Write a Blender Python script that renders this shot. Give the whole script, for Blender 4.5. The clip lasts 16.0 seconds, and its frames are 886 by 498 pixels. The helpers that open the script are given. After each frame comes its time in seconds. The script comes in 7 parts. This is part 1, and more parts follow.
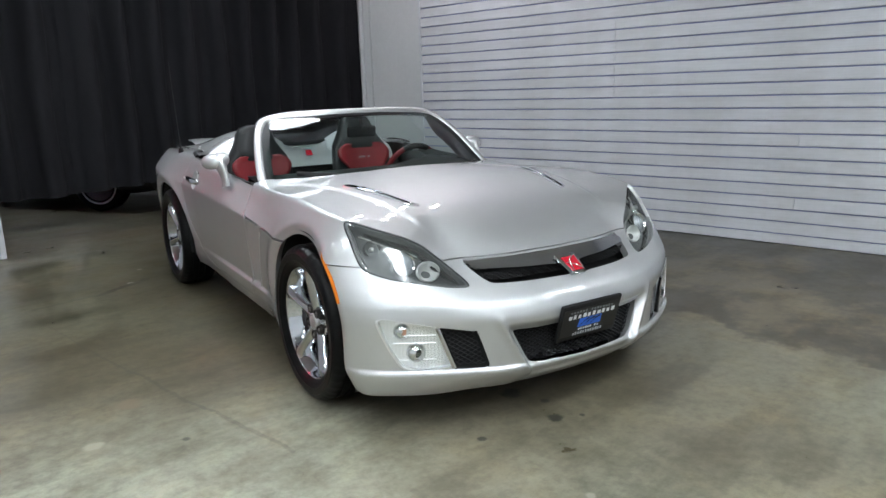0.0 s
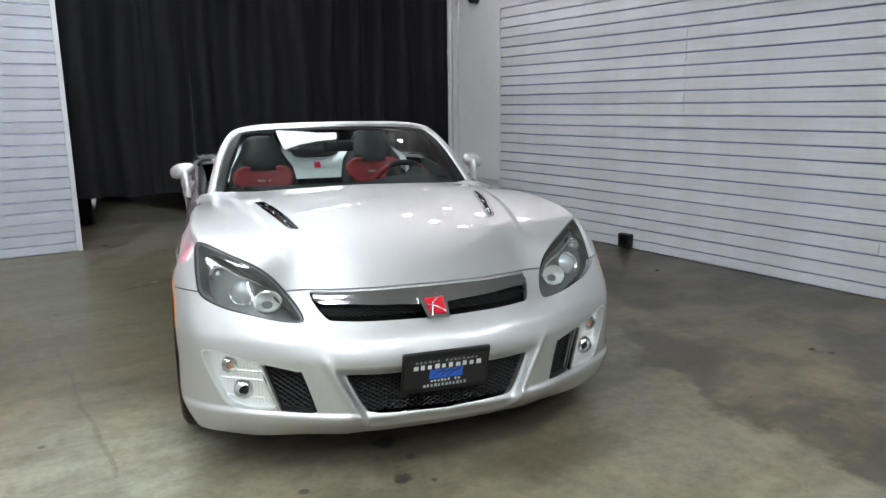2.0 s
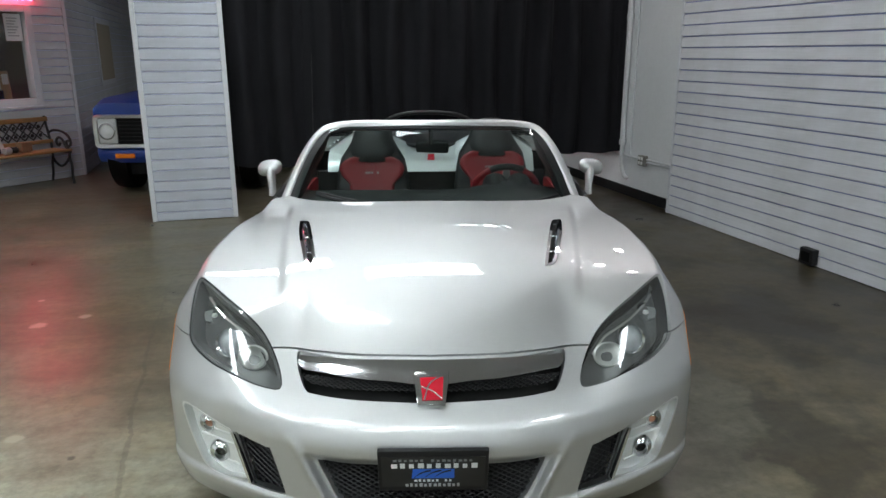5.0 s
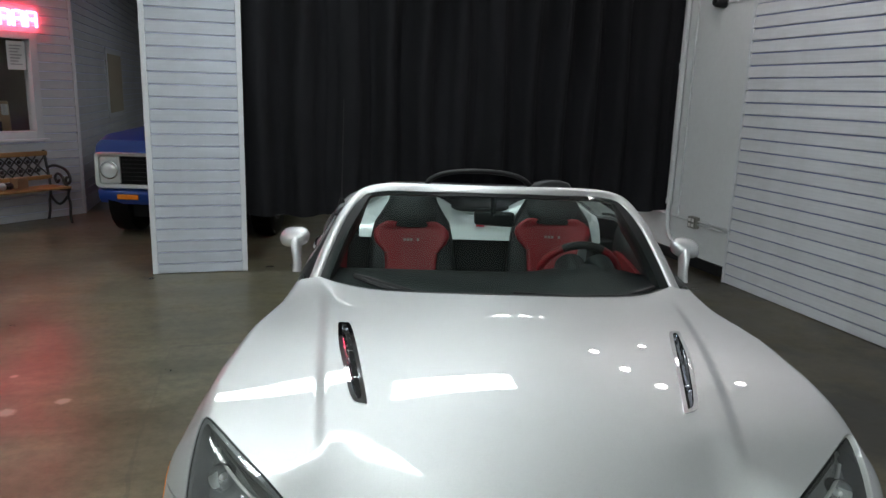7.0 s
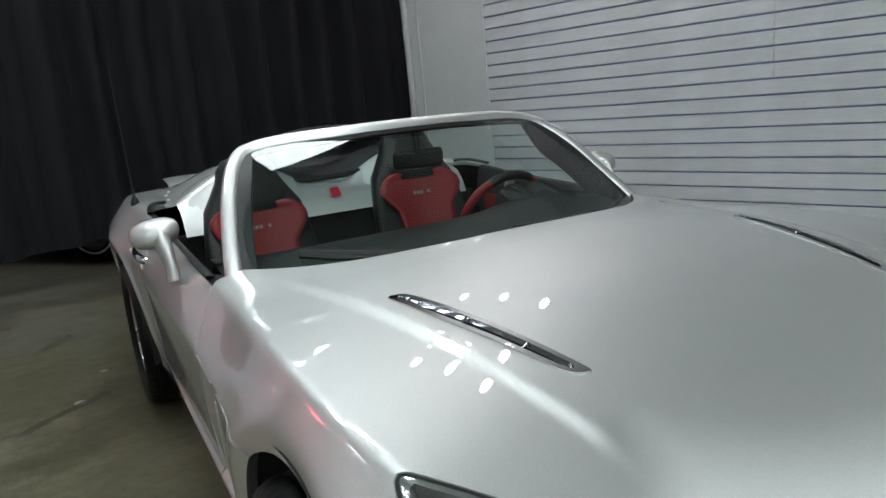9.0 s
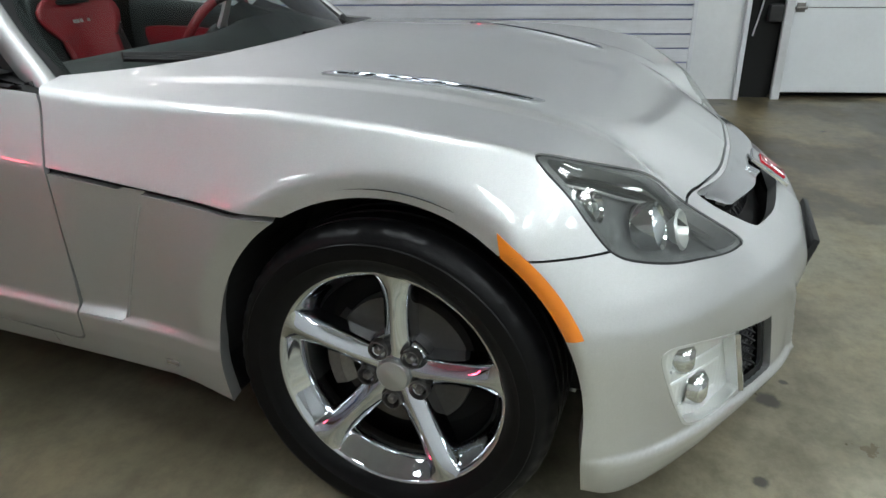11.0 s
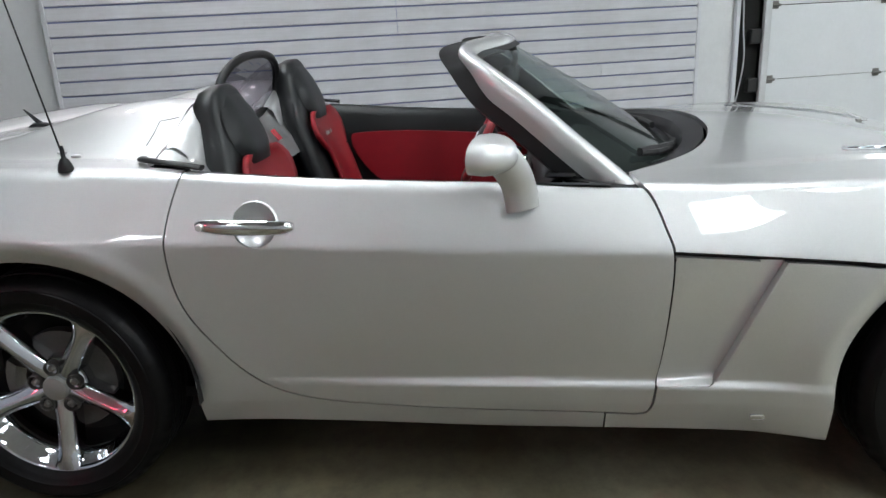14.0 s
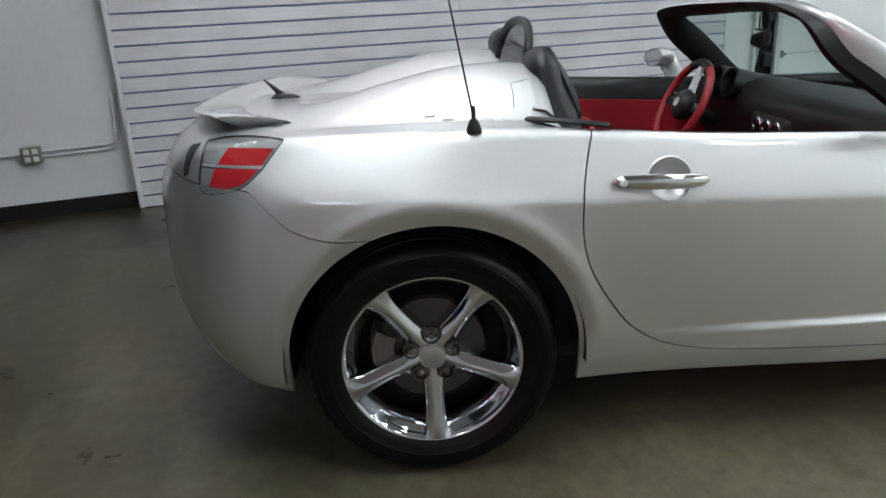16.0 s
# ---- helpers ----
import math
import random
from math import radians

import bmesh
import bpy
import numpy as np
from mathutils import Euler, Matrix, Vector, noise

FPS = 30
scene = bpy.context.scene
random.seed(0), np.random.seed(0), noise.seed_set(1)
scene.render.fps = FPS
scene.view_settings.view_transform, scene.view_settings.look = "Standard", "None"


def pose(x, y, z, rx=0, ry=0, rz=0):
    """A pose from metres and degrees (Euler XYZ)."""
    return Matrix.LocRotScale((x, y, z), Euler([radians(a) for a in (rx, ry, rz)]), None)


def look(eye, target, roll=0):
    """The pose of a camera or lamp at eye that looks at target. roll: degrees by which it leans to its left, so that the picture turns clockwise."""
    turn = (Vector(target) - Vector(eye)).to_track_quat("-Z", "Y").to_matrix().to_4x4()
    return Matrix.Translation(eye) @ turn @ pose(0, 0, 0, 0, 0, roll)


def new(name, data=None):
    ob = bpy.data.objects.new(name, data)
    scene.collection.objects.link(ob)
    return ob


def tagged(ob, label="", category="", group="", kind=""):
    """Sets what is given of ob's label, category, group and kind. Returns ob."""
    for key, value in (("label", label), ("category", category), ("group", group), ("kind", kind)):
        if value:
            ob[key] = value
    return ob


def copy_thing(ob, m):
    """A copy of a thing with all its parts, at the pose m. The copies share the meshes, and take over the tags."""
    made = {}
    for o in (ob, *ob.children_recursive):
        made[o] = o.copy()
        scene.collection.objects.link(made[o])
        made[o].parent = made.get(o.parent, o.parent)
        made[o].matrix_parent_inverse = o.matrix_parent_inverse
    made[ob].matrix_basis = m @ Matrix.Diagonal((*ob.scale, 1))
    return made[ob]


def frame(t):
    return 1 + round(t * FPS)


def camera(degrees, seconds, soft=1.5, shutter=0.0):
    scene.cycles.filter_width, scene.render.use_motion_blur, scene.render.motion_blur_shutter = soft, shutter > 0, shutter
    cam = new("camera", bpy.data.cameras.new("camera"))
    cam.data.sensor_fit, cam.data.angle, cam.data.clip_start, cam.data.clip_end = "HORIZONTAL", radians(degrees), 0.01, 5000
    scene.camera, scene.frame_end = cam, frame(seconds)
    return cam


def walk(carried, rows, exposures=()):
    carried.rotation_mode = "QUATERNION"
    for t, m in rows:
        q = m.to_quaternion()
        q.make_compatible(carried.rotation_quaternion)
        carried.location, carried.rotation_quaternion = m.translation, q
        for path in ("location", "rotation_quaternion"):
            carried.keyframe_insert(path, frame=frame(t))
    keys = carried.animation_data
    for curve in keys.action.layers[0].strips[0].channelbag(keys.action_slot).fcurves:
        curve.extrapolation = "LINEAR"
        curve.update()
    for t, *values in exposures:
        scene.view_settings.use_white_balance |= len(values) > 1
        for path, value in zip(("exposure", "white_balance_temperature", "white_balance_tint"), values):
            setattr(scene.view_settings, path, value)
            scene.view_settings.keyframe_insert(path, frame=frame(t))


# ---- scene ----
cam = camera(63.9, 16.0)
PATH = [
    (0, (-1.922, -2.755, 1.286), (-0.874, -1.108, 0.851), -1.7),
    (0.5, (-1.605, -2.841, 1.268), (-0.618, -1.154, 0.844), -0.8),
    (1, (-1.293, -2.906, 1.292), (-0.363, -1.183, 0.886), -1.1),
    (1.5, (-1.003, -3.01, 1.298), (-0.265, -1.189, 0.927), -2.0),
    (2, (-0.728, -2.999, 1.288), (-0.115, -1.138, 0.89), -0.7),
    (2.5, (-0.454, -2.965, 1.302), (-0.001, -1.066, 0.868), 1.1),
    (3, (-0.234, -3.009, 1.288), (0.043, -1.084, 0.824), 0.9),
    (3.2, (-0.165, -3.023, 1.291), (0.032, -1.095, 0.799), 1.1),
    (5.3, (0.025, -2.469, 1.566), (0.022, -0.541, 1.033), 0.6),
    (5.5, (0.038, -2.403, 1.579), (0.001, -0.472, 1.059), 1.4),
    (6, (-0.006, -2.245, 1.609), (-0.087, -0.313, 1.099), 2.6),
    (6.5, (-0.137, -2.061, 1.619), (-0.139, -0.101, 1.221), 0.7),
    (7, (-0.24, -1.848, 1.585), (-0.219, 0.105, 1.153), 1.8),
    (7.5, (-0.382, -1.588, 1.564), (-0.07, 0.379, 1.385), 2.3),
    (8, (-0.658, -1.404, 1.43), (-0.019, 0.49, 1.362), 0.5),
    (8.5, (-0.921, -1.262, 1.351), (-0.126, 0.552, 1.068), -1.5),
    (9, (-1.098, -1.021, 1.262), (-0.172, 0.702, 0.842), -5.4),
    (9.5, (-1.286, -0.888, 1.159), (-0.162, 0.679, 0.629), -7.0),
    (9.7, (-1.379, -0.871, 1.125), (-0.081, 0.521, 0.508), -6.4),
    (11.8, (-2.147, -0.134, 1.152), (-0.389, 0.42, 0.374), -0.6),
    (12, (-2.183, -0.027, 1.136), (-0.422, 0.566, 0.397), -2.1),
    (12.5, (-2.272, 0.277, 1.158), (-0.48, 0.791, 0.434), -1.9),
    (13, (-2.412, 0.553, 1.188), (-0.568, 0.95, 0.525), -1.4),
    (13.5, (-2.473, 0.848, 1.201), (-0.596, 1.127, 0.57), -2.0),
    (14, (-2.48, 1.165, 1.234), (-0.582, 1.354, 0.632), -3.0),
    (14.5, (-2.572, 1.499, 1.245), (-0.663, 1.589, 0.655), -2.9),
    (15, (-2.598, 1.835, 1.233), (-0.693, 1.88, 0.624), -4.1),
    (15.5, (-2.532, 2.162, 1.244), (-0.633, 2.183, 0.616), -5.0),
    (16, (-2.555, 2.46, 1.233), (-0.666, 2.363, 0.582), -3.0),
]
walk(cam, [(t, look(e, g, r)) for t, e, g, r in PATH],
     [(0.0, 0.34, 6330, 10), (1.5, 0.39, 6420, 11), (2.5, 0.44, 6450, 10), (3.0, 0.30, 6450, 10), (5.5, 0.0, 6500, 6), (7.0, -0.12, 6500, 5), (7.5, -0.12, 6500, 6), (8.0, 0.12, 6500, 6), (8.5, 0.22, 6450, 5), (9.0, 0.02, 6500, 3), (9.5, -0.08, 6500, 2), (12.0, 0.38, 6500, 9), (16.0, 0.42, 6500, 9)])


# ---- light ----
world = bpy.data.worlds.new("world")
scene.world = world
world.use_nodes = True
world.node_tree.nodes["Background"].inputs[0].default_value = (0.9, 0.95, 1.0, 1)
world.node_tree.nodes["Background"].inputs[1].default_value = 0.008

# the room stands at an angle to the car: u across to the siding wall, v along it to the curtain
ANGLE = 15.4
ROOM = pose(2.35, 4.21, 0, 0, 0, ANGLE)
CEILING = 3.42
LAMP_STRENGTH = 22.5
BULB_STRENGTH = 65.0


def room(u, v, z=0.0, turn=0.0):
    return ROOM @ pose(u, v, z, 0, 0, turn)


# ---- materials ----
def material(name, colour=(0.5, 0.5, 0.5), rough=0.5, metal=0.0, **more):
    m = bpy.data.materials.new(name)
    m.use_nodes = True
    b = m.node_tree.nodes["Principled BSDF"]
    b.inputs["Base Color"].default_value = (*colour, 1)
    b.inputs["Roughness"].default_value = rough
    b.inputs["Metallic"].default_value = metal
    for key, value in more.items():
        b.inputs[key.replace("_", " ")].default_value = value
    return m


def node(m, kind, **more):
    n = m.node_tree.nodes.new(kind)
    for key, value in more.items():
        if key in n.inputs:
            n.inputs[key].default_value = value
        else:
            n.inputs[key.replace("_", " ")].default_value = value
    return n


def link(m, a, b):
    m.node_tree.links.new(a, b)


def bsdf(m):
    return m.node_tree.nodes["Principled BSDF"]


def coords(m, scale=(1, 1, 1), space="Object"):
    tc = m.node_tree.nodes.new("ShaderNodeTexCoord")
    mp = m.node_tree.nodes.new("ShaderNodeMapping")
    mp.inputs["Scale"].default_value = scale
    link(m, tc.outputs[space], mp.inputs["Vector"])
    return mp.outputs["Vector"]


def noise_ramp(m, vec, scale, stops, detail=6.0, rough=0.6):
    n = node(m, "ShaderNodeTexNoise", Scale=scale, Detail=detail, Roughness=rough)
    link(m, vec, n.inputs["Vector"])
    r = m.node_tree.nodes.new("ShaderNodeValToRGB")
    e = r.color_ramp.elements
    while len(e) < len(stops):
        e.new(0.5)
    for el, (pos, col) in zip(e, stops):
        el.position = pos
        el.color = (*col, 1) if len(col) == 3 else col
    link(m, n.outputs["Fac"], r.inputs["Fac"])
    return n, r


def mixed(m, fac, a, b, mode="MIX"):
    n = m.node_tree.nodes.new("ShaderNodeMix")
    n.data_type, n.blend_type = "RGBA", mode
    for sock, v in ((n.inputs[0], fac), (n.inputs[6], a), (n.inputs[7], b)):
        if hasattr(v, "is_linked"):
            link(m, v, sock)
        elif isinstance(v, (int, float)):
            sock.default_value = v
        else:
            sock.default_value = (*v, 1)
    return n.outputs[2]


def bump(m, height, strength=0.2, distance=0.002):
    n = node(m, "ShaderNodeBump", Strength=strength, Distance=distance)
    link(m, height, n.inputs["Height"])
    link(m, n.outputs["Normal"], bsdf(m).inputs["Normal"])


def grainy(m, colour, vary=0.12, scale=40.0, rough=0.5, rvary=0.1, strength=0.15, distance=0.001, big=2.5):
    """Two scales of variation on a base colour."""
    vec = coords(m)
    lo, hi = [tuple(min(1, c * k) for c in colour) for k in (1 - vary, 1 + vary)]
    n1, r1 = noise_ramp(m, vec, big, [(0.3, lo), (0.7, hi)])
    n2, r2 = noise_ramp(m, vec, scale, [(0.3, (1 - vary,) * 3), (0.7, (1, 1, 1))])
    link(m, mixed(m, 1.0, r1.outputs["Color"], r2.outputs["Color"], "MULTIPLY"), bsdf(m).inputs["Base Color"])
    mr = node(m, "ShaderNodeMapRange")
    mr.inputs[3].default_value, mr.inputs[4].default_value = max(0.0, rough - rvary), rough + rvary
    link(m, n1.outputs["Fac"], mr.inputs[0])
    link(m, mr.outputs[0], bsdf(m).inputs["Roughness"])
    bump(m, n2.outputs["Fac"], strength, distance)
    return m


PAINT = material("silver_paint", (0.56, 0.567, 0.57), 0.50, 0.9, Coat_Weight=1.0, Coat_Roughness=0.012, Coat_IOR=1.6)


def metal_flake(m):
    """Fine flake in the colour and a faint orange peel in the relief."""
    vec = coords(m)
    n1, flake = noise_ramp(m, vec, 900, [(0.35, (0.54, 0.547, 0.55)), (0.65, (0.66, 0.667, 0.67))], 2, 0.5)
    n2, film = noise_ramp(m, vec, 2.2, [(0.3, (0.95, 0.95, 0.945)), (0.7, (1, 1, 1))], 5, 0.6)
    link(m, mixed(m, 1.0, flake.outputs["Color"], film.outputs["Color"], "MULTIPLY"), bsdf(m).inputs["Base Color"])


metal_flake(PAINT)
CHROME = material("chrome", (0.66, 0.67, 0.68), 0.05, 1.0)
RIMCHROME = material("wheel_chrome", (0.58, 0.60, 0.63), 0.06, 1.0)
RUBBER = grainy(material("rubber"), (0.0045, 0.0045, 0.005), 0.25, 60, 0.34, 0.1, 0.3, 0.002)
RUBBER.node_tree.nodes["Principled BSDF"].inputs["Specular IOR Level"].default_value = 0.13
BLACK = grainy(material("black_plastic"), (0.014, 0.014, 0.015), 0.2, 220, 0.45, 0.08, 0.15, 0.0005)
BLACK.node_tree.nodes["Principled BSDF"].inputs["Specular IOR Level"].default_value = 0.28
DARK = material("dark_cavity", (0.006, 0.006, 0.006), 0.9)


def clear_glass(name, tint, gloss=0.07, haze=0.0, rough=0.01):
    """A thin pane: clear, with a mirror gloss that grows towards its edge-on view."""
    m = bpy.data.materials.new(name)
    m.use_nodes = True
    t = m.node_tree
    t.nodes.clear()
    out, mix = t.nodes.new("ShaderNodeOutputMaterial"), t.nodes.new("ShaderNodeMixShader")
    tr, gl, fr = t.nodes.new("ShaderNodeBsdfTransparent"), t.nodes.new("ShaderNodeBsdfGlossy"), t.nodes.new("ShaderNodeLayerWeight")
    pw, ma = t.nodes.new("ShaderNodeMath"), t.nodes.new("ShaderNodeMath")
    tr.inputs["Color"].default_value = (*tint, 1)
    gl.inputs["Roughness"].default_value = rough
    fr.inputs["Blend"].default_value = 0.5
    pw.operation, ma.operation = "POWER", "MULTIPLY_ADD"
    pw.inputs[1].default_value = 5.0
    ma.inputs[1].default_value, ma.inputs[2].default_value = 0.9 - gloss, gloss
    t.links.new(fr.outputs["Facing"], pw.inputs[0])
    t.links.new(pw.outputs[0], ma.inputs[0])
    t.links.new(ma.outputs[0], mix.inputs[0])
    t.links.new(tr.outputs[0], mix.inputs[1])
    t.links.new(gl.outputs[0], mix.inputs[2])
    if haze:
        df, m2 = t.nodes.new("ShaderNodeBsdfDiffuse"), t.nodes.new("ShaderNodeMixShader")
        df.inputs["Color"].default_value = (0.62, 0.64, 0.62, 1)
        m2.inputs[0].default_value = haze
        t.links.new(mix.outputs[0], m2.inputs[1])
        t.links.new(df.outputs[0], m2.inputs[2])
        mix = m2
    t.links.new(mix.outputs[0], out.inputs[0])
    return m


GLASS = clear_glass("windscreen_glass", (0.62, 0.73, 0.70), 0.04)
WINDOWGLASS = clear_glass("window_glass", (0.96, 0.97, 0.96), 0.05)
LENS = clear_glass("lamp_lens", (0.95, 0.96, 0.95), 0.06)
HAZED = clear_glass("hazed_lamp_lens", (0.93, 0.95, 0.93), 0.09, 0.04, 0.07)
COWLBLACK = material("cowl_plastic", (0.008, 0.008, 0.009), 0.42, 0.0, Specular_IOR_Level=0.25)
SATIN = material("satin_silver", (0.72, 0.73, 0.73), 0.30, 0.75)
LAMPGREY = grainy(material("lamp_housing", metal=0.5), (0.15, 0.155, 0.16), 0.35, 60, 0.30, 0.1, 0.05)
BARCHROME = material("brushed_chrome", (0.66, 0.67, 0.68), 0.13, 1.0)
VENTCHROME = material("dark_chrome", (0.50, 0.52, 0.56), 0.12, 1.0)
LAMPBAND = grainy(material("lamp_band"), (0.022, 0.022, 0.021), 0.25, 40, 0.35, 0.1, 0.05)
FOGWHITE = material("lamp_reflector", (0.90, 0.91, 0.92), 0.28, 0.45)
fog_wave = node(FOGWHITE, "ShaderNodeTexWave", Scale=28.0)
fog_wave.bands_direction = "X"
link(FOGWHITE, FOGWHITE.node_tree.nodes.new("ShaderNodeNewGeometry").outputs["Position"], fog_wave.inputs["Vector"])
bump(FOGWHITE, fog_wave.outputs["Fac"], 0.16, 0.003)
PALEAMBER = material("pale_amber_bulb", (0.80, 0.42, 0.28), 0.3, 0.1)
AMBER = material("amber_plastic", (0.85, 0.24, 0.015), 0.25, 0.0, Coat_Weight=0.6)
REDLENS = material("red_lens", (0.45, 0.02, 0.03), 0.12, 0.0, Coat_Weight=1.0, Coat_Roughness=0.03)
LEATHER = grainy(material("black_leather"), (0.016, 0.017, 0.018), 0.2, 260, 0.38, 0.06, 0.35, 0.001)
RED = grainy(material("red_leather"), (0.25, 0.007, 0.014), 0.15, 260, 0.45, 0.06, 0.35, 0.001)
LEATHER.node_tree.nodes["Principled BSDF"].inputs["Specular IOR Level"].default_value = 0.3
CARPET = grainy(material("dark_carpet"), (0.020, 0.021, 0.022), 0.3, 500, 0.95, 0.03, 0.5, 0.002)
STEEL = grainy(material("brake_steel"), (0.20, 0.19, 0.18), 0.2, 120, 0.4, 0.1, 0.1)
STEEL.node_tree.nodes["Principled BSDF"].inputs["Metallic"].default_value = 0.8
WHITE = material("white_print", (0.75, 0.76, 0.76), 0.5)
BLUE = material("blue_print", (0.02, 0.13, 0.62), 0.45)
REDPAINT = material("red_enamel", (0.55, 0.015, 0.035), 0.25, 0.0, Coat_Weight=0.5)
TAILGREY = grainy(material("tail_lamp_grey", metal=0.35), (0.33, 0.34, 0.35), 0.2, 30, 0.25, 0.1, 0.05)
PIANO = material("piano_black", (0.007, 0.007, 0.008), 0.14)
CAPGREY = material("satin_cap", (0.42, 0.42, 0.41), 0.34, 0.7)
DARKMESH = clear_glass("dark_net", (0.20, 0.19, 0.21), 0.05)

# ---- mesh helpers ----
def mesh_ob(name, verts, faces, mat, parent=None, label="", smooth=True, normals=None):
    me = bpy.data.meshes.new(name)
    me.from_pydata([tuple(v) for v in verts], [], [tuple(int(i) for i in f) for f in faces])
    me.materials.append(mat)
    if smooth:
        me.polygons.foreach_set("use_smooth", [True] * len(me.polygons))
    if normals is not None:
        me.normals_split_custom_set_from_vertices([tuple(n) for n in normals])
    ob = new(name, me)
    if parent is not None:
        ob.parent = parent
    if label:
        tagged(ob, label)
    return ob


def part(name, bm, mat, parent=None, label="", smooth=None):
    me = bpy.data.meshes.new(name)
    bmesh.ops.recalc_face_normals(bm, faces=bm.faces)
    bm.to_mesh(me)
    bm.free()
    me.materials.append(mat)
    if smooth is not None:
        me.polygons.foreach_set("use_smooth", [True] * len(me.polygons))
        if smooth < 180:
            me.set_sharp_from_angle(angle=radians(smooth))
    ob = new(name, me)
    if parent is not None:
        ob.parent = parent
    if label:
        tagged(ob, label)
    return ob


def box(bm, x0, y0, z0, x1, y1, z1, m=None, bevel=0.0, segments=2):
    r = bmesh.ops.create_cube(bm, size=1.0)
    vs = r["verts"]
    for v in vs:
        v.co = Vector((x0 + (v.co.x + 0.5) * (x1 - x0), y0 + (v.co.y + 0.5) * (y1 - y0), z0 + (v.co.z + 0.5) * (z1 - z0)))
    if bevel:
        es = list({e for v in vs for e in v.link_edges})
        out = bmesh.ops.bevel(bm, geom=es, offset=bevel, segments=segments, affect="EDGES", profile=0.5)
        vs = list({v for f in out["faces"] for v in f.verts} | {v for v in vs if v.is_valid})
    if m is not None:
        bmesh.ops.transform(bm, matrix=m, verts=[v for v in vs if v.is_valid])
    return bm


def lathe(bm, profile, n=48, m=None, a0=0.0, a1=360.0):
    """Turn a profile of (radius, height) round z."""
    closed = abs(a1 - a0) >= 359.9
    steps = n if closed else n + 1
    rings = []
    for i in range(steps):
        a = radians(a0 + (a1 - a0) * i / n)
        ring = []
        for r, h in profile:
            co = Vector((r * math.cos(a), r * math.sin(a), h))
            ring.append(bm.verts.new(m @ co if m else co))
        rings.append(ring)
    for i in range(n):
        a, b = rings[i], rings[(i + 1) % steps]
        for j in range(len(profile) - 1):
            bm.faces.new((a[j], b[j], b[j + 1], a[j + 1]))
    return bm


def tube(bm, pts, radius, n=10, closed=False, scale=(1, 1), caps=True):
    """A round bar along a line of points; radius may be a list."""
    pts = [Vector(p) for p in pts]
    k = len(pts)
    rings, side = [], None
    for i, p in enumerate(pts):
        a = pts[(i - 1) % k] if closed or i else p
        b = pts[(i + 1) % k] if closed or i < k - 1 else p
        d = (b - a).normalized()
        if side is None:
            side = d.cross(Vector((0, 0, 1)))
            if side.length < 1e-3:
                side = d.cross(Vector((1, 0, 0)))
        side = (side - d * side.dot(d)).normalized()
        up = side.cross(d)
        r = radius[i] if isinstance(radius, (list, tuple)) else radius
        rings.append([bm.verts.new(p + (side * math.cos(t) * scale[0] + up * math.sin(t) * scale[1]) * r) for t in (2 * math.pi * j / n for j in range(n))])
    for i in range(k if closed else k - 1):
        a, b = rings[i], rings[(i + 1) % k]
        for j in range(n):
            bm.faces.new((a[j], a[(j + 1) % n], b[(j + 1) % n], b[j]))
    if caps and not closed:
        bm.faces.new(rings[0])
        bm.faces.new(rings[-1])
    return bm


def loft(bm, rows, close_u=False, close_v=False):
    """A skin over rows of points."""
    vs = [[bm.verts.new(p) for p in row] for row in rows]
    nr, nc = len(vs), len(vs[0])
    for i in range(nr if close_u else nr - 1):
        for j in range(nc if close_v else nc - 1):
            a, b, c, d = vs[i][j], vs[i][(j + 1) % nc], vs[(i + 1) % nr][(j + 1) % nc], vs[(i + 1) % nr][j]
            bm.faces.new((a, b, c, d))
    return vs


def smooth_line(pts, n=6, closed=False):
    """Catmull-Rom through points."""
    pts = [np.array(p, float) for p in pts]
    k, out = len(pts), []
    for i in range(k if closed else k - 1):
        g = (lambda j: pts[j % k]) if closed else (lambda j: pts[min(max(j, 0), k - 1)])
        p0, p1, p2, p3 = g(i - 1), g(i), g(i + 1), g(i + 2)
        for t in (j / n for j in range(n)):
            out.append(0.5 * (2 * p1 + (p2 - p0) * t + (2 * p0 - 5 * p1 + 4 * p2 - p3) * t * t + (3 * p1 - p0 - 3 * p2 + p3) * t ** 3))
    if not closed:
        out.append(pts[-1])
    return out


def slab(bm, outline, depth, m=None, bevel=0.0):
    """A flat outline of (x, y) drawn out along z."""
    lo = [bm.verts.new((p[0], p[1], 0)) for p in outline]
    f = bm.faces.new(lo)
    r = bmesh.ops.extrude_face_region(bm, geom=[f])
    hi = [g for g in r["geom"] if isinstance(g, bmesh.types.BMVert)]
    bmesh.ops.translate(bm, vec=(0, 0, depth), verts=hi)
    vs = lo + hi
    if bevel:
        es = [e for e in bm.edges if e.verts[0] in hi and e.verts[1] in hi]
        out = bmesh.ops.bevel(bm, geom=es, offset=bevel, segments=2, affect="EDGES", profile=0.5)
        vs = list({v for v in vs if v.is_valid} | {v for f2 in out["faces"] for v in f2.verts})
    if m is not None:
        bmesh.ops.transform(bm, matrix=m, verts=vs)
    return bm


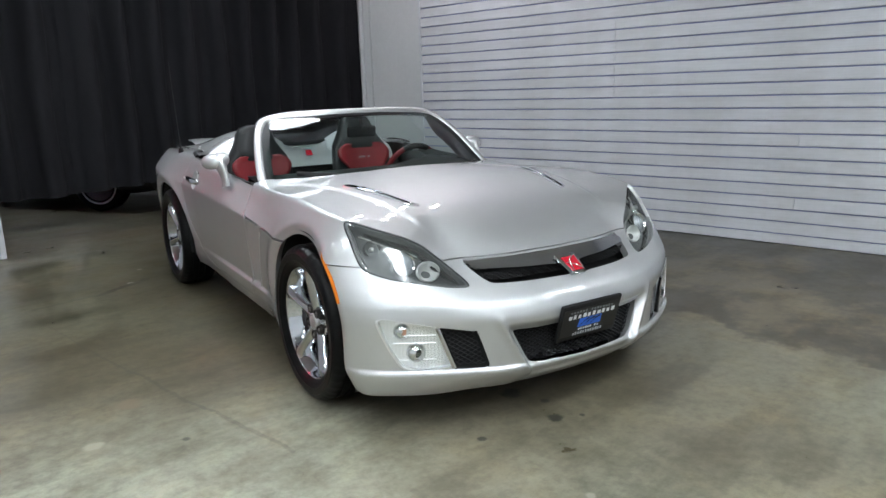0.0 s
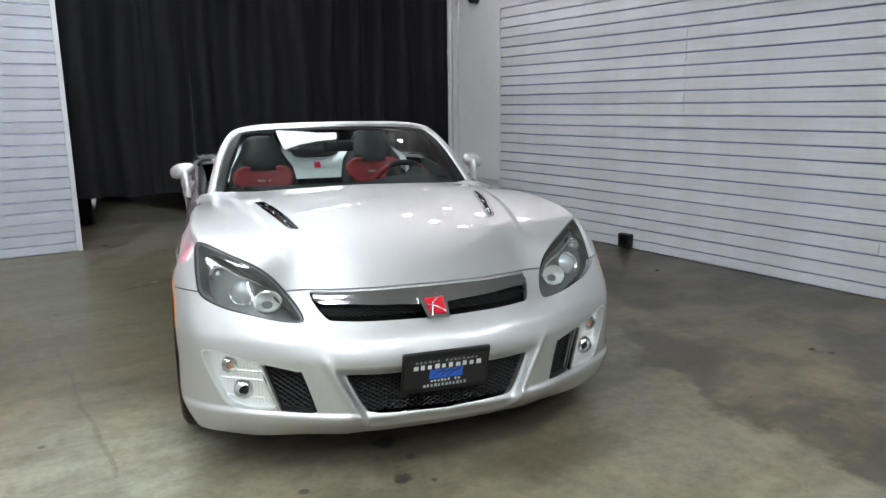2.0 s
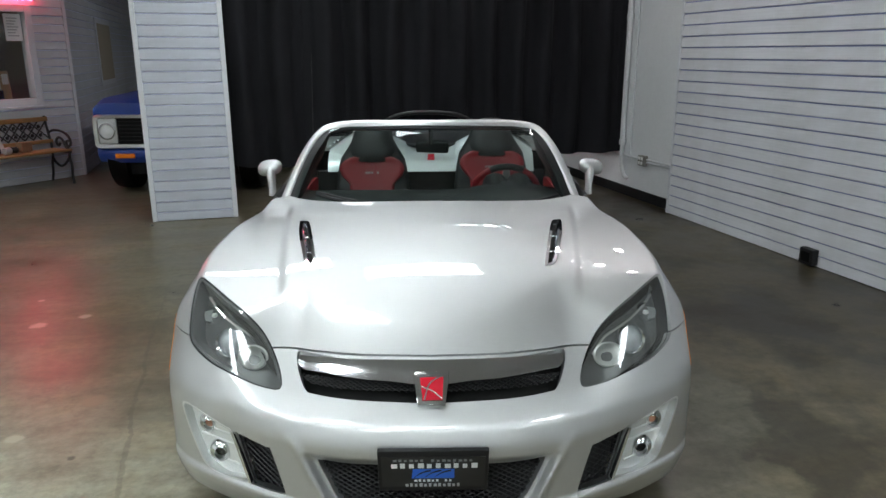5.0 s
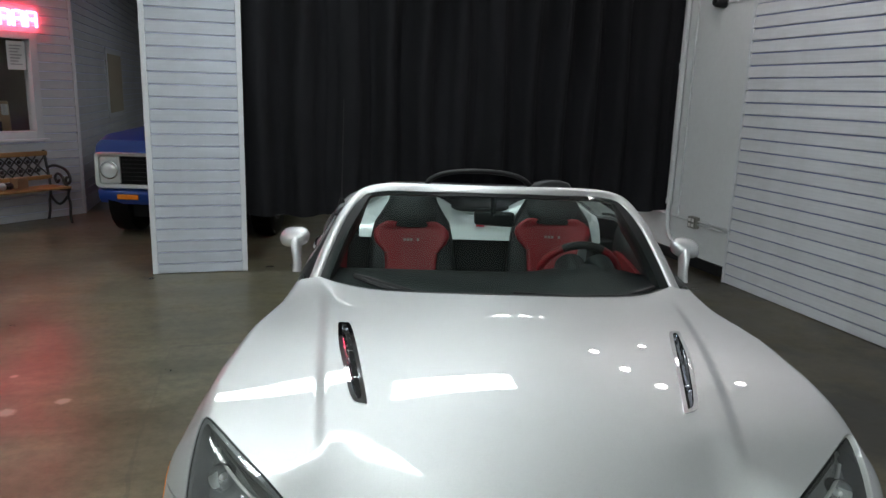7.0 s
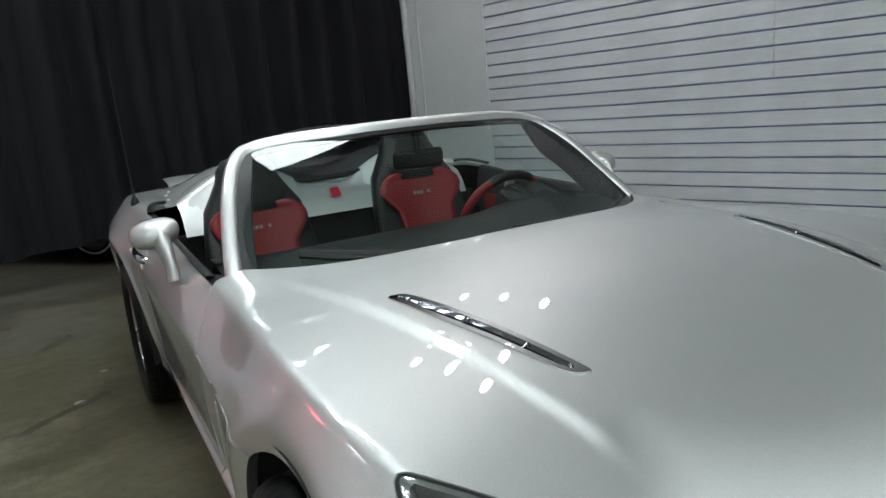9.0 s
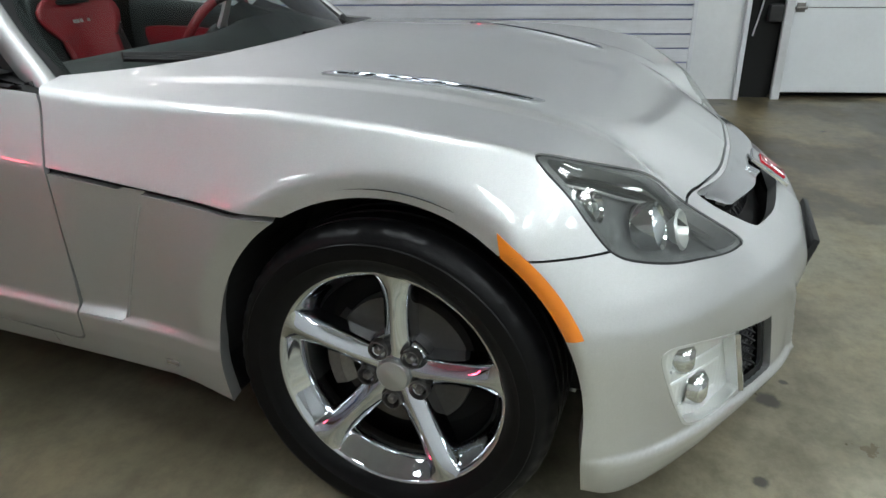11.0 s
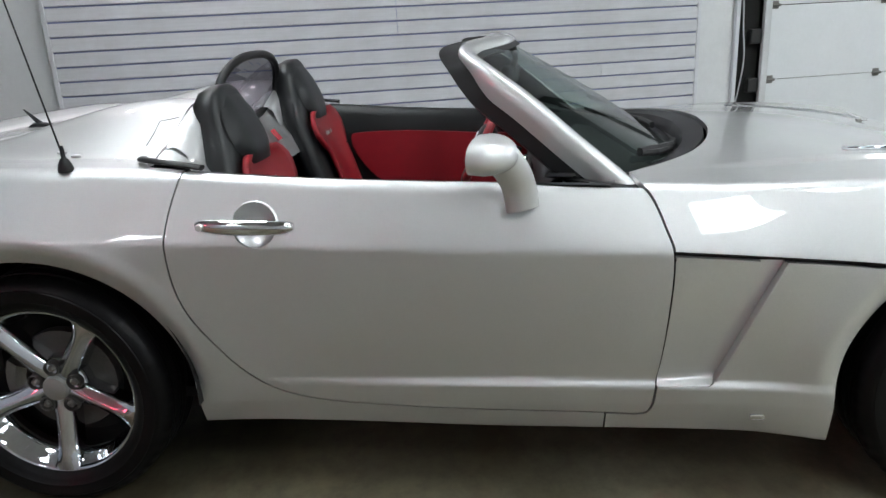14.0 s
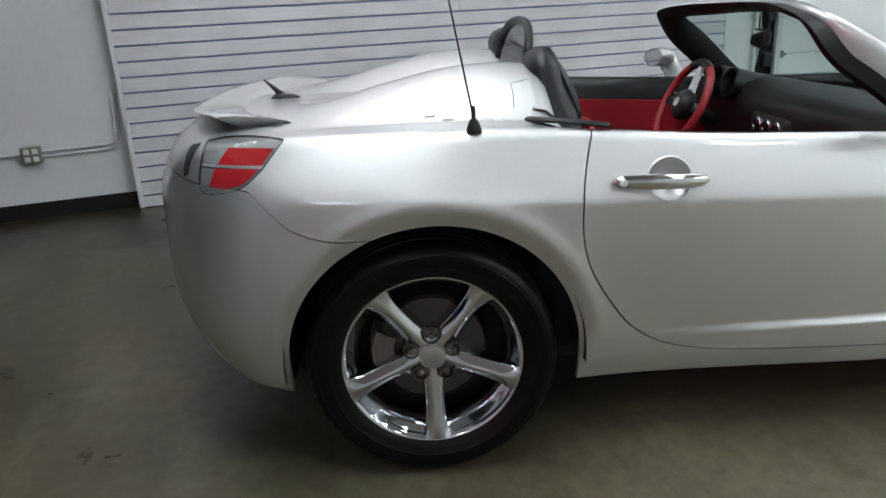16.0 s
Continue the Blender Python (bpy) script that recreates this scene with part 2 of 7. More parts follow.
def cur(xs, vs):
    """A smooth monotone curve through points, for arrays."""
    xs, vs = np.array(xs, float), np.array(vs, float)
    h = np.diff(xs)
    d = np.diff(vs) / h
    g = np.zeros(len(xs))
    for i in range(1, len(xs) - 1):
        if d[i - 1] * d[i] > 0:
            w1, w2 = 2 * h[i] + h[i - 1], h[i] + 2 * h[i - 1]
            g[i] = (w1 + w2) / (w1 / d[i - 1] + w2 / d[i])
    g[0], g[-1] = d[0], d[-1]

    def at(x):
        x = np.asarray(x, float)
        xc = np.clip(x, xs[0], xs[-1])
        i = np.clip(np.searchsorted(xs, xc) - 1, 0, len(h) - 1)
        t = (xc - xs[i]) / h[i]
        y = (vs[i] * (1 + 2 * t) * (1 - t) ** 2 + g[i] * h[i] * t * (1 - t) ** 2
             + vs[i + 1] * t * t * (3 - 2 * t) + g[i + 1] * h[i] * t * t * (t - 1))
        return y + np.where(x < xs[0], (x - xs[0]) * g[0], 0) + np.where(x > xs[-1], (x - xs[-1]) * g[-1], 0)
    return at


def step(x, a, b):
    t = np.clip((x - a) / (b - a), 0, 1)
    return t * t * (3 - 2 * t)


def smax(a, b, k):
    h = np.clip(0.5 + 0.5 * (a - b) / k, 0, 1)
    return b + (a - b) * h + k * h * (1 - h)


def outline_distance(px, py, pts):
    """Signed distance to a closed outline, positive inside."""
    best = np.full(px.shape, 1e9)
    inside = np.zeros(px.shape, bool)
    n = len(pts)
    for i in range(n):
        (ax, ay), (bx, by) = pts[i][:2], pts[(i + 1) % n][:2]
        ex, ey = bx - ax, by - ay
        t = np.clip(((px - ax) * ex + (py - ay) * ey) / (ex * ex + ey * ey + 1e-12), 0, 1)
        best = np.minimum(best, np.hypot(px - ax - t * ex, py - ay - t * ey))
        cross = (ay > py) != (by > py)
        with np.errstate(divide="ignore", invalid="ignore"):
            inside ^= cross & (px < ax + ex * (py - ay) / (ey if ey else 1e-12))
    return np.where(inside, best, -best)

# ---- the car's body, as one smooth solid; x across, front towards -y ----
FRONT_AXLE, REAR_AXLE, HUB = 0.0, 2.415, 0.33
wide = cur([-0.9, -0.45, -0.2, 0.0, 0.25, 0.5, 0.8, 1.3, 1.8, 2.1, 2.42, 2.7, 2.9, 3.2], [0.86, 0.885, 0.886, 0.890, 0.883, 0.870, 0.862, 0.86, 0.862, 0.882, 0.908, 0.895, 0.865, 0.80])
crease = cur([-0.4, 0.2, 0.8, 1.3, 1.7, 2.1, 2.5, 3.0], [0.65, 0.66, 0.695, 0.712, 0.73, 0.755, 0.79, 0.80])
shoulder = cur([-0.8, -0.6, -0.48, -0.35, -0.25, -0.09, 0.06, 0.26, 0.42, 0.63, 0.9, 1.3, 1.65, 2.0, 2.3, 2.7, 2.9, 3.1, 3.3], [0.52, 0.640, 0.71, 0.77, 0.807, 0.829, 0.840, 0.845, 0.843, 0.838, 0.85, 0.868, 0.888, 0.918, 0.935, 0.938, 0.92, 0.885, 0.85])
ridge = cur([-0.7, -0.48, -0.25, -0.09, 0.06, 0.26, 0.42, 0.63, 0.9, 1.3, 2.0, 2.3, 2.6, 2.8, 3.0, 3.2], [0.56, 0.69, 0.788, 0.807, 0.810, 0.810, 0.80, 0.782, 0.778, 0.795, 0.795, 0.805, 0.80, 0.77, 0.70, 0.60])
middle = cur([-0.8, -0.62, -0.5, -0.3, -0.16, 0.0, 0.2, 0.45, 0.9, 1.9, 2.3, 2.8, 3.0, 3.25], [0.54, 0.648, 0.702, 0.775, 0.813, 0.847, 0.876, 0.895, 0.908, 0.915, 0.945, 0.95, 0.945, 0.92])
nose_plan = cur([0.0, 0.2, 0.37, 0.5, 0.62, 0.72, 0.8, 0.86, 0.9, 0.95], [-0.80, -0.79, -0.752, -0.692, -0.625, -0.562, -0.50, -0.425, -0.34, -0.15])
nose_lean = cur([0.1, 0.15, 0.2, 0.235, 0.26, 0.44, 0.5, 0.55, 0.6, 0.65, 0.72, 0.8], [0.18, 0.100, 0.038, 0.008, 0.0, 0.0, 0.02, 0.075, 0.15, 0.225, 0.33, 0.46])
tail_plan = cur([0.0, 0.3, 0.5, 0.65, 0.75, 0.83, 0.88, 0.93], [3.24, 3.225, 3.17, 3.10, 3.03, 2.92, 2.80, 2.55])
tail_lean = cur([0.2, 0.27, 0.35, 0.5, 0.75, 0.82, 0.9, 0.96], [-0.16, -0.09, -0.035, 0.0, -0.01, -0.035, -0.085, -0.14])
sill = cur([-0.9, -0.45, 0.4, 1.1, 1.6, 2.0, 2.7, 3.2], [0.150, 0.150, 0.186, 0.195, 0.209, 0.214, 0.25, 0.28])
hump = cur([2.0, 2.1, 2.3, 2.5, 2.65, 2.8, 2.95], [0.128, 0.128, 0.112, 0.070, 0.032, 0.006, 0.0])
valley = cur([-0.6, -0.5, -0.42, -0.35, -0.2, 0.0, 0.085, 0.3, 0.6, 0.9], [0.40, 0.434, 0.463, 0.483, 0.510, 0.541, 0.554, 0.585, 0.63, 0.68])
scoop_edge = cur([0.30, 0.326, 0.666, 0.70], [0.69, 0.676, 0.528, 0.51])


def body(s, y, z):
    """Below zero inside the body; s is the distance from the middle plane."""
    w, zc, zs, sr = wide(y), crease(y), shoulder(y), ridge(y)
    # a soft-edged crease: heights above and below it
    edge = np.sqrt((z - zc) ** 2 + 0.007 ** 2)
    t = np.clip(0.5 * (edge + z - zc) / np.maximum(zs - zc, 0.03), 0, 1.6)
    side = w - (w - sr) * t ** 1.13
    # undercut flank with a soft ledge low on the door
    low = step(y, 0.30, 0.60) * (1 - step(y, 2.0, 2.35))
    u = np.clip(0.5 * (edge + zc - z) / 0.38, 0, 1.6)
    side = side - low * (0.016 * u + 0.018 * u * u)
    ledge = crease(y) * 0 + 0.345 + 0.012 * (y - 0.8)
    side = side + low * 0.014 * step(z, ledge + 0.012, ledge - 0.012) * (1 - step(y, 1.2, 1.9) * 0.85)
    side = side - (0.30 + 0.10 * low + 0.45 * (1 - step(y, -0.42, -0.2))) * np.clip(0.29 - z, 0, 1) ** 1.3
    # rolled wheel arch lips
    for ya in (FRONT_AXLE, REAR_AXLE - 0.01):
        r = np.hypot(y - ya, z - HUB)
        upper = step(z, 0.30, 0.45)
        flare = 0.010 * np.exp(-(np.maximum(r - 0.436, 0) / 0.05) ** 2)
        if ya > 1:
            flare = 0.7 * flare + 0.0025 * (1 - step(r, 0.446, 0.480))
        side = side + flare * upper - 0.012 * ((0.432 - r) / 0.050 + np.sqrt(((0.432 - r) / 0.050) ** 2 + 0.04)) * upper
    # rear bumper drawn in towards its lower edge
    side = side - 0.12 * step(y, 2.62, 2.85) * np.clip(0.78 - z, 0, 1) ** 1.3
    f = s - side
    q = s / np.maximum(sr, 0.2)
    zm = middle(y)
    top = zm - (zm - zs) * np.clip(q, 0, 1.3) ** np.where(y < 1.2, 1.75, 2.3)
    front = 1 - step(y, 0.75, 1.0)
    sv = valley(y)
    drop = 0.008 * step(s, sv - 0.011, sv + 0.026) * np.clip((sr - s) / np.maximum(sr - sv, 0.05), 0, 1)
    top = top - front * drop * step(y, -0.74, -0.22) * (1 - step(y, 0.45, 0.75))
    k = np.clip(1 - ((s - 0.375) / 0.30) ** 2, 0, 1)
    top = top + np.where(y > 1.9, hump(y) * k ** 1.35, 0)
    f = smax(f, (z - top) * 0.95, 0.017 + 0.009 * step(y, 0.9, 1.4))
    # nose: ledge under the lamps, ribs either side of the lower intake
    fin = 0.274 + (0.406 - 0.274) * np.clip((z - 0.216) / 0.255, -0.1, 1.1)
    inner = step(s, fin + 0.006, fin - 0.022) * (1 - step(z, 0.385, 0.43)) * step(z, 0.195, 0.215)
    rib = np.exp(-((s - fin - 0.004) / 0.018) ** 2) * (1 - step(z, 0.42, 0.48)) * step(z, 0.19, 0.22)
    lip = 0.014 * step(z, 0.270, 0.250) * step(s, 0.26, 0.34)
    f = smax(f, (nose_plan(s) + nose_lean(z) * (1 - 0.5 * step(s, 0.40, 0.66)) + (0.030 - 0.019 * step(z, 0.262, 0.236)) * inner - 0.009 * rib - lip - y) * 0.8, 0.022)
    f = smax(f, (y - tail_plan(s) - tail_lean(z)) * 0.9, 0.04)
    return smax(f, sill(y) - z, 0.012)


def body_normal(p):
    e = 0.002
    g = np.zeros_like(p)
    for i in range(3):
        d = np.zeros(3)
        d[i] = e
        a, b = p + d, p - d
        g[:, i] = body(np.abs(a[:, 0]), a[:, 1], a[:, 2]) - body(np.abs(b[:, 0]), b[:, 1], b[:, 2])
    return g / np.maximum(np.linalg.norm(g, axis=1, keepdims=True), 1e-9)


def body_skin(cell):
    """The zero surface as triangles: one vertex in each grid cell that it crosses, drawn onto the surface."""
    xs = np.arange(-0.96, 0.9601, cell) + cell * 0.5
    ys, zs = np.arange(-0.86, 3.32, cell), np.arange(0.10, 1.14, cell)
    half = np.abs(xs)
    f = np.stack([body(np.full((len(ys), len(zs)), s), ys[:, None], zs[None, :]) for s in half]).astype(float)
    sg = f < 0
    c = np.zeros(tuple(n - 1 for n in f.shape), int)
    for i in (0, 1):
        for j in (0, 1):
            for k in (0, 1):
                c += sg[i:f.shape[0] - 1 + i, j:f.shape[1] - 1 + j, k:f.shape[2] - 1 + k]
    act = (c > 0) & (c < 8)
    ids = np.full(c.shape, -1)
    ids[act] = np.arange(act.sum())
    ii, jj, kk = np.nonzero(act)
    p = np.stack([xs[ii], ys[jj], zs[kk]], 1) + cell * 0.5
    for _ in range(6):
        n = body_normal(p)
        v = body(np.abs(p[:, 0]), p[:, 1], p[:, 2])
        p = p - n * np.clip(v, -cell, cell)[:, None] * 0.9
    quads = []
    for ax in range(3):
        a = np.moveaxis(sg, ax, 0)
        cross = np.moveaxis(a[:-1] != a[1:], 0, ax)
        flip = np.moveaxis(a[:-1] & ~a[1:], 0, ax)
        o = [b for b in range(3) if b != ax]
        sl = [slice(None)] * 3
        for b in o:
            sl[b] = slice(1, -1)
        idx = np.argwhere(cross[tuple(sl)])
        fl = flip[tuple(sl)][tuple(idx.T)]
        for b in o:
            idx[:, b] += 1
        e = np.eye(3, dtype=int)
        q = np.stack([ids[tuple((idx - da * e[o[0]] - db * e[o[1]]).T)] for da, db in ((1, 1), (0, 1), (0, 0), (1, 0))], 1)
        if ax == 1:
            fl = ~fl
        q[~fl] = q[~fl][:, ::-1]
        quads.append(q)
    q = np.concatenate(quads)
    q = q[(q >= 0).all(1)]
    return p, np.concatenate([q[:, [0, 1, 2]], q[:, [0, 2, 3]]])


def clip(p, tri, f):
    """The part of a triangle mesh where f is above zero, cut clean along f = 0."""
    inside = f > 0
    cnt = inside[tri].sum(1)
    keep = tri[cnt == 3]
    newp, out, made = [], [keep], {}

    def mid(a, b):
        key = (a, b) if a < b else (b, a)
        if key not in made:
            t = f[a] / (f[a] - f[b])
            made[key] = len(p) + len(newp)
            newp.append(p[a] + (p[b] - p[a]) * t)
        return made[key]
    extra = []
    for t in tri[(cnt == 1) | (cnt == 2)]:
        k = inside[t]
        if k.sum() == 1:
            i = int(np.argmax(k))
            a, b, c = t[i], t[(i + 1) % 3], t[(i + 2) % 3]
            extra.append((a, mid(a, b), mid(a, c)))
        else:
            i = int(np.argmin(k))
            a, b, c = t[i], t[(i + 1) % 3], t[(i + 2) % 3]
            ab, ac = mid(a, b), mid(a, c)
            extra += [(ab, b, c), (ab, c, ac)]
    p2 = np.concatenate([p, np.array(newp)]) if newp else p
    tri2 = np.concatenate([keep, np.array(extra, int).reshape(-1, 3)])
    used = np.unique(tri2)
    remap = np.full(len(p2), -1)
    remap[used] = np.arange(len(used))
    return p2[used], remap[tri2]


SKIN = body_skin(0.0105)


def compact(p, tri):
    used = np.unique(tri)
    remap = np.full(len(p), -1)
    remap[used] = np.arange(len(used))
    return p[used], remap[tri]


def largest(p, tri):
    """The largest connected piece of a triangle mesh."""
    mark = np.arange(len(p))
    for _ in range(400):
        low = mark[tri].min(1)
        nxt = mark.copy()
        for i in range(3):
            np.minimum.at(nxt, tri[:, i], low)
        if (nxt == mark).all():
            break
        mark = nxt
    names, counts = np.unique(mark[tri[:, 0]], return_counts=True)
    return compact(p, tri[mark[tri[:, 0]] == names[np.argmax(counts)]])


def where_all(p, *tests):
    """The lowest of several signed distances."""
    x, y, z = np.abs(p[:, 0]), p[:, 1], p[:, 2]
    v = np.full(len(p), 9.0)
    for t in tests:
        v = np.minimum(v, t(x, y, z, p[:, 0]))
    return v


def panel(name, mat, parent, tests, label="", thick=0.014, lift=0.0, rim=True, skin=None, normals=True, one=False):
    """One panel of the body: the skin inside all the tests, with its edges turned in."""
    p, tri = skin or SKIN
    # cheap pass on a thin sample of the skin, to keep only the stretch that matters
    rough = p[::9]
    f = where_all(rough, *tests)
    near = rough[f > -0.06]
    lo, hi = near.min(0) - 0.06, near.max(0) + 0.06
    ok = ((p > lo) & (p < hi)).all(1)
    p, tri = compact(p, tri[ok[tri].all(1)])
    for t in tests:
        p, tri = clip(p, tri, where_all(p, t))
    if one:
        p, tri = largest(p, tri)
    n = body_normal(p)
    p = p + n * lift
    vn = n
    if rim and len(tri):
        e = np.concatenate([tri[:, [0, 1]], tri[:, [1, 2]], tri[:, [2, 0]]])
        key = np.sort(e, 1)
        _, first, count = np.unique(key, axis=0, return_index=True, return_counts=True)
        b = e[first[count == 1]]
        ids = np.unique(b)
        m1, m2 = np.full(len(p), -1), np.full(len(p), -1)
        m1[ids] = len(p) + np.arange(len(ids))
        m2[ids] = len(p) + len(ids) + np.arange(len(ids))
        q = np.stack([m1[b[:, 1]], m1[b[:, 0]], m2[b[:, 0]], m2[b[:, 1]]], 1)
        # outward direction of the turned-in edge
        side = np.zeros((len(p), 3))
        d = p[b[:, 1]] - p[b[:, 0]]
        o = np.cross(d, n[b[:, 0]])
        np.add.at(side, b[:, 0], o)
        np.add.at(side, b[:, 1], o)
        so = side[ids] / np.maximum(np.linalg.norm(side[ids], axis=1, keepdims=True), 1e-9)
        vn = np.concatenate([n, so, so])
        p = np.concatenate([p, p[ids], p[ids] - n[ids] * thick])
        faces = [tuple(t) for t in tri] + [tuple(t) for t in q]
    else:
        faces = [tuple(t) for t in tri]
    return mesh_ob(name, p, faces, mat, parent, label, True, vn if normals else None)


def in_side(pts, grow=0.0, n=6, smooth=True):
    o = smooth_line(pts, n, True) if smooth else pts
    return lambda x, y, z, sx: outline_distance(y, z, o) + grow


def out_side(pts, grow=0.0, n=6, smooth=True):
    o = smooth_line(pts, n, True) if smooth else pts
    return lambda x, y, z, sx: -outline_distance(y, z, o) + grow


def in_plan(pts, grow=0.0, n=6, smooth=True):
    o = smooth_line(pts, n, True) if smooth else pts
    return lambda x, y, z, sx: outline_distance(x, y, o) + grow


def out_plan(pts, grow=0.0, n=6, smooth=True):
    o = smooth_line(pts, n, True) if smooth else pts
    return lambda x, y, z, sx: -outline_distance(x, y, o) + grow


def in_front(pts, grow=0.0, n=6, smooth=True):
    """Seen from the front, near the nose alone."""
    o = smooth_line(pts, n, True) if smooth else pts
    return lambda x, y, z, sx: np.minimum(outline_distance(x, z, o) + grow, -0.05 - y)


def out_front(pts, grow=0.0, n=6, smooth=True):
    o = smooth_line(pts, n, True) if smooth else pts
    return lambda x, y, z, sx: np.maximum(-outline_distance(x, z, o) + grow, y + 0.05)


def out_arch(x, y, z, sx):
    a = np.hypot(y - FRONT_AXLE, z - HUB) - 0.388
    b = np.hypot(y - REAR_AXLE + 0.01, z - HUB) - 0.392
    low = np.where(z < HUB, np.minimum(np.abs(y - FRONT_AXLE) - 0.388, np.abs(y - REAR_AXLE + 0.01) - 0.392), 9.0)
    return np.where(x > 0.5, np.minimum(np.minimum(a, b), low), 9.0)

# ---- the sports car ----
car = tagged(new("sports_car"), "silver two-seat roadster, top down, with red and black seats", "car")

COWL = [(0, 0.535), (0.2, 0.552), (0.35, 0.590), (0.47, 0.645), (0.56, 0.715), (0.64, 0.80), (0.715, 0.90)]
OPENING = [(-0.1, 0.535)] + [tuple(p) for p in smooth_line(COWL, 5)] + [(0.765, 0.985), (0.782, 1.05), (0.785, 1.5), (0.785, 1.93), (0.755, 2.08), (0.70, 2.115), (0.63, 2.10), (0.60, 2.085), (0.15, 2.08), (-0.1, 2.07)]
COWL_FIELD = [(-0.1, 0.535)] + [tuple(p) for p in smooth_line(COWL, 5)] + [(0.765, 0.985), (0.79, 1.05), (0.79, 1.5), (-0.1, 1.5)]
DOOR = [tuple(p) for p in smooth_line([(0.945, 0.903), (0.925, 0.888), (0.84, 0.831), (0.799, 0.743), (0.784, 0.69), (0.784, 0.594), (0.796, 0.437), (0.81, 0.34), (0.82, 0.273), (0.849, 0.254), (0.939, 0.258), (1.423, 0.276), (1.70, 0.302), (1.848, 0.365), (1.95, 0.493), (2.003, 0.607), (2.015, 0.731), (2.0, 0.835), (1.97, 0.93)], 6)] + [(1.95, 1.05), (0.96, 1.05)]
VENT = smooth_line([(0.535, 0.284), (0.522, 0.280), (0.500, 0.262), (0.466, 0.12), (0.432, -0.04), (0.405, -0.170), (0.404, -0.188), (0.412, -0.184), (0.443, -0.158), (0.482, -0.01), (0.512, 0.12), (0.534, 0.262)], 5, True)
CUP = [(1.790 + 0.056 * math.cos(a), 0.788 + 0.056 * math.sin(a)) for a in np.linspace(0, 2 * np.pi, 25)[:-1]]
LAMP = smooth_line([(0.780, 0.274), (0.738, 0.238), (0.680, 0.182), (0.591, 0.098), (0.528, 0.032), (0.482, -0.050), (0.454, -0.130), (0.457, -0.162), (0.487, -0.157), (0.541, -0.137), (0.622, -0.094), (0.696, -0.044), (0.762, 0.020), (0.790, 0.066), (0.797, 0.124), (0.797, 0.19), (0.794, 0.25)], 5, True)
UPPER_GRILLE = [tuple(p) for p in smooth_line([(-0.1, 0.640), (0.1, 0.638), (0.30, 0.640), (0.40, 0.643), (0.416, 0.635), (0.405, 0.605), (0.375, 0.571), (0.34, 0.565), (0.2, 0.561), (-0.1, 0.556)], 5)]
LOWER_GRILLE = [tuple(p) for p in smooth_line([(-0.1, 0.392), (0.2, 0.392), (0.318, 0.395), (0.331, 0.385), (0.306, 0.33), (0.276, 0.272), (0.25, 0.256), (0.17, 0.250), (-0.1, 0.244)], 5)]
FOG = smooth_line([(0.795, 0.455), (0.775, 0.468), (0.74, 0.463), (0.625, 0.436), (0.610, 0.425), (0.562, 0.285), (0.575, 0.272), (0.65, 0.264), (0.715, 0.273), (0.745, 0.315), (0.775, 0.385)], 5, True)
POCKET = smooth_line([(0.602, 0.428), (0.590, 0.430), (0.49, 0.412), (0.475, 0.405), (0.436, 0.278), (0.443, 0.268), (0.545, 0.268), (0.556, 0.276)], 5, True)
TAIL = smooth_line([(2.973, 0.96), (2.86, 0.965), (2.748, 0.96), (2.752, 0.934), (2.777, 0.905), (2.811, 0.867), (2.857, 0.833), (2.92, 0.816), (2.965, 0.815), (2.976, 0.84), (2.973, 0.89)], 5, True)
TAIL_INNER = cur([2.70, 2.751, 2.797, 2.878, 2.935, 3.0], [0.80, 0.768, 0.715, 0.640, 0.612, 0.606])
hood_line = cur([-1.0, -0.2, 0.2, 0.8, 1.0], [0.647, 0.647, 0.658, 0.695, 0.707])
rear_seam = cur([2.3, 2.583, 2.659, 2.738, 2.80, 2.847, 2.95, 3.3], [0.69, 0.695, 0.703, 0.728, 0.785, 0.826, 0.832, 0.845])


def lamp_field(grow):
    return lambda x, y, z, sx: np.where(y < 0.2, outline_distance(x, 0.8 * y + 0.6 * z, LAMP), -1.0) + grow


def lamp_out(grow):
    return lambda x, y, z, sx: np.where(y < 0.2, -outline_distance(x, 0.8 * y + 0.6 * z, LAMP), 1.0) - grow


TAIL_STRIP = [(0.622, 0.913), (0.672, 0.890), (0.704, 0.850), (0.690, 0.838), (0.645, 0.875), (0.590, 0.905)]


def tail_field(grow):
    """Inside the outline of the tail lamp, which wraps over onto the deck."""
    return lambda x, y, z, sx: np.where(y > 2.6, np.minimum(outline_distance(y, z, TAIL), x - TAIL_INNER(y)), -1.0) + grow


def tail_out(grow):
    return lambda x, y, z, sx: np.where(y > 2.6, -np.minimum(outline_distance(y, z, TAIL), x - TAIL_INNER(y)), 1.0) - grow


def flank(limit):
    return lambda x, y, z, sx: x - limit


def one_side(k):
    return lambda x, y, z, sx: k * sx


def scoop_field(x, y, z, sx):
    """Inside the wedge-shaped scoop behind the front wheel."""
    return np.minimum(np.minimum(y - scoop_edge(np.clip(z, 0.3, 0.7)), z - 0.338), np.minimum(0.672 - z + 0.02 * (y - 0.5), x - 0.6))


def scoop_out(x, y, z, sx):
    return np.maximum(-scoop_field(x, y, z, sx), y - 0.95)


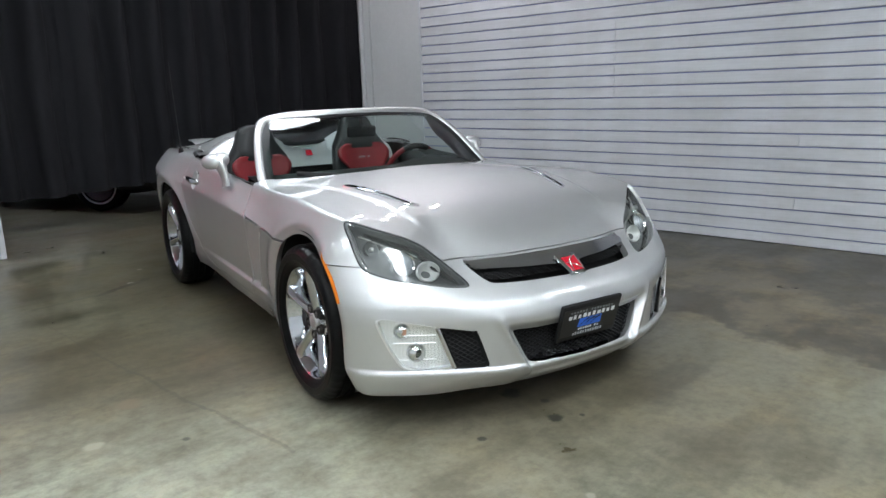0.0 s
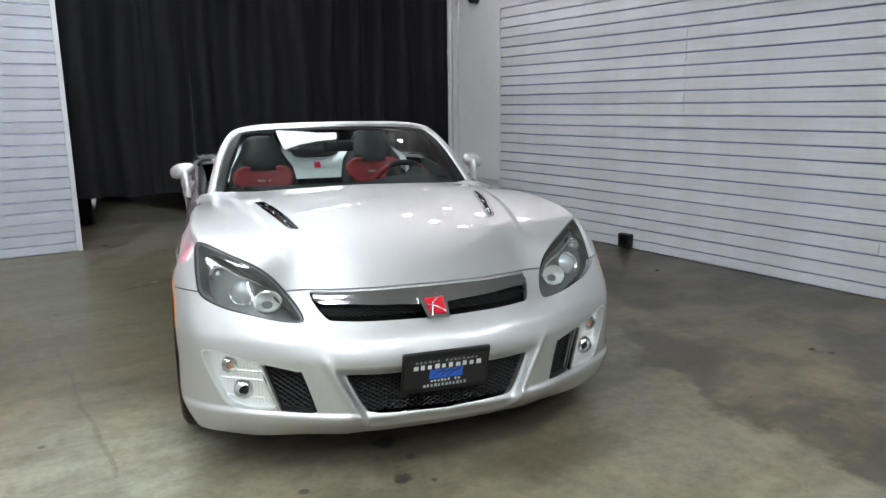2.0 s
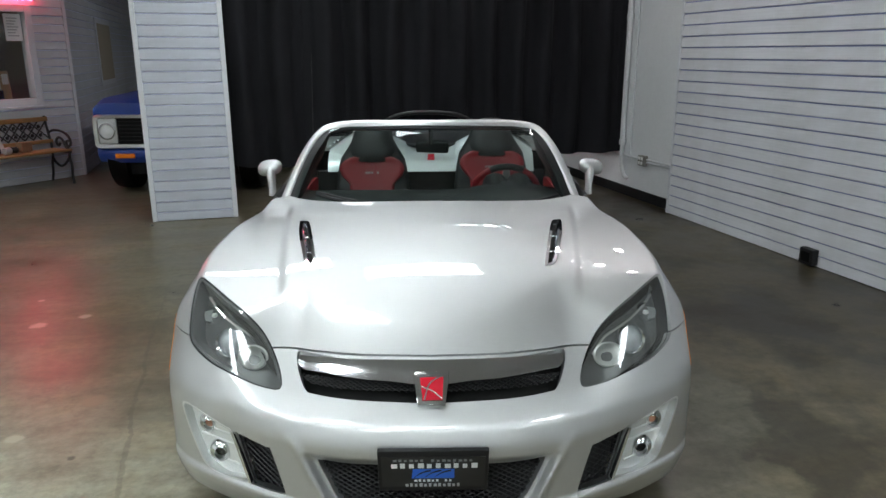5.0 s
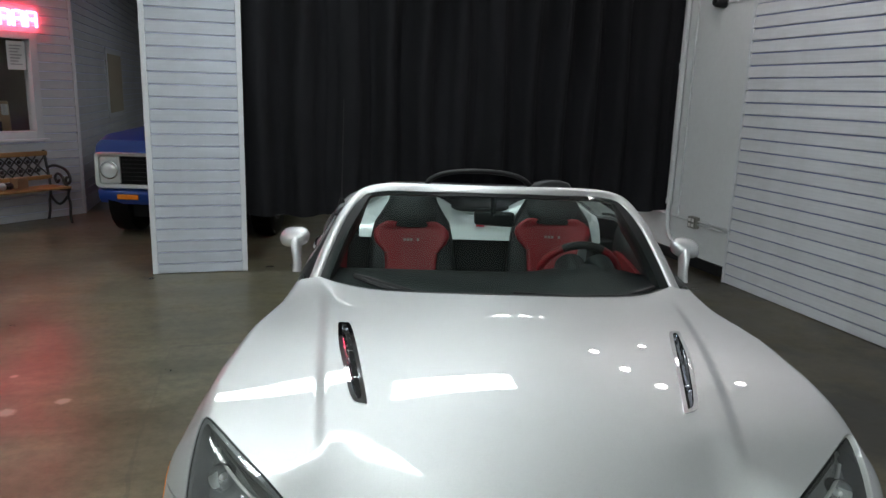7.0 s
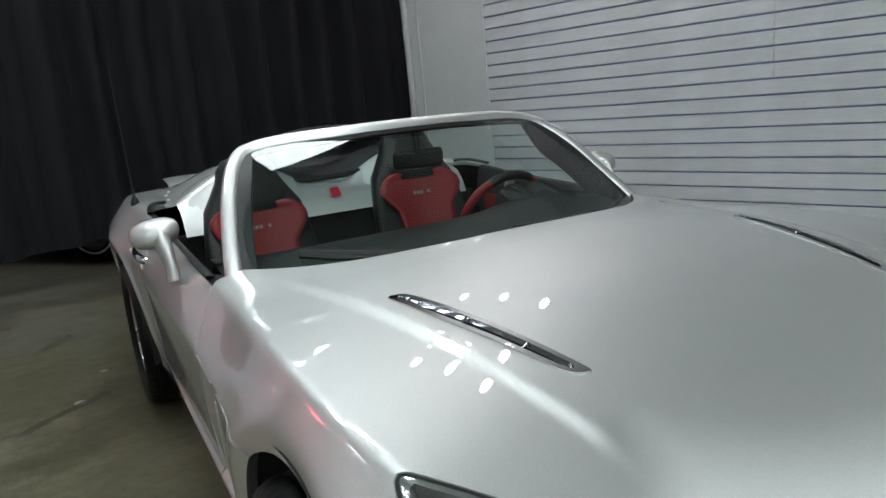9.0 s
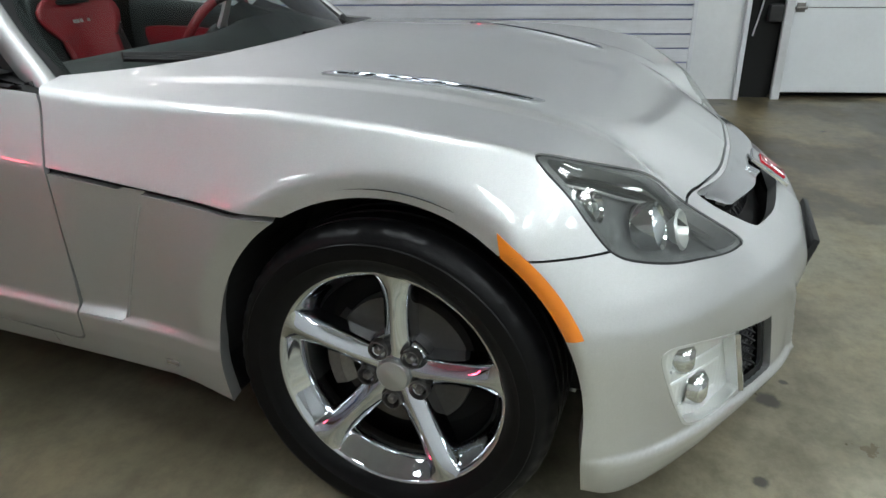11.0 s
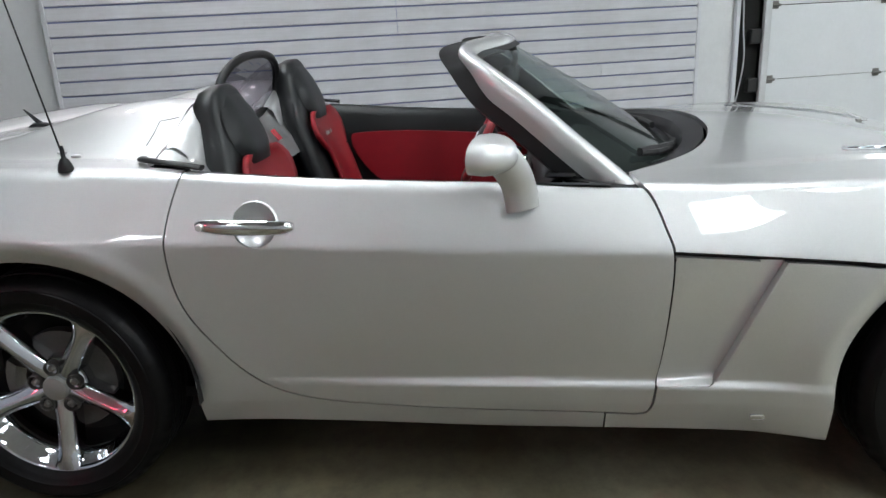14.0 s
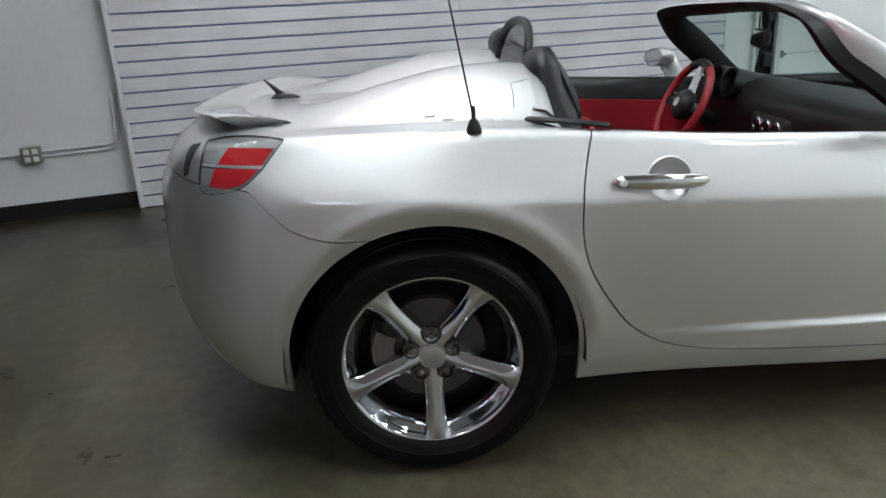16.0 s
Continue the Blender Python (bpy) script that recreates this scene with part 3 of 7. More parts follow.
# added black sheet under the panels, standing for the shade in seams and openings
dark_backing = panel("dark_backing", DARK, car, [out_arch, out_plan(OPENING, 0.0, 1, False), lambda x, y, z, sx: z - 0.17,
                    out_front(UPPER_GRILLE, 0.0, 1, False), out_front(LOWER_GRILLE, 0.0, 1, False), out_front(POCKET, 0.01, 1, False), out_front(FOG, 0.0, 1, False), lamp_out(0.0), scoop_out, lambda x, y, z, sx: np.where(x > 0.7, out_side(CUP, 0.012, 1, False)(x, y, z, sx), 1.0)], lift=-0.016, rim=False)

hood = panel("hood", PAINT, car, [lambda x, y, z, sx: z - hood_line(y) - np.where(y > 0.1, 0.006, 0.002), out_side(DOOR, -0.006, 1, False), lambda x, y, z, sx: 0.93 - y,
             out_plan(COWL_FIELD, -0.002, 1, False), out_arch, lamp_out(0.0015), out_front(UPPER_GRILLE, -0.002, 1, False), out_plan(VENT, 0.0, 1, False)], "silver clamshell hood with two chrome vents")
bumper = panel("front_bumper", PAINT, car, [lambda x, y, z, sx: hood_line(y) - 0.002 - z, lambda x, y, z, sx: -0.1 - y, lambda x, y, z, sx: z - 0.152, out_arch, lamp_out(0.0015),
               out_front(UPPER_GRILLE, 0.0, 1, False), out_front(LOWER_GRILLE, 0.0, 1, False), out_front(FOG, -0.001, 1, False), out_front(POCKET, 0.0, 1, False)], thick=0.03)
doors = {}


for k in (-1, 1):
    panel("front_fender", PAINT, car, [one_side(k), flank(0.6), lambda x, y, z, sx: hood_line(y) - 0.007 - z, lambda x, y, z, sx: y - 0.1, out_arch, out_side(DOOR, -0.006, 1, False),
          lambda x, y, z, sx: 0.928 - y, lambda x, y, z, sx: z - sill(y) - 0.004, lambda x, y, z, sx: -scoop_field(x, y, z, sx)], thick=0.027)
    scoop = panel("fender_scoop", PAINT, car, [one_side(k), scoop_field, lambda x, y, z, sx: hood_line(y) - 0.007 - z, out_side(DOOR, -0.004, 1, False), lambda x, y, z, sx: 0.928 - y], rim=False)
    for v in scoop.data.vertices:
        d = float(v.co.y - scoop_edge(np.clip(v.co.z, 0.3, 0.7)))
        v.co.x -= k * 0.024 * max(0.0, 1 - d / 0.20) * float(step(v.co.z, 0.332, 0.36))
    doors[k] = panel("door", PAINT, car, [one_side(k), flank(0.783), in_side(DOOR, 0.0, 1, False), out_side(CUP, 0.0, 1, False)])
    panel("rear_quarter_panel", PAINT, car, [one_side(k), lambda x, y, z, sx: y - 0.932, out_side(DOOR, -0.004, 1, False), out_plan(OPENING, 0.0, 1, False), out_arch,
          lambda x, y, z, sx: np.maximum(x - 0.705, 0.72 - z), lambda x, y, z, sx: np.where(y > 2.3, z - rear_seam(y) - 0.0015, 1.0), flank(0.5), tail_out(0.002), lambda x, y, z, sx: z - sill(y) - 0.004])
deck = panel("rear_deck", PAINT, car, [lambda x, y, z, sx: y - 2.0, lambda x, y, z, sx: 0.7035 - x, out_plan(OPENING, 0.0, 1, False), lambda x, y, z, sx: z - rear_seam(y) - 0.0015, tail_out(0.002)],
             "silver rear deck with a hump behind each seat")
panel("rear_bumper", PAINT, car, [lambda x, y, z, sx: y - 2.5, lambda x, y, z, sx: rear_seam(y) - 0.0015 - z, out_arch, lambda x, y, z, sx: z - 0.24])


# ---- wheels ----
DISC = grainy(material("worn_disc", metal=0.6), (0.075, 0.07, 0.066), 0.2, 120, 0.4, 0.1, 0.1)
def wheel(k, y, spin):
    m = pose(k * 0.775, y, 0.336, 0, 90 * k, 0) @ pose(0, 0, 0, 0, 0, spin)
    hub = new("wheel")
    hub.parent = car
    bm = bmesh.new()
    prof = [(0.235, 0.085), (0.248, 0.100), (0.262, 0.108), (0.272, 0.1115), (0.275, 0.114), (0.280, 0.1135), (0.29, 0.116), (0.304, 0.1155), (0.306, 0.113), (0.312, 0.112), (0.326, 0.100), (0.333, 0.086)]
    for c in (0.062, 0.020, -0.020, -0.062):
        prof += [(0.336, c + 0.012), (0.336, c + 0.006), (0.328, c + 0.004), (0.328, c - 0.004), (0.336, c - 0.006), (0.336, c - 0.012)]
    prof += [(0.333, -0.086), (0.326, -0.100), (0.29, -0.116), (0.25, -0.105), (0.235, -0.085)]
    n = 144
    lathe(bm, prof, n, m)
    # shoulder blocks: every third slice sits lower
    inv = m.inverted()
    for v in bm.verts:
        q = inv @ v.co
        r, a = math.hypot(q.x, q.y), math.atan2(q.y, q.x)
        if r > 0.318 and 0.07 < abs(q.z) and round(a / (2 * math.pi) * n) % 3 == 0:
            s = (r - 0.003) / r
            v.co = m @ Vector((q.x * s, q.y * s, q.z))
    part("tyre", bm, RUBBER, hub, smooth=35)
    bm = bmesh.new()
    lathe(bm, [(0.196, -0.09), (0.199, 0.0), (0.202, 0.030), (0.207, 0.045), (0.215, 0.058), (0.223, 0.069), (0.2295, 0.080), (0.234, 0.088), (0.238, 0.0915), (0.243, 0.0925), (0.2475, 0.099), (0.2525, 0.099), (0.254, 0.094), (0.252, 0.082), (0.236, 0.078)], 96, m)
    part("rim", bm, RIMCHROME, hub, "bright chrome five-spoke rim", smooth=35)
    for i in range(5):
        bm = bmesh.new()
        mm = m @ pose(0, 0, 0, 0, 0, 72 * i)
        rows = []
        for r, w, h, ridge_up in ((0.024, 0.0278, 0.050, 0.0055), (0.050, 0.0296, 0.050, 0.0110), (0.080, 0.0278, 0.053, 0.0147), (0.120, 0.0261, 0.059, 0.0166), (0.160, 0.0261, 0.067, 0.0166), (0.190, 0.0273, 0.074, 0.0156), (0.210, 0.0307, 0.080, 0.0129), (0.224, 0.0339, 0.0845, 0.0092), (0.233, 0.0424, 0.0880, 0.0055), (0.2385, 0.0488, 0.0905, 0.0028)):
            rows.append([mm @ Vector(p) for p in ((r, -1.12 * w, h - 0.046), (r, -1.08 * w, h - 0.018), (r, -w, h - 0.002), (r, -0.86 * w, h + 0.14 * ridge_up), (r, -0.30 * w, h + 0.80 * ridge_up), (r, -0.08 * w, h + ridge_up), (r, 0.08 * w, h + ridge_up), (r, 0.30 * w, h + 0.80 * ridge_up), (r, 0.86 * w, h + 0.14 * ridge_up), (r, w, h - 0.002), (r, 1.08 * w, h - 0.018), (r, 1.12 * w, h - 0.046))])
        loft(bm, rows)
        part("spoke", bm, RIMCHROME, hub, smooth=38)
        bm = bmesh.new()
        a = radians(36)
        p = mm @ Vector((0.060 * math.cos(a), 0.060 * math.sin(a), 0))
        nm = Matrix.Translation(p - mm.translation) @ mm
        lathe(bm, [(0.0, 0.066), (0.006, 0.066), (0.0095, 0.062), (0.0105, 0.052), (0.0105, 0.02)], 6, nm)
        part("lug_nut", bm, STEEL, hub, smooth=30)
        bm = bmesh.new()
        lathe(bm, [(0.0215, 0.046), (0.0208, 0.0640), (0.0190, 0.0655), (0.0175, 0.0640), (0.0165, 0.044), (0.0, 0.044)], 24, nm)
        part("lug_pocket", bm, DISC, hub, smooth=35)
    bm = bmesh.new()
    lathe(bm, [(0.022, 0.056), (0.045, 0.055), (0.058, 0.050), (0.072, 0.046), (0.080, 0.038), (0.083, 0.026), (0.084, -0.02)], 60, m)
    part("hub", bm, RIMCHROME, hub, smooth=40)
    bm = bmesh.new()
    lathe(bm, [(0.0, 0.0690), (0.024, 0.0685), (0.026, 0.0670), (0.033, 0.067), (0.036, 0.062), (0.037, 0.045)], 40, m)
    part("hub_cap", bm, CAPGREY, hub, "plain satin hub cap", smooth=40)
    bm = bmesh.new()
    lathe(bm, [(0.07, 0.006), (0.148, 0.006), (0.150, 0.0), (0.150, -0.022), (0.07, -0.024)], 60, m)
    part("brake_disc", bm, DISC, hub, smooth=35)
    bm = bmesh.new()
    ca = -1 if y < 1 else 1
    mm = pose(k * 0.775, y, 0.336, 0, 90 * k, 0) @ pose(0, 0, 0, 0, 0, 90 if k * ca > 0 else 90)
    rows = [[mm @ Vector((r * math.cos(radians(a)), r * math.sin(radians(a)), h)) for r, h in ((0.105, -0.045), (0.105, 0.028), (0.130, 0.038), (0.163, 0.030), (0.170, -0.045))] for a in range(-26, 27, 4)]
    loft(bm, rows)
    bm.faces.new([v for v in list(bm.verts)[:5]])
    part("brake_caliper", bm, STEEL, hub, smooth=35)
    bm = bmesh.new()
    lathe(bm, [(0.0, -0.06), (0.20, -0.06), (0.205, -0.03)], 40, m)
    part("wheel_back", bm, DARK, hub)
    # liner of the wheel arch
    bm = bmesh.new()
    yc = y if y < 1 else y - 0.01
    lathe(bm, [(0.0, -0.27), (0.405, -0.27), (0.405, 0.085)], 40, pose(k * 0.775, yc, 0.33, 0, 90 * k, 0), *((-95, 95) if k < 0 else (85, 275)))
    part("arch_liner", bm, DARK, car)
    return hub


for k in (-1, 1):
    wheel(k, FRONT_AXLE, -5 if k < 0 else 20)
    wheel(k, REAR_AXLE, 36 if k < 0 else 10)
bm = bmesh.new()
box(bm, -0.52, -0.58, 0.17, 0.52, 3.0, 0.26)
box(bm, -0.74, 0.42, 0.205, 0.74, 2.0, 0.28)
part("underbody", bm, DARK, car)


# ---- places on the body ----
def solve(fn, lo, hi):
    """Where fn falls to zero between lo (outside) and hi (inside)."""
    for _ in range(40):
        mid = (lo + hi) / 2
        if fn(mid) > 0:
            lo = mid
        else:
            hi = mid
    return hi


def at(s, y, z):
    return float(body(np.array(abs(s)), np.array(y), np.array(z)))


def front_at(s, z):
    return solve(lambda y: at(s, y, z), -1.0, 0.2)


def top_at(s, y):
    return solve(lambda z: at(s, y, z), 1.3, 0.5)


def side_at(y, z):
    return solve(lambda s: at(s, y, z), 1.1, 0.4)


def normal_at(p):
    return Vector(body_normal(np.array([p], float))[0])


# ---- lips of the scoops behind the front wheels ----
for k in (-1, 1):
    zs = np.linspace(0.350, 0.648, 15)
    bm = bmesh.new()
    tube(bm, [(k * (side_at(float(scoop_edge(z)) - 0.003, float(z)) + 0.001), float(scoop_edge(z)) - 0.003, float(z)) for z in zs], 0.0034, 8)
    part("scoop_lip", bm, PAINT, car, smooth=60)


# ---- head lamps ----
def head_lamp(k):
    lamp = new("head_lamp")
    lamp.parent = car
    side = one_side(k)
    panel("lamp_glass", HAZED, lamp, [side, lamp_field(-0.004)], "clear slightly hazed lamp glass", lift=-0.002, rim=False, one=True)
    panel("lamp_gasket", BLACK, lamp, [side, lamp_field(0.0015), lambda x, y, z, sx: -outline_distance(x, 0.8 * y + 0.6 * z, LAMP) + 0.0030], lift=-0.003, thick=0.03, one=True)
    ob = panel("lamp_housing", LAMPGREY, lamp, [side, lamp_field(-0.004)], lift=-0.055, rim=False, one=True)
    panel("lamp_wall", LAMPGREY, lamp, [side, lamp_field(-0.003), lambda x, y, z, sx: -outline_distance(x, 0.8 * y + 0.6 * z, LAMP) + 0.012], lift=-0.004, thick=0.055, one=True)
    aim = Vector((k * 0.12, -0.90, 0.30)).normalized().to_track_quat("Z", "Y").to_matrix().to_4x4()
    for s, y, z, r, kind in ((0.655, -0.480, 0.662, 0.045, "projector"), (0.560, -0.520, 0.634, 0.034, "facets"), (0.735, -0.375, 0.715, 0.030, "reflector")):
        p = Vector((k * s, y, z))
        c = p - normal_at(p) * 0.034
        m = Matrix.Translation(c) @ aim
        bm = bmesh.new()
        if kind == "projector":
            lathe(bm, [(r * 0.82, -0.03), (r * 0.86, 0.006), (r, 0.012), (r * 1.04, 0.004), (r * 1.02, -0.03)], 40, m)
            part("projector_ring", bm, CHROME, lamp, smooth=35)
            bm = bmesh.new()
            lathe(bm, [(0.0, 0.022), (r * 0.3, 0.020), (r * 0.6, 0.013), (r * 0.84, 0.0)], 32, m)
            part("projector_lens", bm, material("projector_glass", (0.50, 0.53, 0.58), 0.04, 0.4, Coat_Weight=1.0), lamp, smooth=60)
        elif kind == "facets":
            # crinkled bowl: rings of facets that step in and out
            rows = []
            for i, (q, h) in enumerate(((0.10, -0.022), (0.38, -0.020), (0.62, -0.012), (0.84, 0.000), (1.06, 0.012), (1.2, 0.008))):
                rows.append([m @ Vector((r * q * 1.25 * math.cos(a), r * q * math.sin(a), h + 0.0012 * ((j + i) % 2))) for j, a in enumerate(np.linspace(0, 2 * math.pi, 18, endpoint=False))])
            loft(bm, rows, False, True)
            part("faceted_reflector", bm, SATIN, lamp, smooth=60)
        else:
            lathe(bm, [(0.004, -0.028), (r * 0.5, -0.022), (r * 0.85, -0.004), (r, 0.010), (r * 1.1, 0.004), (r * 1.1, -0.02)], 32, m)
            part("reflector", bm, CHROME, lamp, smooth=40)
            bm = bmesh.new()
            lathe(bm, [(0.0, 0.010), (0.006, 0.008), (0.008, 0.0), (0.008, -0.03)], 16, m)
            part("bulb", bm, SATIN, lamp, smooth=40)
    # dark band under the upper edge
    panel("dark_band", LAMPBAND, lamp, [side, lamp_field(-0.005), lambda x, y, z, sx: 0.034 - outline_distance(x, 0.8 * y + 0.6 * z, LAMP), lambda x, y, z, sx: 0.8 * y + 0.6 * z - 1.27 * (x - 0.62) - 0.075, lambda x, y, z, sx: 0.73 - x], lift=-0.028, thick=0.012, one=True)
    # curved bezel that divides the lamp
    bm = bmesh.new()
    pts = []
    for s, y, z in ((0.752, -0.315, 0.765), (0.715, -0.375, 0.742), (0.660, -0.420, 0.715), (0.600, -0.455, 0.695), (0.550, -0.478, 0.672), (0.51, -0.52, 0.635)):
        p = Vector((k * s, y, z))
        pts.append(p - normal_at(p) * 0.030)
    tube(bm, smooth_line(pts, 5), 0.0045, 8, scale=(1, 0.6))
    part("bezel", bm, CAPGREY, lamp, smooth=60)


# ---- fog lamps, pockets, markers ----
def lattice(name, outline, depth_at, pitch, angle, thick, mat, parent, mirror=True):
    """Crossing bars inside an outline seen from the front."""
    bm = bmesh.new()
    pts = [(p[0], p[1]) for p in outline]
    if mirror:
        pts = [p for p in pts if p[0] > 0.0]
    s0, s1 = min(p[0] for p in pts), max(p[0] for p in pts)
    z0, z1 = min(p[1] for p in pts), max(p[1] for p in pts)
    if mirror:
        s0 = -s1
    t = math.tan(radians(angle))
    ss = np.linspace(s0, s1, 161)
    deep = np.array([depth_at(v, (z0 + z1) / 2) for v in ss[::8]])
    deep = np.interp(ss, ss[::8], deep)
    for d in (1, -1):
        for c in np.arange(z0 - t * (s1 - s0), z1 + t * (s1 - s0), pitch):
            zz = c + d * t * (ss - (s0 if d > 0 else s1))
            ok = outline_distance(np.abs(ss) if mirror else ss, zz, outline) > 0
            run = []
            for v, y, z, good in [*zip(ss, deep, zz, ok), (0, 0, 0, False)]:
                if good:
                    run.append((v, y + 0.0015 * d, z))
                else:
                    if len(run) > 1:
                        tube(bm, run[::5] + ([run[-1]] if (len(run) - 1) % 5 else []), thick, 4)
                    run = []
    return part(name, bm, mat, parent)


def fog_lamp(k):
    fog = new("fog_lamp")
    fog.parent = car
    side = one_side(k)
    panel("lamp_glass", LENS, fog, [side, in_front(FOG, -0.004, 1, False)], lift=-0.001, rim=False, one=True)
    panel("lamp_housing", FOGWHITE, fog, [side, in_front(FOG, -0.002, 1, False)], lift=-0.026, rim=False, one=True)
    panel("chrome_trim", SATIN, fog, [side, in_front(FOG, 0.001, 1, False), lambda x, y, z, sx: 0.0045 - outline_distance(x, z, FOG)], lift=0.001, thick=0.03, one=True)
    for s, z, r, mat, name in ((0.662, 0.330, 0.034, BLACK, "fog_bulb"), (0.700, 0.412, 0.030, PALEAMBER, "turn_bulb")):
        y = front_at(s, z) + (0.026 if mat is BLACK else 0.034)
        m = Matrix.Translation((k * s, y, z)) @ pose(0, 0, 0, 90, 0, 0)
        bm = bmesh.new()
        lathe(bm, [(r * 0.55, 0.02), (r * 0.95, 0.012), (r * 1.1, 0.0), (r * 1.1, -0.02)], 28, m)
        part("ring", bm, CHROME, fog, smooth=40)
        bm = bmesh.new()
        lathe(bm, [(0.0, 0.010), (r * 0.4, 0.008), (r * 0.6, 0.0), (r * 0.6, -0.02)], 20, m)
        part(name, bm, mat, fog, smooth=40)
    # ribs of the housing
    for z in (0.30, 0.365, 0.395):
        bm = bmesh.new()
        tube(bm, [(k * s, front_at(s, z) + 0.030, z) for s in (0.60, 0.65, 0.70, 0.735)], 0.004, 6)
        part("rib", bm, FOGWHITE, fog)
    # bright strip between lamp and pocket
    bm = bmesh.new()
    rows = []
    for i in range(9):
        t = i / 8
        s, z = 0.606 - 0.052 * t, 0.430 - 0.158 * t
        y = front_at(s, z)
        rows.append([(k * (s + 0.009), y + 0.004, z), (k * (s + 0.004), y - 0.006, z), (k * (s - 0.004), y - 0.007, z), (k * (s - 0.008), y + 0.030, z)])
    loft(bm, rows)
    part("chrome_strip", bm, CHROME, fog, smooth=30)
    panel("pocket_back", BLACK, car, [side, in_front(POCKET, 0.02, 1, False)], lift=-0.06, rim=False)
    o = [(k * p[0], p[1]) for p in POCKET]
    lattice("pocket_mesh", o, lambda s, z: front_at(s, z) + 0.034, 0.018, 35, 0.0022, BLACK, car, False)
    # amber marker along the wheel arch
    panel("side_marker", AMBER, car, [side, flank(0.7), lambda x, y, z, sx: 0.0155 - np.abs(np.hypot(y, z - HUB) - 0.405), lambda x, y, z, sx: -0.229 - y + (z - 0.64) * 0.2, lambda x, y, z, sx: z - 0.513 + (y + 0.37) * 0.3], "amber side marker", lift=0.0015)


for k in (-1, 1):
    head_lamp(k)
    fog_lamp(k)

# ---- grilles and badge ----
grille = new("grille")
grille.parent = car
panel("grille_back", DARK, grille, [in_front(UPPER_GRILLE, 0.012, 1, False)], lift=-0.075, rim=False)
panel("grille_back", DARK, grille, [in_front(LOWER_GRILLE, 0.012, 1, False)], lift=-0.085, rim=False)
lattice("upper_mesh", [(p[0], min(p[1], 0.598)) for p in UPPER_GRILLE], lambda s, z: front_at(s, 0.57) + 0.040 + float(nose_lean(np.array(z)) - nose_lean(np.array(0.57))), 0.012, 32, 0.0024, BLACK, grille)
lattice("lower_mesh", LOWER_GRILLE, lambda s, z: front_at(s, 0.40) + 0.030, 0.0155, 30, 0.0026, BLACK, grille)
bm = bmesh.new()
rows = []
for i in range(-28, 29):
    s = 0.408 * i / 28
    a = abs(s)
    top = 0.640 - 0.004 * (a / 0.4) ** 6
    low = 0.608 - 0.016 * float(step(np.array(a), 0.40, 0.0)) + 0.012 * float(step(np.array(a), 0.385, 0.41))
    yt, yl = front_at(s, top), front_at(s, max(low, 0.60))
    yl = yl - 0.006 - 0.012 * float(step(np.array(a), 0.125, 0.045))
    rows.append([(s, yt + 0.02, top - 0.002), (s, yt - 0.004, top), (s, yt - 0.010, top - 0.006), (s, (yt + yl) / 2 - 0.010, (top + low) / 2), (s, yl - 0.004, low + 0.005), (s, yl + 0.001, low), (s, yl + 0.03, low + 0.004)])
loft(bm, rows)
part("chrome_bar", bm, BARCHROME, grille, "bright chrome grille bar", smooth=40)
bm = bmesh.new()
ye = front_at(0, 0.585) - 0.016
lean = math.degrees(math.atan2(front_at(0, 0.63) - front_at(0, 0.55), 0.08))
m = Matrix.Translation((0, ye, 0.588)) @ pose(0, 0, 0, 90 - lean, 0, 0)
shield = [(-0.052, 0.056), (0.052, 0.056), (0.050, 0.02), (0.040, -0.055), (-0.040, -0.055), (-0.050, 0.02)]
slab(bm, shield, 0.010, m, 0.003)
badge = part("badge", bm, BARCHROME, grille, "chrome shield badge with a red square", smooth=30)
bm = bmesh.new()
slab(bm, [(-0.034, 0.034), (0.036, 0.036), (0.032, -0.040), (-0.026, -0.040)], 0.004, m @ pose(0, 0, 0.0102))
part("badge_field", bm, REDPAINT, badge)
bm = bmesh.new()
for pts in (((0.026, 0.036), (-0.006, 0.012), (-0.020, -0.040)), ((-0.030, 0.004), (0.004, -0.012), (0.030, -0.036))):
    line = smooth_line([(x, y, 0) for x, y in pts], 6)
    tube(bm, [m @ Vector((p[0], p[1], 0.0145)) for p in line], 0.0028, 6)
part("badge_arc", bm, CHROME, badge, smooth=60)

# ---- dealer plate; its lettering shown as bars ----
tilt = math.degrees(math.atan2(0.046, 0.155))
m = Matrix.Translation((0.004, -0.792, 0.388)) @ pose(0, 0, 0, 90 + tilt, 0, 0)
plate = new("dealer_plate")
plate.parent = car
bm = bmesh.new()
box(bm, -0.157, -0.082, -0.012, 0.157, 0.082, 0.004, m, 0.004)
part("plate_frame", bm, BLACK, plate, "black plastic dealer plate frame", smooth=40)
bm = bmesh.new()
box(bm, -0.147, -0.060, 0.004, 0.147, 0.062, 0.0065, m)
part("plate_sheet", bm, material("plate_black", (0.010, 0.010, 0.011), 0.35), plate)
def word_bars(x0, x1, y0, y1, count, gaps, mat):
    """A line of unreadable lettering: one short bar for each letter."""
    w = (x1 - x0) / count
    for i in range(count):
        if i not in gaps:
            bm = bmesh.new()
            box(bm, x0 + w * (i + 0.12), y0, 0.0066, x0 + w * (i + (0.66 if i % 3 else 0.80)), y1 - (0.0 if i % 2 else 0.15 * (y1 - y0)), 0.0074, m)
            part("letter_bar", bm, mat, plate)


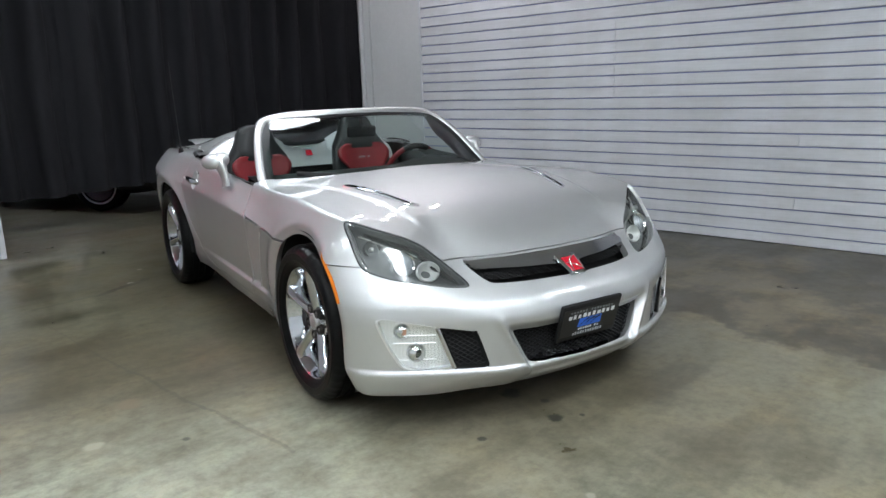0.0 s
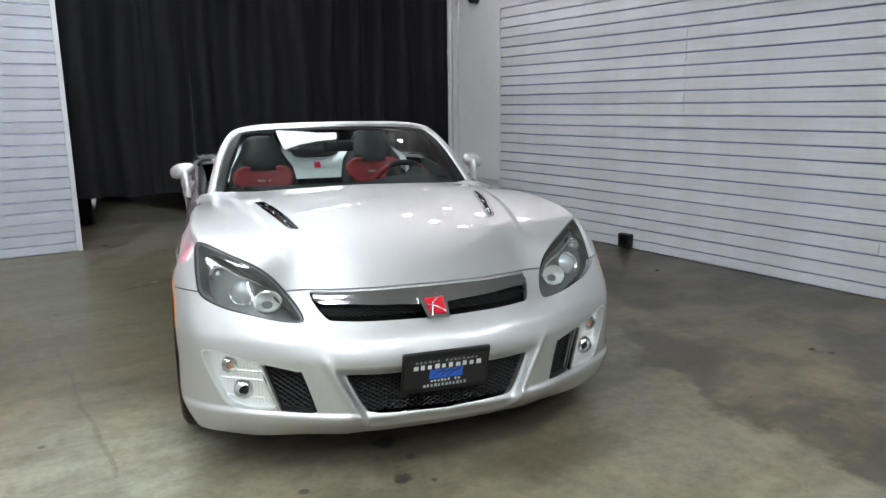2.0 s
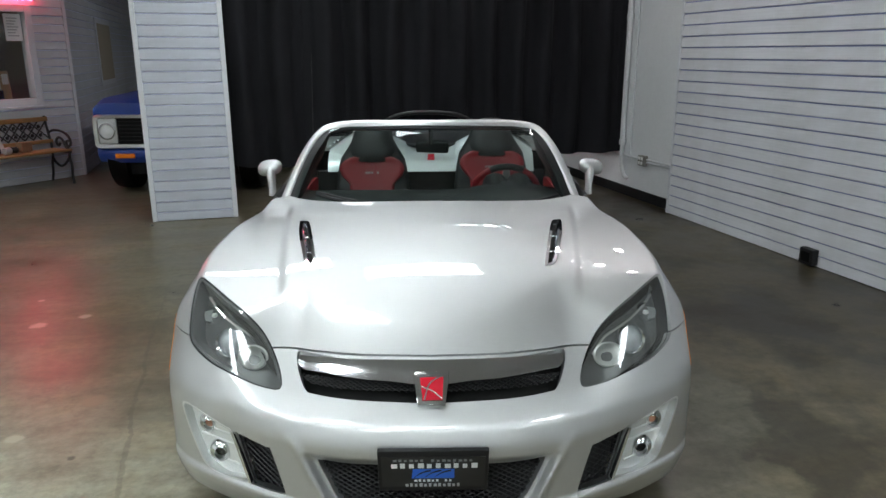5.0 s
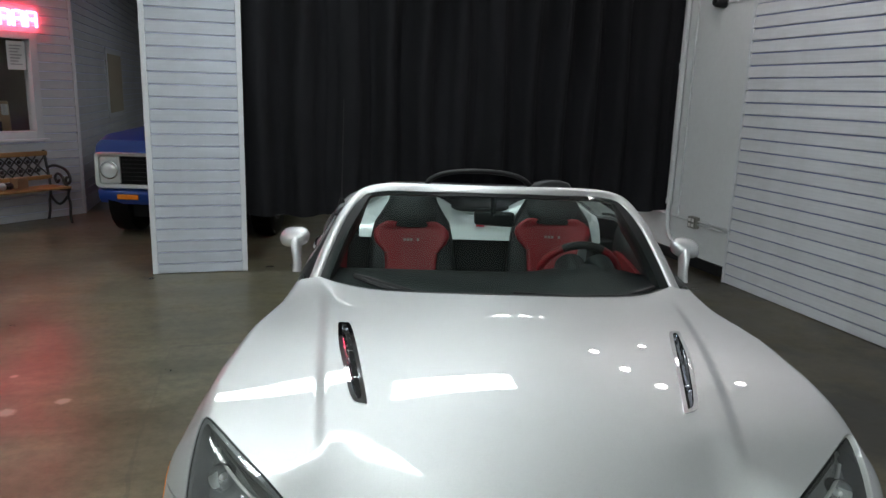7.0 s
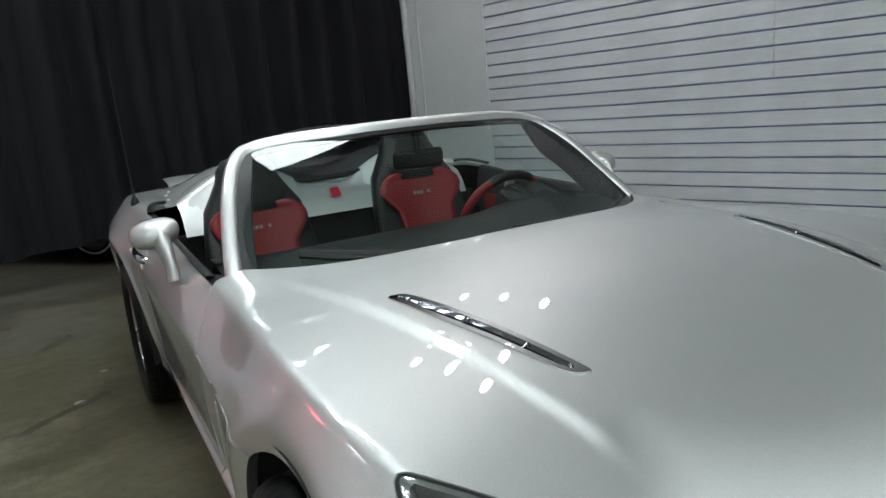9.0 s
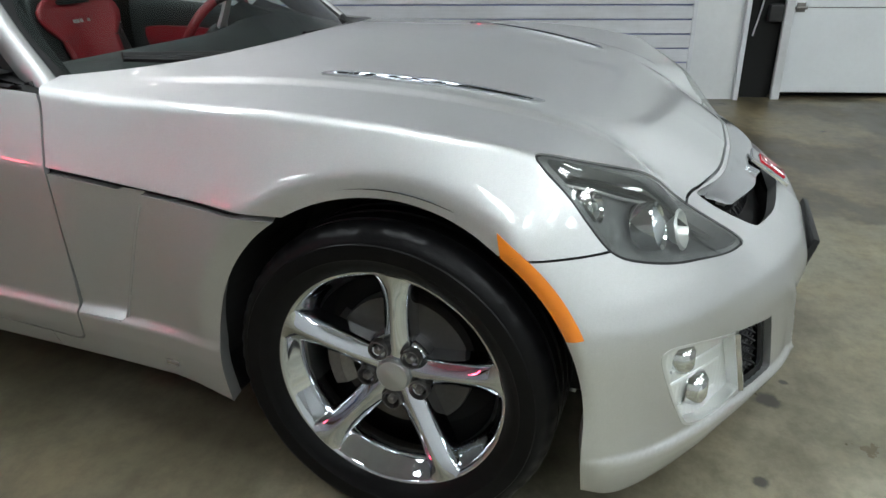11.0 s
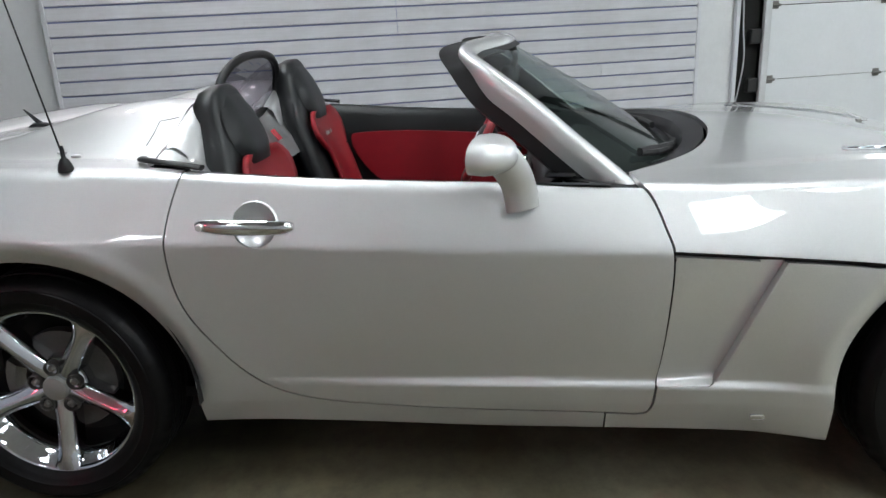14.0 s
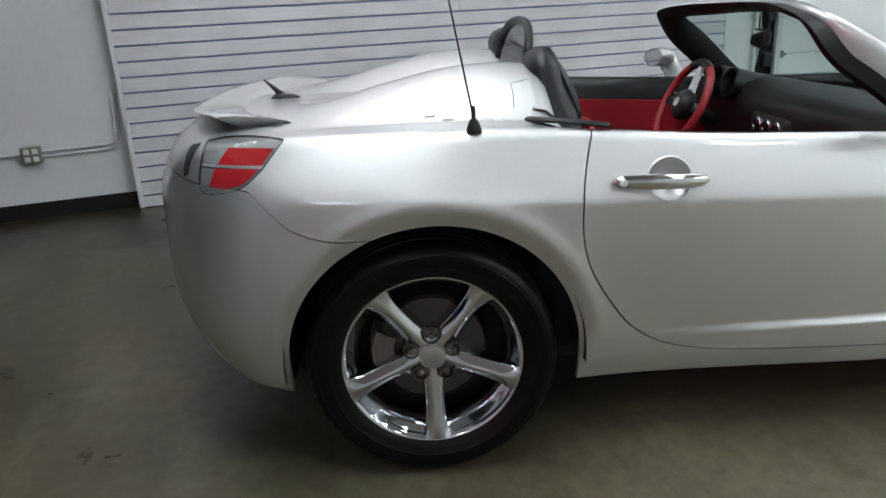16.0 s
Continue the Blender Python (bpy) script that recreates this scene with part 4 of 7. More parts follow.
word_bars(-0.115, 0.115, 0.044, 0.053, 15, (6,), material("grey_lettering", (0.20, 0.21, 0.22), 0.4))
word_bars(-0.122, 0.130, 0.018, 0.037, 10, (), WHITE)
word_bars(-0.056, 0.056, -0.038, -0.029, 9, (6,), WHITE)
word_bars(-0.082, 0.080, -0.059, -0.046, 12, (), material("pale_lettering", (0.45, 0.46, 0.47), 0.5))
bm = bmesh.new()
slab(bm, [(-0.062, -0.024), (0.060, -0.024), (0.060, 0.014), (-0.058, 0.014)], 0.0008, m @ pose(0, 0, 0.0066))
part("blue_mark", bm, BLUE, plate)
for x in (-0.025, 0.005, 0.032):
    bm = bmesh.new()
    line = smooth_line([(x - 0.03, -0.020, 0), (x - 0.008, 0.0, 0), (x + 0.018, 0.010, 0)], 5)
    tube(bm, [m @ Vector((p[0], p[1], 0.008)) for p in line], [0.0005 + 0.0028 * i / len(line) for i in range(len(line))], 5)
    part("dark_stroke", bm, BLACK, plate)

# ---- hood vents ----
for k in (-1, 1):
    vent = new("hood_vent")
    vent.parent = hood
    side = one_side(k)
    panel("vent_frame", CHROME, vent, [side, lambda x, y, z, sx: np.where(z > 0.7, 1.0, -1.0), in_plan(VENT, 0.002, 1, False), lambda x, y, z, sx: 0.0095 - outline_distance(x, y, VENT)], "chrome vent frame", lift=0.004, thick=0.02)
    basin = [side, lambda x, y, z, sx: np.where(z > 0.7, 1.0, -1.0), in_plan(VENT, 0.0, 1, False)]
    dish = panel("vent_basin", VENTCHROME, vent, basin, "chrome vent bevel beside the dark slot", lift=-0.002, rim=False)

    def across(x, y):
        """Distance outwards from the inner edge of the vent."""
        return x - (0.399 + (y + 0.17) * 0.204)
    for v in dish.data.vertices:
        d = float(outline_distance(np.array([abs(v.co.x)]), np.array([v.co.y]), VENT)[0])
        e = across(abs(v.co.x), v.co.y)
        v.co.z -= min(0.030 * float(step(np.array(d), 0.0, 0.010)), 0.022 * float(step(np.array(e), 0.050, 0.010)) + 0.002)
    panel("vent_slot", DARK, vent, basin + [in_plan(VENT, -0.009, 1, False), lambda x, y, z, sx: 0.027 - across(x, y)], lift=-0.0185, rim=False)
    for y0 in (-0.05, 0.10):
        bm = bmesh.new()
        sv = 0.399 + (y0 + 0.17) * 0.204
        tube(bm, [(k * (sv + o), y0 - 0.1 * o, top_at(sv + o, y0) - 0.014 + 0.2 * o) for o in (0.006, 0.018, 0.034)], 0.0022, 6)
        part("vent_rib", bm, CHROME, vent, smooth=60)


# ---- windscreen ----
glassline = cur([0.0, 0.2, 0.35, 0.47, 0.56, 0.64, 0.705], [0.622, 0.632, 0.665, 0.715, 0.780, 0.850, 0.905])
FRAME = [(0.734, 0.862, 0.826), (0.722, 0.905, 0.862), (0.697, 1.0, 0.942), (0.655, 1.12, 1.045), (0.603, 1.225, 1.122), (0.545, 1.275, 1.158), (0.42, 1.262, 1.178), (0.2, 1.19, 1.187), (0.0, 1.165, 1.189)]
half = smooth_line(FRAME, 7)
line = [np.array(p) for p in half] + [np.array((-p[0], p[1], p[2])) for p in half[::-1][1:]]
frame_part = new("windscreen")
frame_part.parent = car


def ring(pts, width, depth, lift, inward):
    """Section of the frame: width across the glass, depth behind it."""
    rows = []
    n = len(pts)
    for i, p in enumerate(pts):
        d = Vector(pts[min(i + 1, n - 1)] - pts[max(i - 1, 0)]).normalized()
        c = Vector((0, 0.80, 0.98))
        inn = (c - Vector(p))
        inn = (inn - d * inn.dot(d)).normalized()
        nor = d.cross(inn).normalized()
        if nor.y > 0:
            nor = -nor
        rows.append((Vector(p), inn, nor))
    return rows


rows = ring(line, 0, 0, 0, 0)


def post(p):
    """0 on the posts, 1 on the header."""
    return float(step(np.array(p.z), 1.08, 1.165))


bm = bmesh.new()
sec = []
for p, inn, nor in rows:
    h = post(p)
    sec.append([p + nor * a + inn * b for a, b in ((-0.056 + 0.043 * h, -0.007 - 0.001 * h), (-0.028 + 0.019 * h, -0.012), (0.002, -0.012), (0.012, -0.002), (0.012, 0.026), (0.004, 0.034 + 0.004 * h), (-0.010, 0.034 + 0.004 * h))])
loft(bm, sec)
part("silver_frame", bm, PAINT, frame_part, smooth=50)
bm = bmesh.new()
sec = []
for p, inn, nor in rows:
    head = float(step(np.array(p.z), 1.08, 1.165))
    back = (-nor).lerp(Vector((0, 1.0, -0.10)), head).normalized()
    deep = 0.094 - 0.037 * head
    sec.append([p + nor * a + back * c + inn * b for a, c, b in ((0.003, 0, 0.031 + 0.003 * head), (-0.002, 0, 0.074 - 0.018 * head), (-0.008, 0.020, 0.074 - 0.016 * head), (0, deep, 0.046 + 0.004 * head), (0, deep + 0.012, 0.020), (0, deep, -0.006 - 0.004 * head), (-0.053 + 0.042 * head, 0, -0.006 - 0.001 * head))])
loft(bm, sec)
part("inner_trim", bm, BLACK, frame_part, "black trim inside the windscreen frame", smooth=50)
# the pane, from the frame down to the cowl
pane_top = cur([0.0, 0.2, 0.35, 0.45, 0.53, 0.6], [1.170, 1.190, 1.228, 1.250, 1.259, 1.252])
bm = bmesh.new()
rows = []
for j in range(25):
    u = -1 + 2 * j / 24
    sb = 0.69 * abs(u)
    b = Vector((0.69 * u, float(glassline(sb)), top_at(sb, float(glassline(sb))) - 0.004 - 0.080 * (1 - abs(u) ** 2.5)))
    a = abs(u)
    # matching place on the frame, by height on the posts and by width on the header
    t = Vector((0.60 * u, float(pane_top(0.60 * a)), 1.176 - 0.045 * a ** 5))
    col = []
    for i in range(13):
        v = i / 12
        q = b.lerp(t, v)
        q += Vector((0, -0.007, 0.010)) * math.sin(math.pi * v)
        col.append(q)
    rows.append(col)
loft(bm, rows)
pane = part("pane", bm, GLASS, frame_part, "lightly tinted curved windscreen", smooth=180)
pane.visible_shadow = False
# black cowl under the glass
bm = bmesh.new()
rows = []
for j in range(33):
    u = -1 + 2 * j / 32
    s = 0.735 * abs(u)
    y0 = float(np.interp(s, [p[0] for p in COWL], [p[1] for p in COWL])) + 0.004
    y1 = float(glassline(min(s, 0.705))) + 0.06
    if y1 < y0 + 0.03:
        y1 = y0 + 0.03
    z0 = top_at(min(s, 0.72), y0)
    rows.append([(0.735 * u, y0, z0 - 0.03), (0.735 * u, y0 + 0.004, z0 - 0.006), (0.735 * u, y0 + 0.02, z0 - 0.010), (0.735 * u, (y0 + y1) / 2, z0 - 0.016), (0.735 * u, y1 - 0.05, z0 - 0.030 - 0.025 * (1 - abs(u))), (0.735 * u, y1 + 0.06, z0 - 0.06)])
loft(bm, rows)
part("cowl", bm, COWLBLACK, car, "black plastic cowl", smooth=50)
for x0, x1 in ((-0.55, 0.05), (0.05, 0.62)):
    bm = bmesh.new()
    pts = []
    for t in np.linspace(0, 1, 9):
        s = x0 + (x1 - x0) * t
        g = float(glassline(abs(s)))
        y = g + 0.002 + 0.040 * (1 - t)
        pts.append((s, y, top_at(abs(s), g) + 0.008 - 0.080 * (1 - (abs(s) / 0.69) ** 2.5) + 0.66 * (y - g)))
    tube(bm, [(p[0], p[1], p[2] + 0.006) for p in pts], 0.009, 6)
    tube(bm, [(pts[0][0], pts[0][1], pts[0][2] + 0.012), (pts[3][0], pts[3][1], pts[3][2] + 0.014), (pts[7][0], pts[7][1] - 0.03, pts[7][2] - 0.006)], [0.009, 0.010, 0.014], 6)
    part("wiper", bm, BLACK, car)
# mirror inside
bm = bmesh.new()
box(bm, -0.088, -0.018, -0.033, 0.088, 0.012, 0.033, pose(0.008, 1.155, 1.062, 8, 0, -14), 0.015, 4)
tube(bm, [(0, 1.145, 1.075), (0, 1.135, 1.12), (0, 1.15, 1.165)], 0.011, 8)
rear_mirror = part("rear_view_mirror", bm, BLACK, car, smooth=60)
bm = bmesh.new()
box(bm, -0.078, 0.0125, -0.025, 0.078, 0.0135, 0.025, pose(0.008, 1.155, 1.062, 8, 0, -14))
part("mirror_glass", bm, CHROME, rear_mirror)


# ---- mirrors, handles ----
def door_mirror(k):
    hold = new("door_mirror")
    hold.parent = doors[k]
    bm = bmesh.new()
    rows = []
    for i in range(13):
        t = i / 12
        y = 1.140 + 0.100 * t
        r = math.sqrt(max(0.0, 1 - (1 - min(1, t / 0.75)) ** 2.2)) * (1 - 0.06 * max(0, t - 0.75) / 0.25)
        row = []
        for j in range(24):
            a = 2 * math.pi * j / 24
            cx, cz = math.cos(a), math.sin(a)
            sx = abs(cx) ** 0.8 * (1 if cx > 0 else -1)
            sz = abs(cz) ** 0.8 * (1 if cz > 0 else -1)
            row.append((k * (0.862 + 0.068 * r * sx - 0.012 * (1 - t)), y + 0.022 * t * r * sx, 0.942 + 0.042 * r * sz + 0.010 * r * sx * -1 + 0.004 * t))
        rows.append(row)
    loft(bm, rows, False, True)
    part("mirror_shell", bm, PAINT, hold, smooth=60)
    bm = bmesh.new()
    last = rows[-1]
    c = Vector(np.mean(np.array(last), axis=0))
    f = [bm.verts.new(c + (Vector(p) - c) * 0.97 + Vector((0, -0.006, 0))) for p in last]
    bm.faces.new(f)
    part("mirror_face", bm, CHROME, hold)
    bm = bmesh.new()
    line = smooth_line([(0.850, 1.185, 0.935), (0.846, 1.168, 0.918), (0.840, 1.148, 0.882), (0.836, 1.138, 0.842), (0.838, 1.134, 0.808)], 4)
    rows = []
    for i, (x, y, z) in enumerate(line):
        t = i / (len(line) - 1)
        tilt = radians(-62 + 50 * min(1, t * 1.3))
        wy, wx = 0.044 - 0.004 * t, 0.030 - 0.012 * min(1, 1.6 * t)
        rows.append([(k * (x + wx * math.cos(a)), y + wy * math.sin(a) * math.cos(tilt), z + wy * math.sin(a) * math.sin(tilt)) for a in np.linspace(0, 2 * math.pi, 18, endpoint=False)])
    loft(bm, rows, False, True)
    part("mirror_stalk", bm, PAINT, hold, smooth=60)


def door_handle(k):
    hold = new("door_handle")
    hold.parent = doors[k]
    bm = bmesh.new()
    rows = []
    for i in range(17):
        t = i / 16
        y = 1.692 + 0.243 * t
        z = 0.781 + 0.012 * t
        x = side_at(y, z)
        bow = 0.022 * math.sin(math.pi * min(1, max(0, (t * 1.0)))) ** 0.5
        h = 0.0205 * (0.45 + 0.55 * math.sin(math.pi * t) ** 0.35)
        row = []
        for j in range(12):
            a = 2 * math.pi * j / 12
            row.append((k * (x + bow + 0.013 * math.cos(a)), y, z + h * math.sin(a)))
        rows.append(row)
    vs = loft(bm, rows, False, True)
    bm.faces.new(vs[0])
    bm.faces.new(vs[-1])
    part("handle_bar", bm, CHROME, hold, "chrome handle bar", smooth=50)
    bm = bmesh.new()
    y, z = 1.790, 0.788
    x = side_at(y, z)
    m = Matrix.Translation((k * x, y, z)) @ pose(0, 0, 0, 0, 90 * k, 0) @ pose(0, 0, 0, 0, 12, 0)
    lathe(bm, [(0.0, -0.026), (0.02, -0.025), (0.040, -0.017), (0.052, -0.004), (0.056, 0.0015), (0.060, -0.004)], 40, m)
    part("handle_cup", bm, PAINT, hold, smooth=60)
    bm = bmesh.new()
    x = side_at(1.925, 0.793)
    lathe(bm, [(0.0, 0.031), (0.007, 0.031), (0.009, 0.029), (0.009, 0.02)], 20, Matrix.Translation((k * x, 1.918, 0.793)) @ pose(0, 0, 0, 0, 90 * k, 0))
    part("key_lock", bm, SATIN, hold, smooth=40)


for k in (-1, 1):
    door_mirror(k)
    door_handle(k)


# ---- seats ----
THREAD = material("grey_thread", (0.30, 0.28, 0.28), 0.8)


def seat(x, low=0.0):
    hold = tagged(new("seat"), "red and black leather seat")
    hold.location.z = -low
    hold.parent = car
    # back shell, from the cushion up to the head restraint
    zs = [0.40, 0.50, 0.62, 0.74, 0.84, 0.92, 0.98, 1.03, 1.08, 1.115, 1.132]
    ws = [0.235, 0.245, 0.245, 0.235, 0.222, 0.205, 0.165, 0.135, 0.122, 0.095, 0.045]
    yf = [1.74, 1.775, 1.81, 1.85, 1.885, 1.915, 1.940, 1.960, 1.975, 1.99, 2.00]
    bm = bmesh.new()
    rows = []
    for z, w, y in zip(zs, ws, yf):
        th = float(np.interp(z, [0.9, 1.0, 1.08, 1.115, 1.132], [0.135, 0.125, 0.105, 0.075, 0.035]))
        row = []
        for j in range(28):
            a = 2 * math.pi * j / 28
            c, s = math.cos(a), math.sin(a)
            cx = abs(c) ** 0.66 * (1 if c > 0 else -1)
            cy = abs(s) ** 0.72 * (1 if s > 0 else -1)
            hollow = 0.030 * (1 - cx * cx) * (1 if cy < 0 else 0) if z < 0.95 else 0
            row.append((x + w * cx, y + th / 2 + th / 2 * cy + hollow, z))
        rows.append(row)
    vs = loft(bm, rows, False, True)
    bm.faces.new(vs[-1])
    part("seat_back", bm, LEATHER, hold, smooth=60)
    # red front: wide at the shoulders, narrower between the bolsters
    bm = bmesh.new()
    rows = []
    for z, w in ((0.46, 0.125), (0.60, 0.130), (0.72, 0.135), (0.775, 0.140), (0.795, 0.158), (0.825, 0.188), (0.86, 0.203), (0.89, 0.198), (0.915, 0.172), (0.935, 0.135)):
        y = float(np.interp(z, zs, yf))
        rows.append([(x + w * u, y + 0.010 + 0.030 * (1 - u * u) * (1 if z < 0.93 else 0.5) - 0.018 + 0.05 * max(0, abs(u) - 0.9), z) for u in np.linspace(-1, 1, 13)])
    loft(bm, rows)
    ob = part("red_insert", bm, RED, hold, "red leather insert", smooth=60)
    sol = ob.modifiers.new("thick", "SOLIDIFY")
    sol.thickness, sol.offset = 0.016, 0.0
    bm = bmesh.new()
    tube(bm, [(x + 0.138 * u, float(np.interp(0.775, zs, yf)) - 0.010 + 0.030 * (1 - u * u), 0.775) for u in np.linspace(-1, 1, 9)], 0.004, 6)
    part("seam", bm, BLACK, hold, smooth=60)
    for i, dx in enumerate(np.linspace(-0.036, 0.036, 5)):
        if i != 3:
            bm = bmesh.new()
            box(bm, dx - 0.0065, -0.0015, -0.007, dx + 0.0065, 0.0015, 0.007, pose(x, float(np.interp(0.84, zs, yf)) + 0.008, 0.840, -18, 0, 0))
            part("stitched_bar", bm, THREAD, hold)
    # head restraint pad
    bm = bmesh.new()
    rows = []
    for t in np.linspace(0, 1, 9):
        z = 0.905 + 0.200 * t
        w = (0.092 + 0.044 * math.sin(math.pi * min(1, t * 0.9 + 0.15))) * (0.75 + 0.25 * min(1, (1 - t) * 4)) * (0.8 + 0.2 * min(1, t * 4))
        bulge = 0.030 * math.sin(math.pi * (0.08 + 0.86 * t)) ** 0.6
        y = float(np.interp(z, zs, yf))
        rows.append([(x + w * u, y - bulge * (1 - u ** 4) + 0.012, z) for u in np.linspace(-1, 1, 13)])
    loft(bm, rows)
    part("head_pad", bm, LEATHER, hold, smooth=60)
    bm = bmesh.new()
    box(bm, x - 0.235, 1.28, 0.30, x + 0.235, 1.80, 0.48, None, 0.05, 4)
    part("cushion", bm, LEATHER, hold, smooth=60)
    bm = bmesh.new()
    box(bm, x - 0.14, 1.27, 0.455, x + 0.14, 1.74, 0.492, None, 0.02, 3)
    part("cushion_insert", bm, RED, hold, smooth=60)


seat(-0.372, 0.036)
seat(0.385)

# ---- cabin ----
cabin = new("cabin")
cabin.parent = car
bm = bmesh.new()
box(bm, -0.76, 0.60, 0.27, 0.76, 2.10, 0.30)
box(bm, -0.10, 0.9, 0.30, 0.12, 2.0, 0.56, None, 0.03, 3)
part("cabin_floor", bm, CARPET, cabin, "dark carpet and tunnel", smooth=50)
# wall behind the seats: carpet below, painted panel above
bm = bmesh.new()
box(bm, -0.74, 2.02, 0.30, 0.74, 2.06, 0.80, None, 0.01)
part("rear_wall", bm, CARPET, cabin, smooth=40)
bm = bmesh.new()
rows = []
for u in np.linspace(-1, 1, 25):
    s = 0.66 * u
    h = min(1.0, max(0.0, 1 - ((abs(s) - 0.375) / 0.27) ** 2))
    zt = top_at(abs(s), 2.13) - 0.004
    rows.append([(s, 1.955, 0.80), (s, 1.985, 0.86), (s, 2.02, 0.90), (s, 2.075, zt - 0.012), (s, 2.125, zt)])
loft(bm, rows)
part("rear_panel", bm, PAINT, cabin, "silver panel between the seats", smooth=50)
bm = bmesh.new()
slab(bm, [(-0.022, -0.022), (0.024, -0.022), (0.022, 0.024), (-0.020, 0.022)], 0.003, pose(0, 1.988, 0.888, 52, 0, 0))
part("red_badge", bm, REDPAINT, cabin)
for k in (-1, 1):
    bm = bmesh.new()
    rows = []
    for y in np.linspace(0.92, 1.97, 15):
        x = side_at(y, 0.84) - 0.03
        zt = float(shoulder(np.array(y))) - 0.004
        rows.append([(k * (0.787), y, zt), (k * 0.772, y, zt + 0.003), (k * 0.755, y, zt - 0.006), (k * 0.742, y, zt - 0.04), (k * 0.735, y, zt - 0.10), (k * 0.735, y, 0.30)])
    loft(bm, rows)
    part("door_card", bm, LEATHER, cabin, "black door card", smooth=50)
    bm = bmesh.new()
    o = smooth_line([(1.04, 0.735), (1.30, 0.765), (1.60, 0.785), (1.83, 0.785), (1.875, 0.765), (1.85, 0.68), (1.74, 0.56), (1.5, 0.48), (1.2, 0.47), (1.02, 0.55)], 5, True)
    slab(bm, [(p[0], p[1]) for p in o], 0.022, Matrix(((0, 0, k, k * 0.711), (1, 0, 0, 0), (0, 1, 0, 0), (0, 0, 0, 1))), 0.0)
    part("red_panel", bm, RED, cabin, "red leather door panel", smooth=40)
    bm = bmesh.new()
    tube(bm, [(k * 0.725, y, 0.785 + 0.0 * y) for y in (1.10, 1.16, 1.2)], 0.012, 8)
    part("inner_handle", bm, CHROME, cabin, smooth=60)
    # weather strip along the rear of the sill
    bm = bmesh.new()
    tube(bm, smooth_line([(k * 0.700, 2.122, 0.938), (k * 0.738, 2.098, 0.940), (k * 0.765, 2.03, 0.936), (k * 0.779, 1.93, 0.922)], 5), 0.010, 10, scale=(1.4, 0.7))
    part("weather_strip", bm, BLACK, cabin, smooth=60)
    # silver cap on each hump
    bm = bmesh.new()
    rows = []
    for t in np.linspace(0, 1, 11):
        s = 0.16 + 0.46 * t
        z = top_at(s, 2.14)
        rows.append([(k * s, 2.128, z - 0.002), (k * s, 2.06, z - 0.012), (k * s, 2.04, z - 0.03), (k * s, 2.015, z - 0.10), (k * s, 2.0, max(0.84, z - 0.2))])
    loft(bm, rows)
    part("hump_front", bm, PAINT, cabin, smooth=50)
    bm = bmesh.new()
    tube(bm, [(k * sx, y, top_at(sx, y) - 0.0004) for sx, y in ((0.511, 2.090), (0.522, 2.112), (0.533, 2.142), (0.579, 2.142), (0.600, 2.145), (0.623, 2.148))], 0.0014, 6)
    part("deck_seam", bm, DARK, car, smooth=60)
# dash
bm = bmesh.new()
rows = []
for u in np.linspace(-1, 1, 29):
    s = 0.735 * u
    g = float(glassline(min(abs(s), 0.70)))
    bulge = 0.045 * math.exp(-((s - 0.40) / 0.17) ** 2)
    y0 = g + 0.03
    rows.append([(s, y0, 0.84), (s, y0 + 0.15, 0.862 + 0.3 * bulge), (s, 1.00, 0.862 + bulge), (s, 1.06, 0.850 + bulge), (s, 1.09, 0.815 + 0.5 * bulge), (s, 1.08, 0.74), (s, 1.03, 0.62), (s, 0.95, 0.40)])
loft(bm, rows)
part("dashboard", bm, BLACK, cabin, "black dashboard", smooth=60)
bm = bmesh.new()
box(bm, -0.14, 1.03, 0.42, 0.15, 1.10, 0.79, pose(0, 0.0, 0, 0, 0, 0), 0.03, 3)
part("centre_console", bm, BLACK, cabin, smooth=50)
for x in (-0.07, 0.0, 0.07):
    for z, r in ((0.595, 0.021), (0.745, 0.026)):
        turn = Matrix.Translation((x + 0.005, 1.10, z)) @ pose(0, 0, 0, -90, 0, 0)
        bm = bmesh.new()
        lathe(bm, [(0.0, 0.010), (r * 0.45, 0.010), (r * 0.55, 0.014), (r * 0.8, 0.012), (r, 0.006), (r, -0.01)], 24, turn)
        dial = part("dial", bm, PIANO, cabin, "glossy black dial with a metal ring", smooth=40)
        bm = bmesh.new()
        lathe(bm, [(r * 0.98, 0.005), (r * 1.04, 0.008), (r * 1.12, 0.005), (r * 1.12, -0.008)], 24, turn)
        part("dial_ring", bm, VENTCHROME, dial, smooth=40)
for i in range(5):
    for z in (0.655, 0.685):
        bm = bmesh.new()
        box(bm, -0.014, -0.006, -0.010, 0.014, 0.006, 0.010, pose(-0.075 + 0.040 * i, 1.103, z), 0.003)
        part("console_button", bm, PIANO, cabin, smooth=40)
for x in (0.335, 0.455):
    turn = Matrix.Translation((x, 1.075, 0.862)) @ pose(0, 0, 0, -72, 0, 0)
    bm = bmesh.new()
    lathe(bm, [(0.0, -0.012), (0.048, -0.012), (0.053, 0.030), (0.059, 0.036), (0.065, 0.030), (0.069, -0.10)], 30, turn)
    pod = part("instrument_hood", bm, COWLBLACK, cabin, "black round instrument hood", smooth=40)
    bm = bmesh.new()
    lathe(bm, [(0.043, -0.008), (0.046, -0.004), (0.049, -0.008)], 30, turn)
    part("gauge_ring", bm, VENTCHROME, pod, smooth=40)
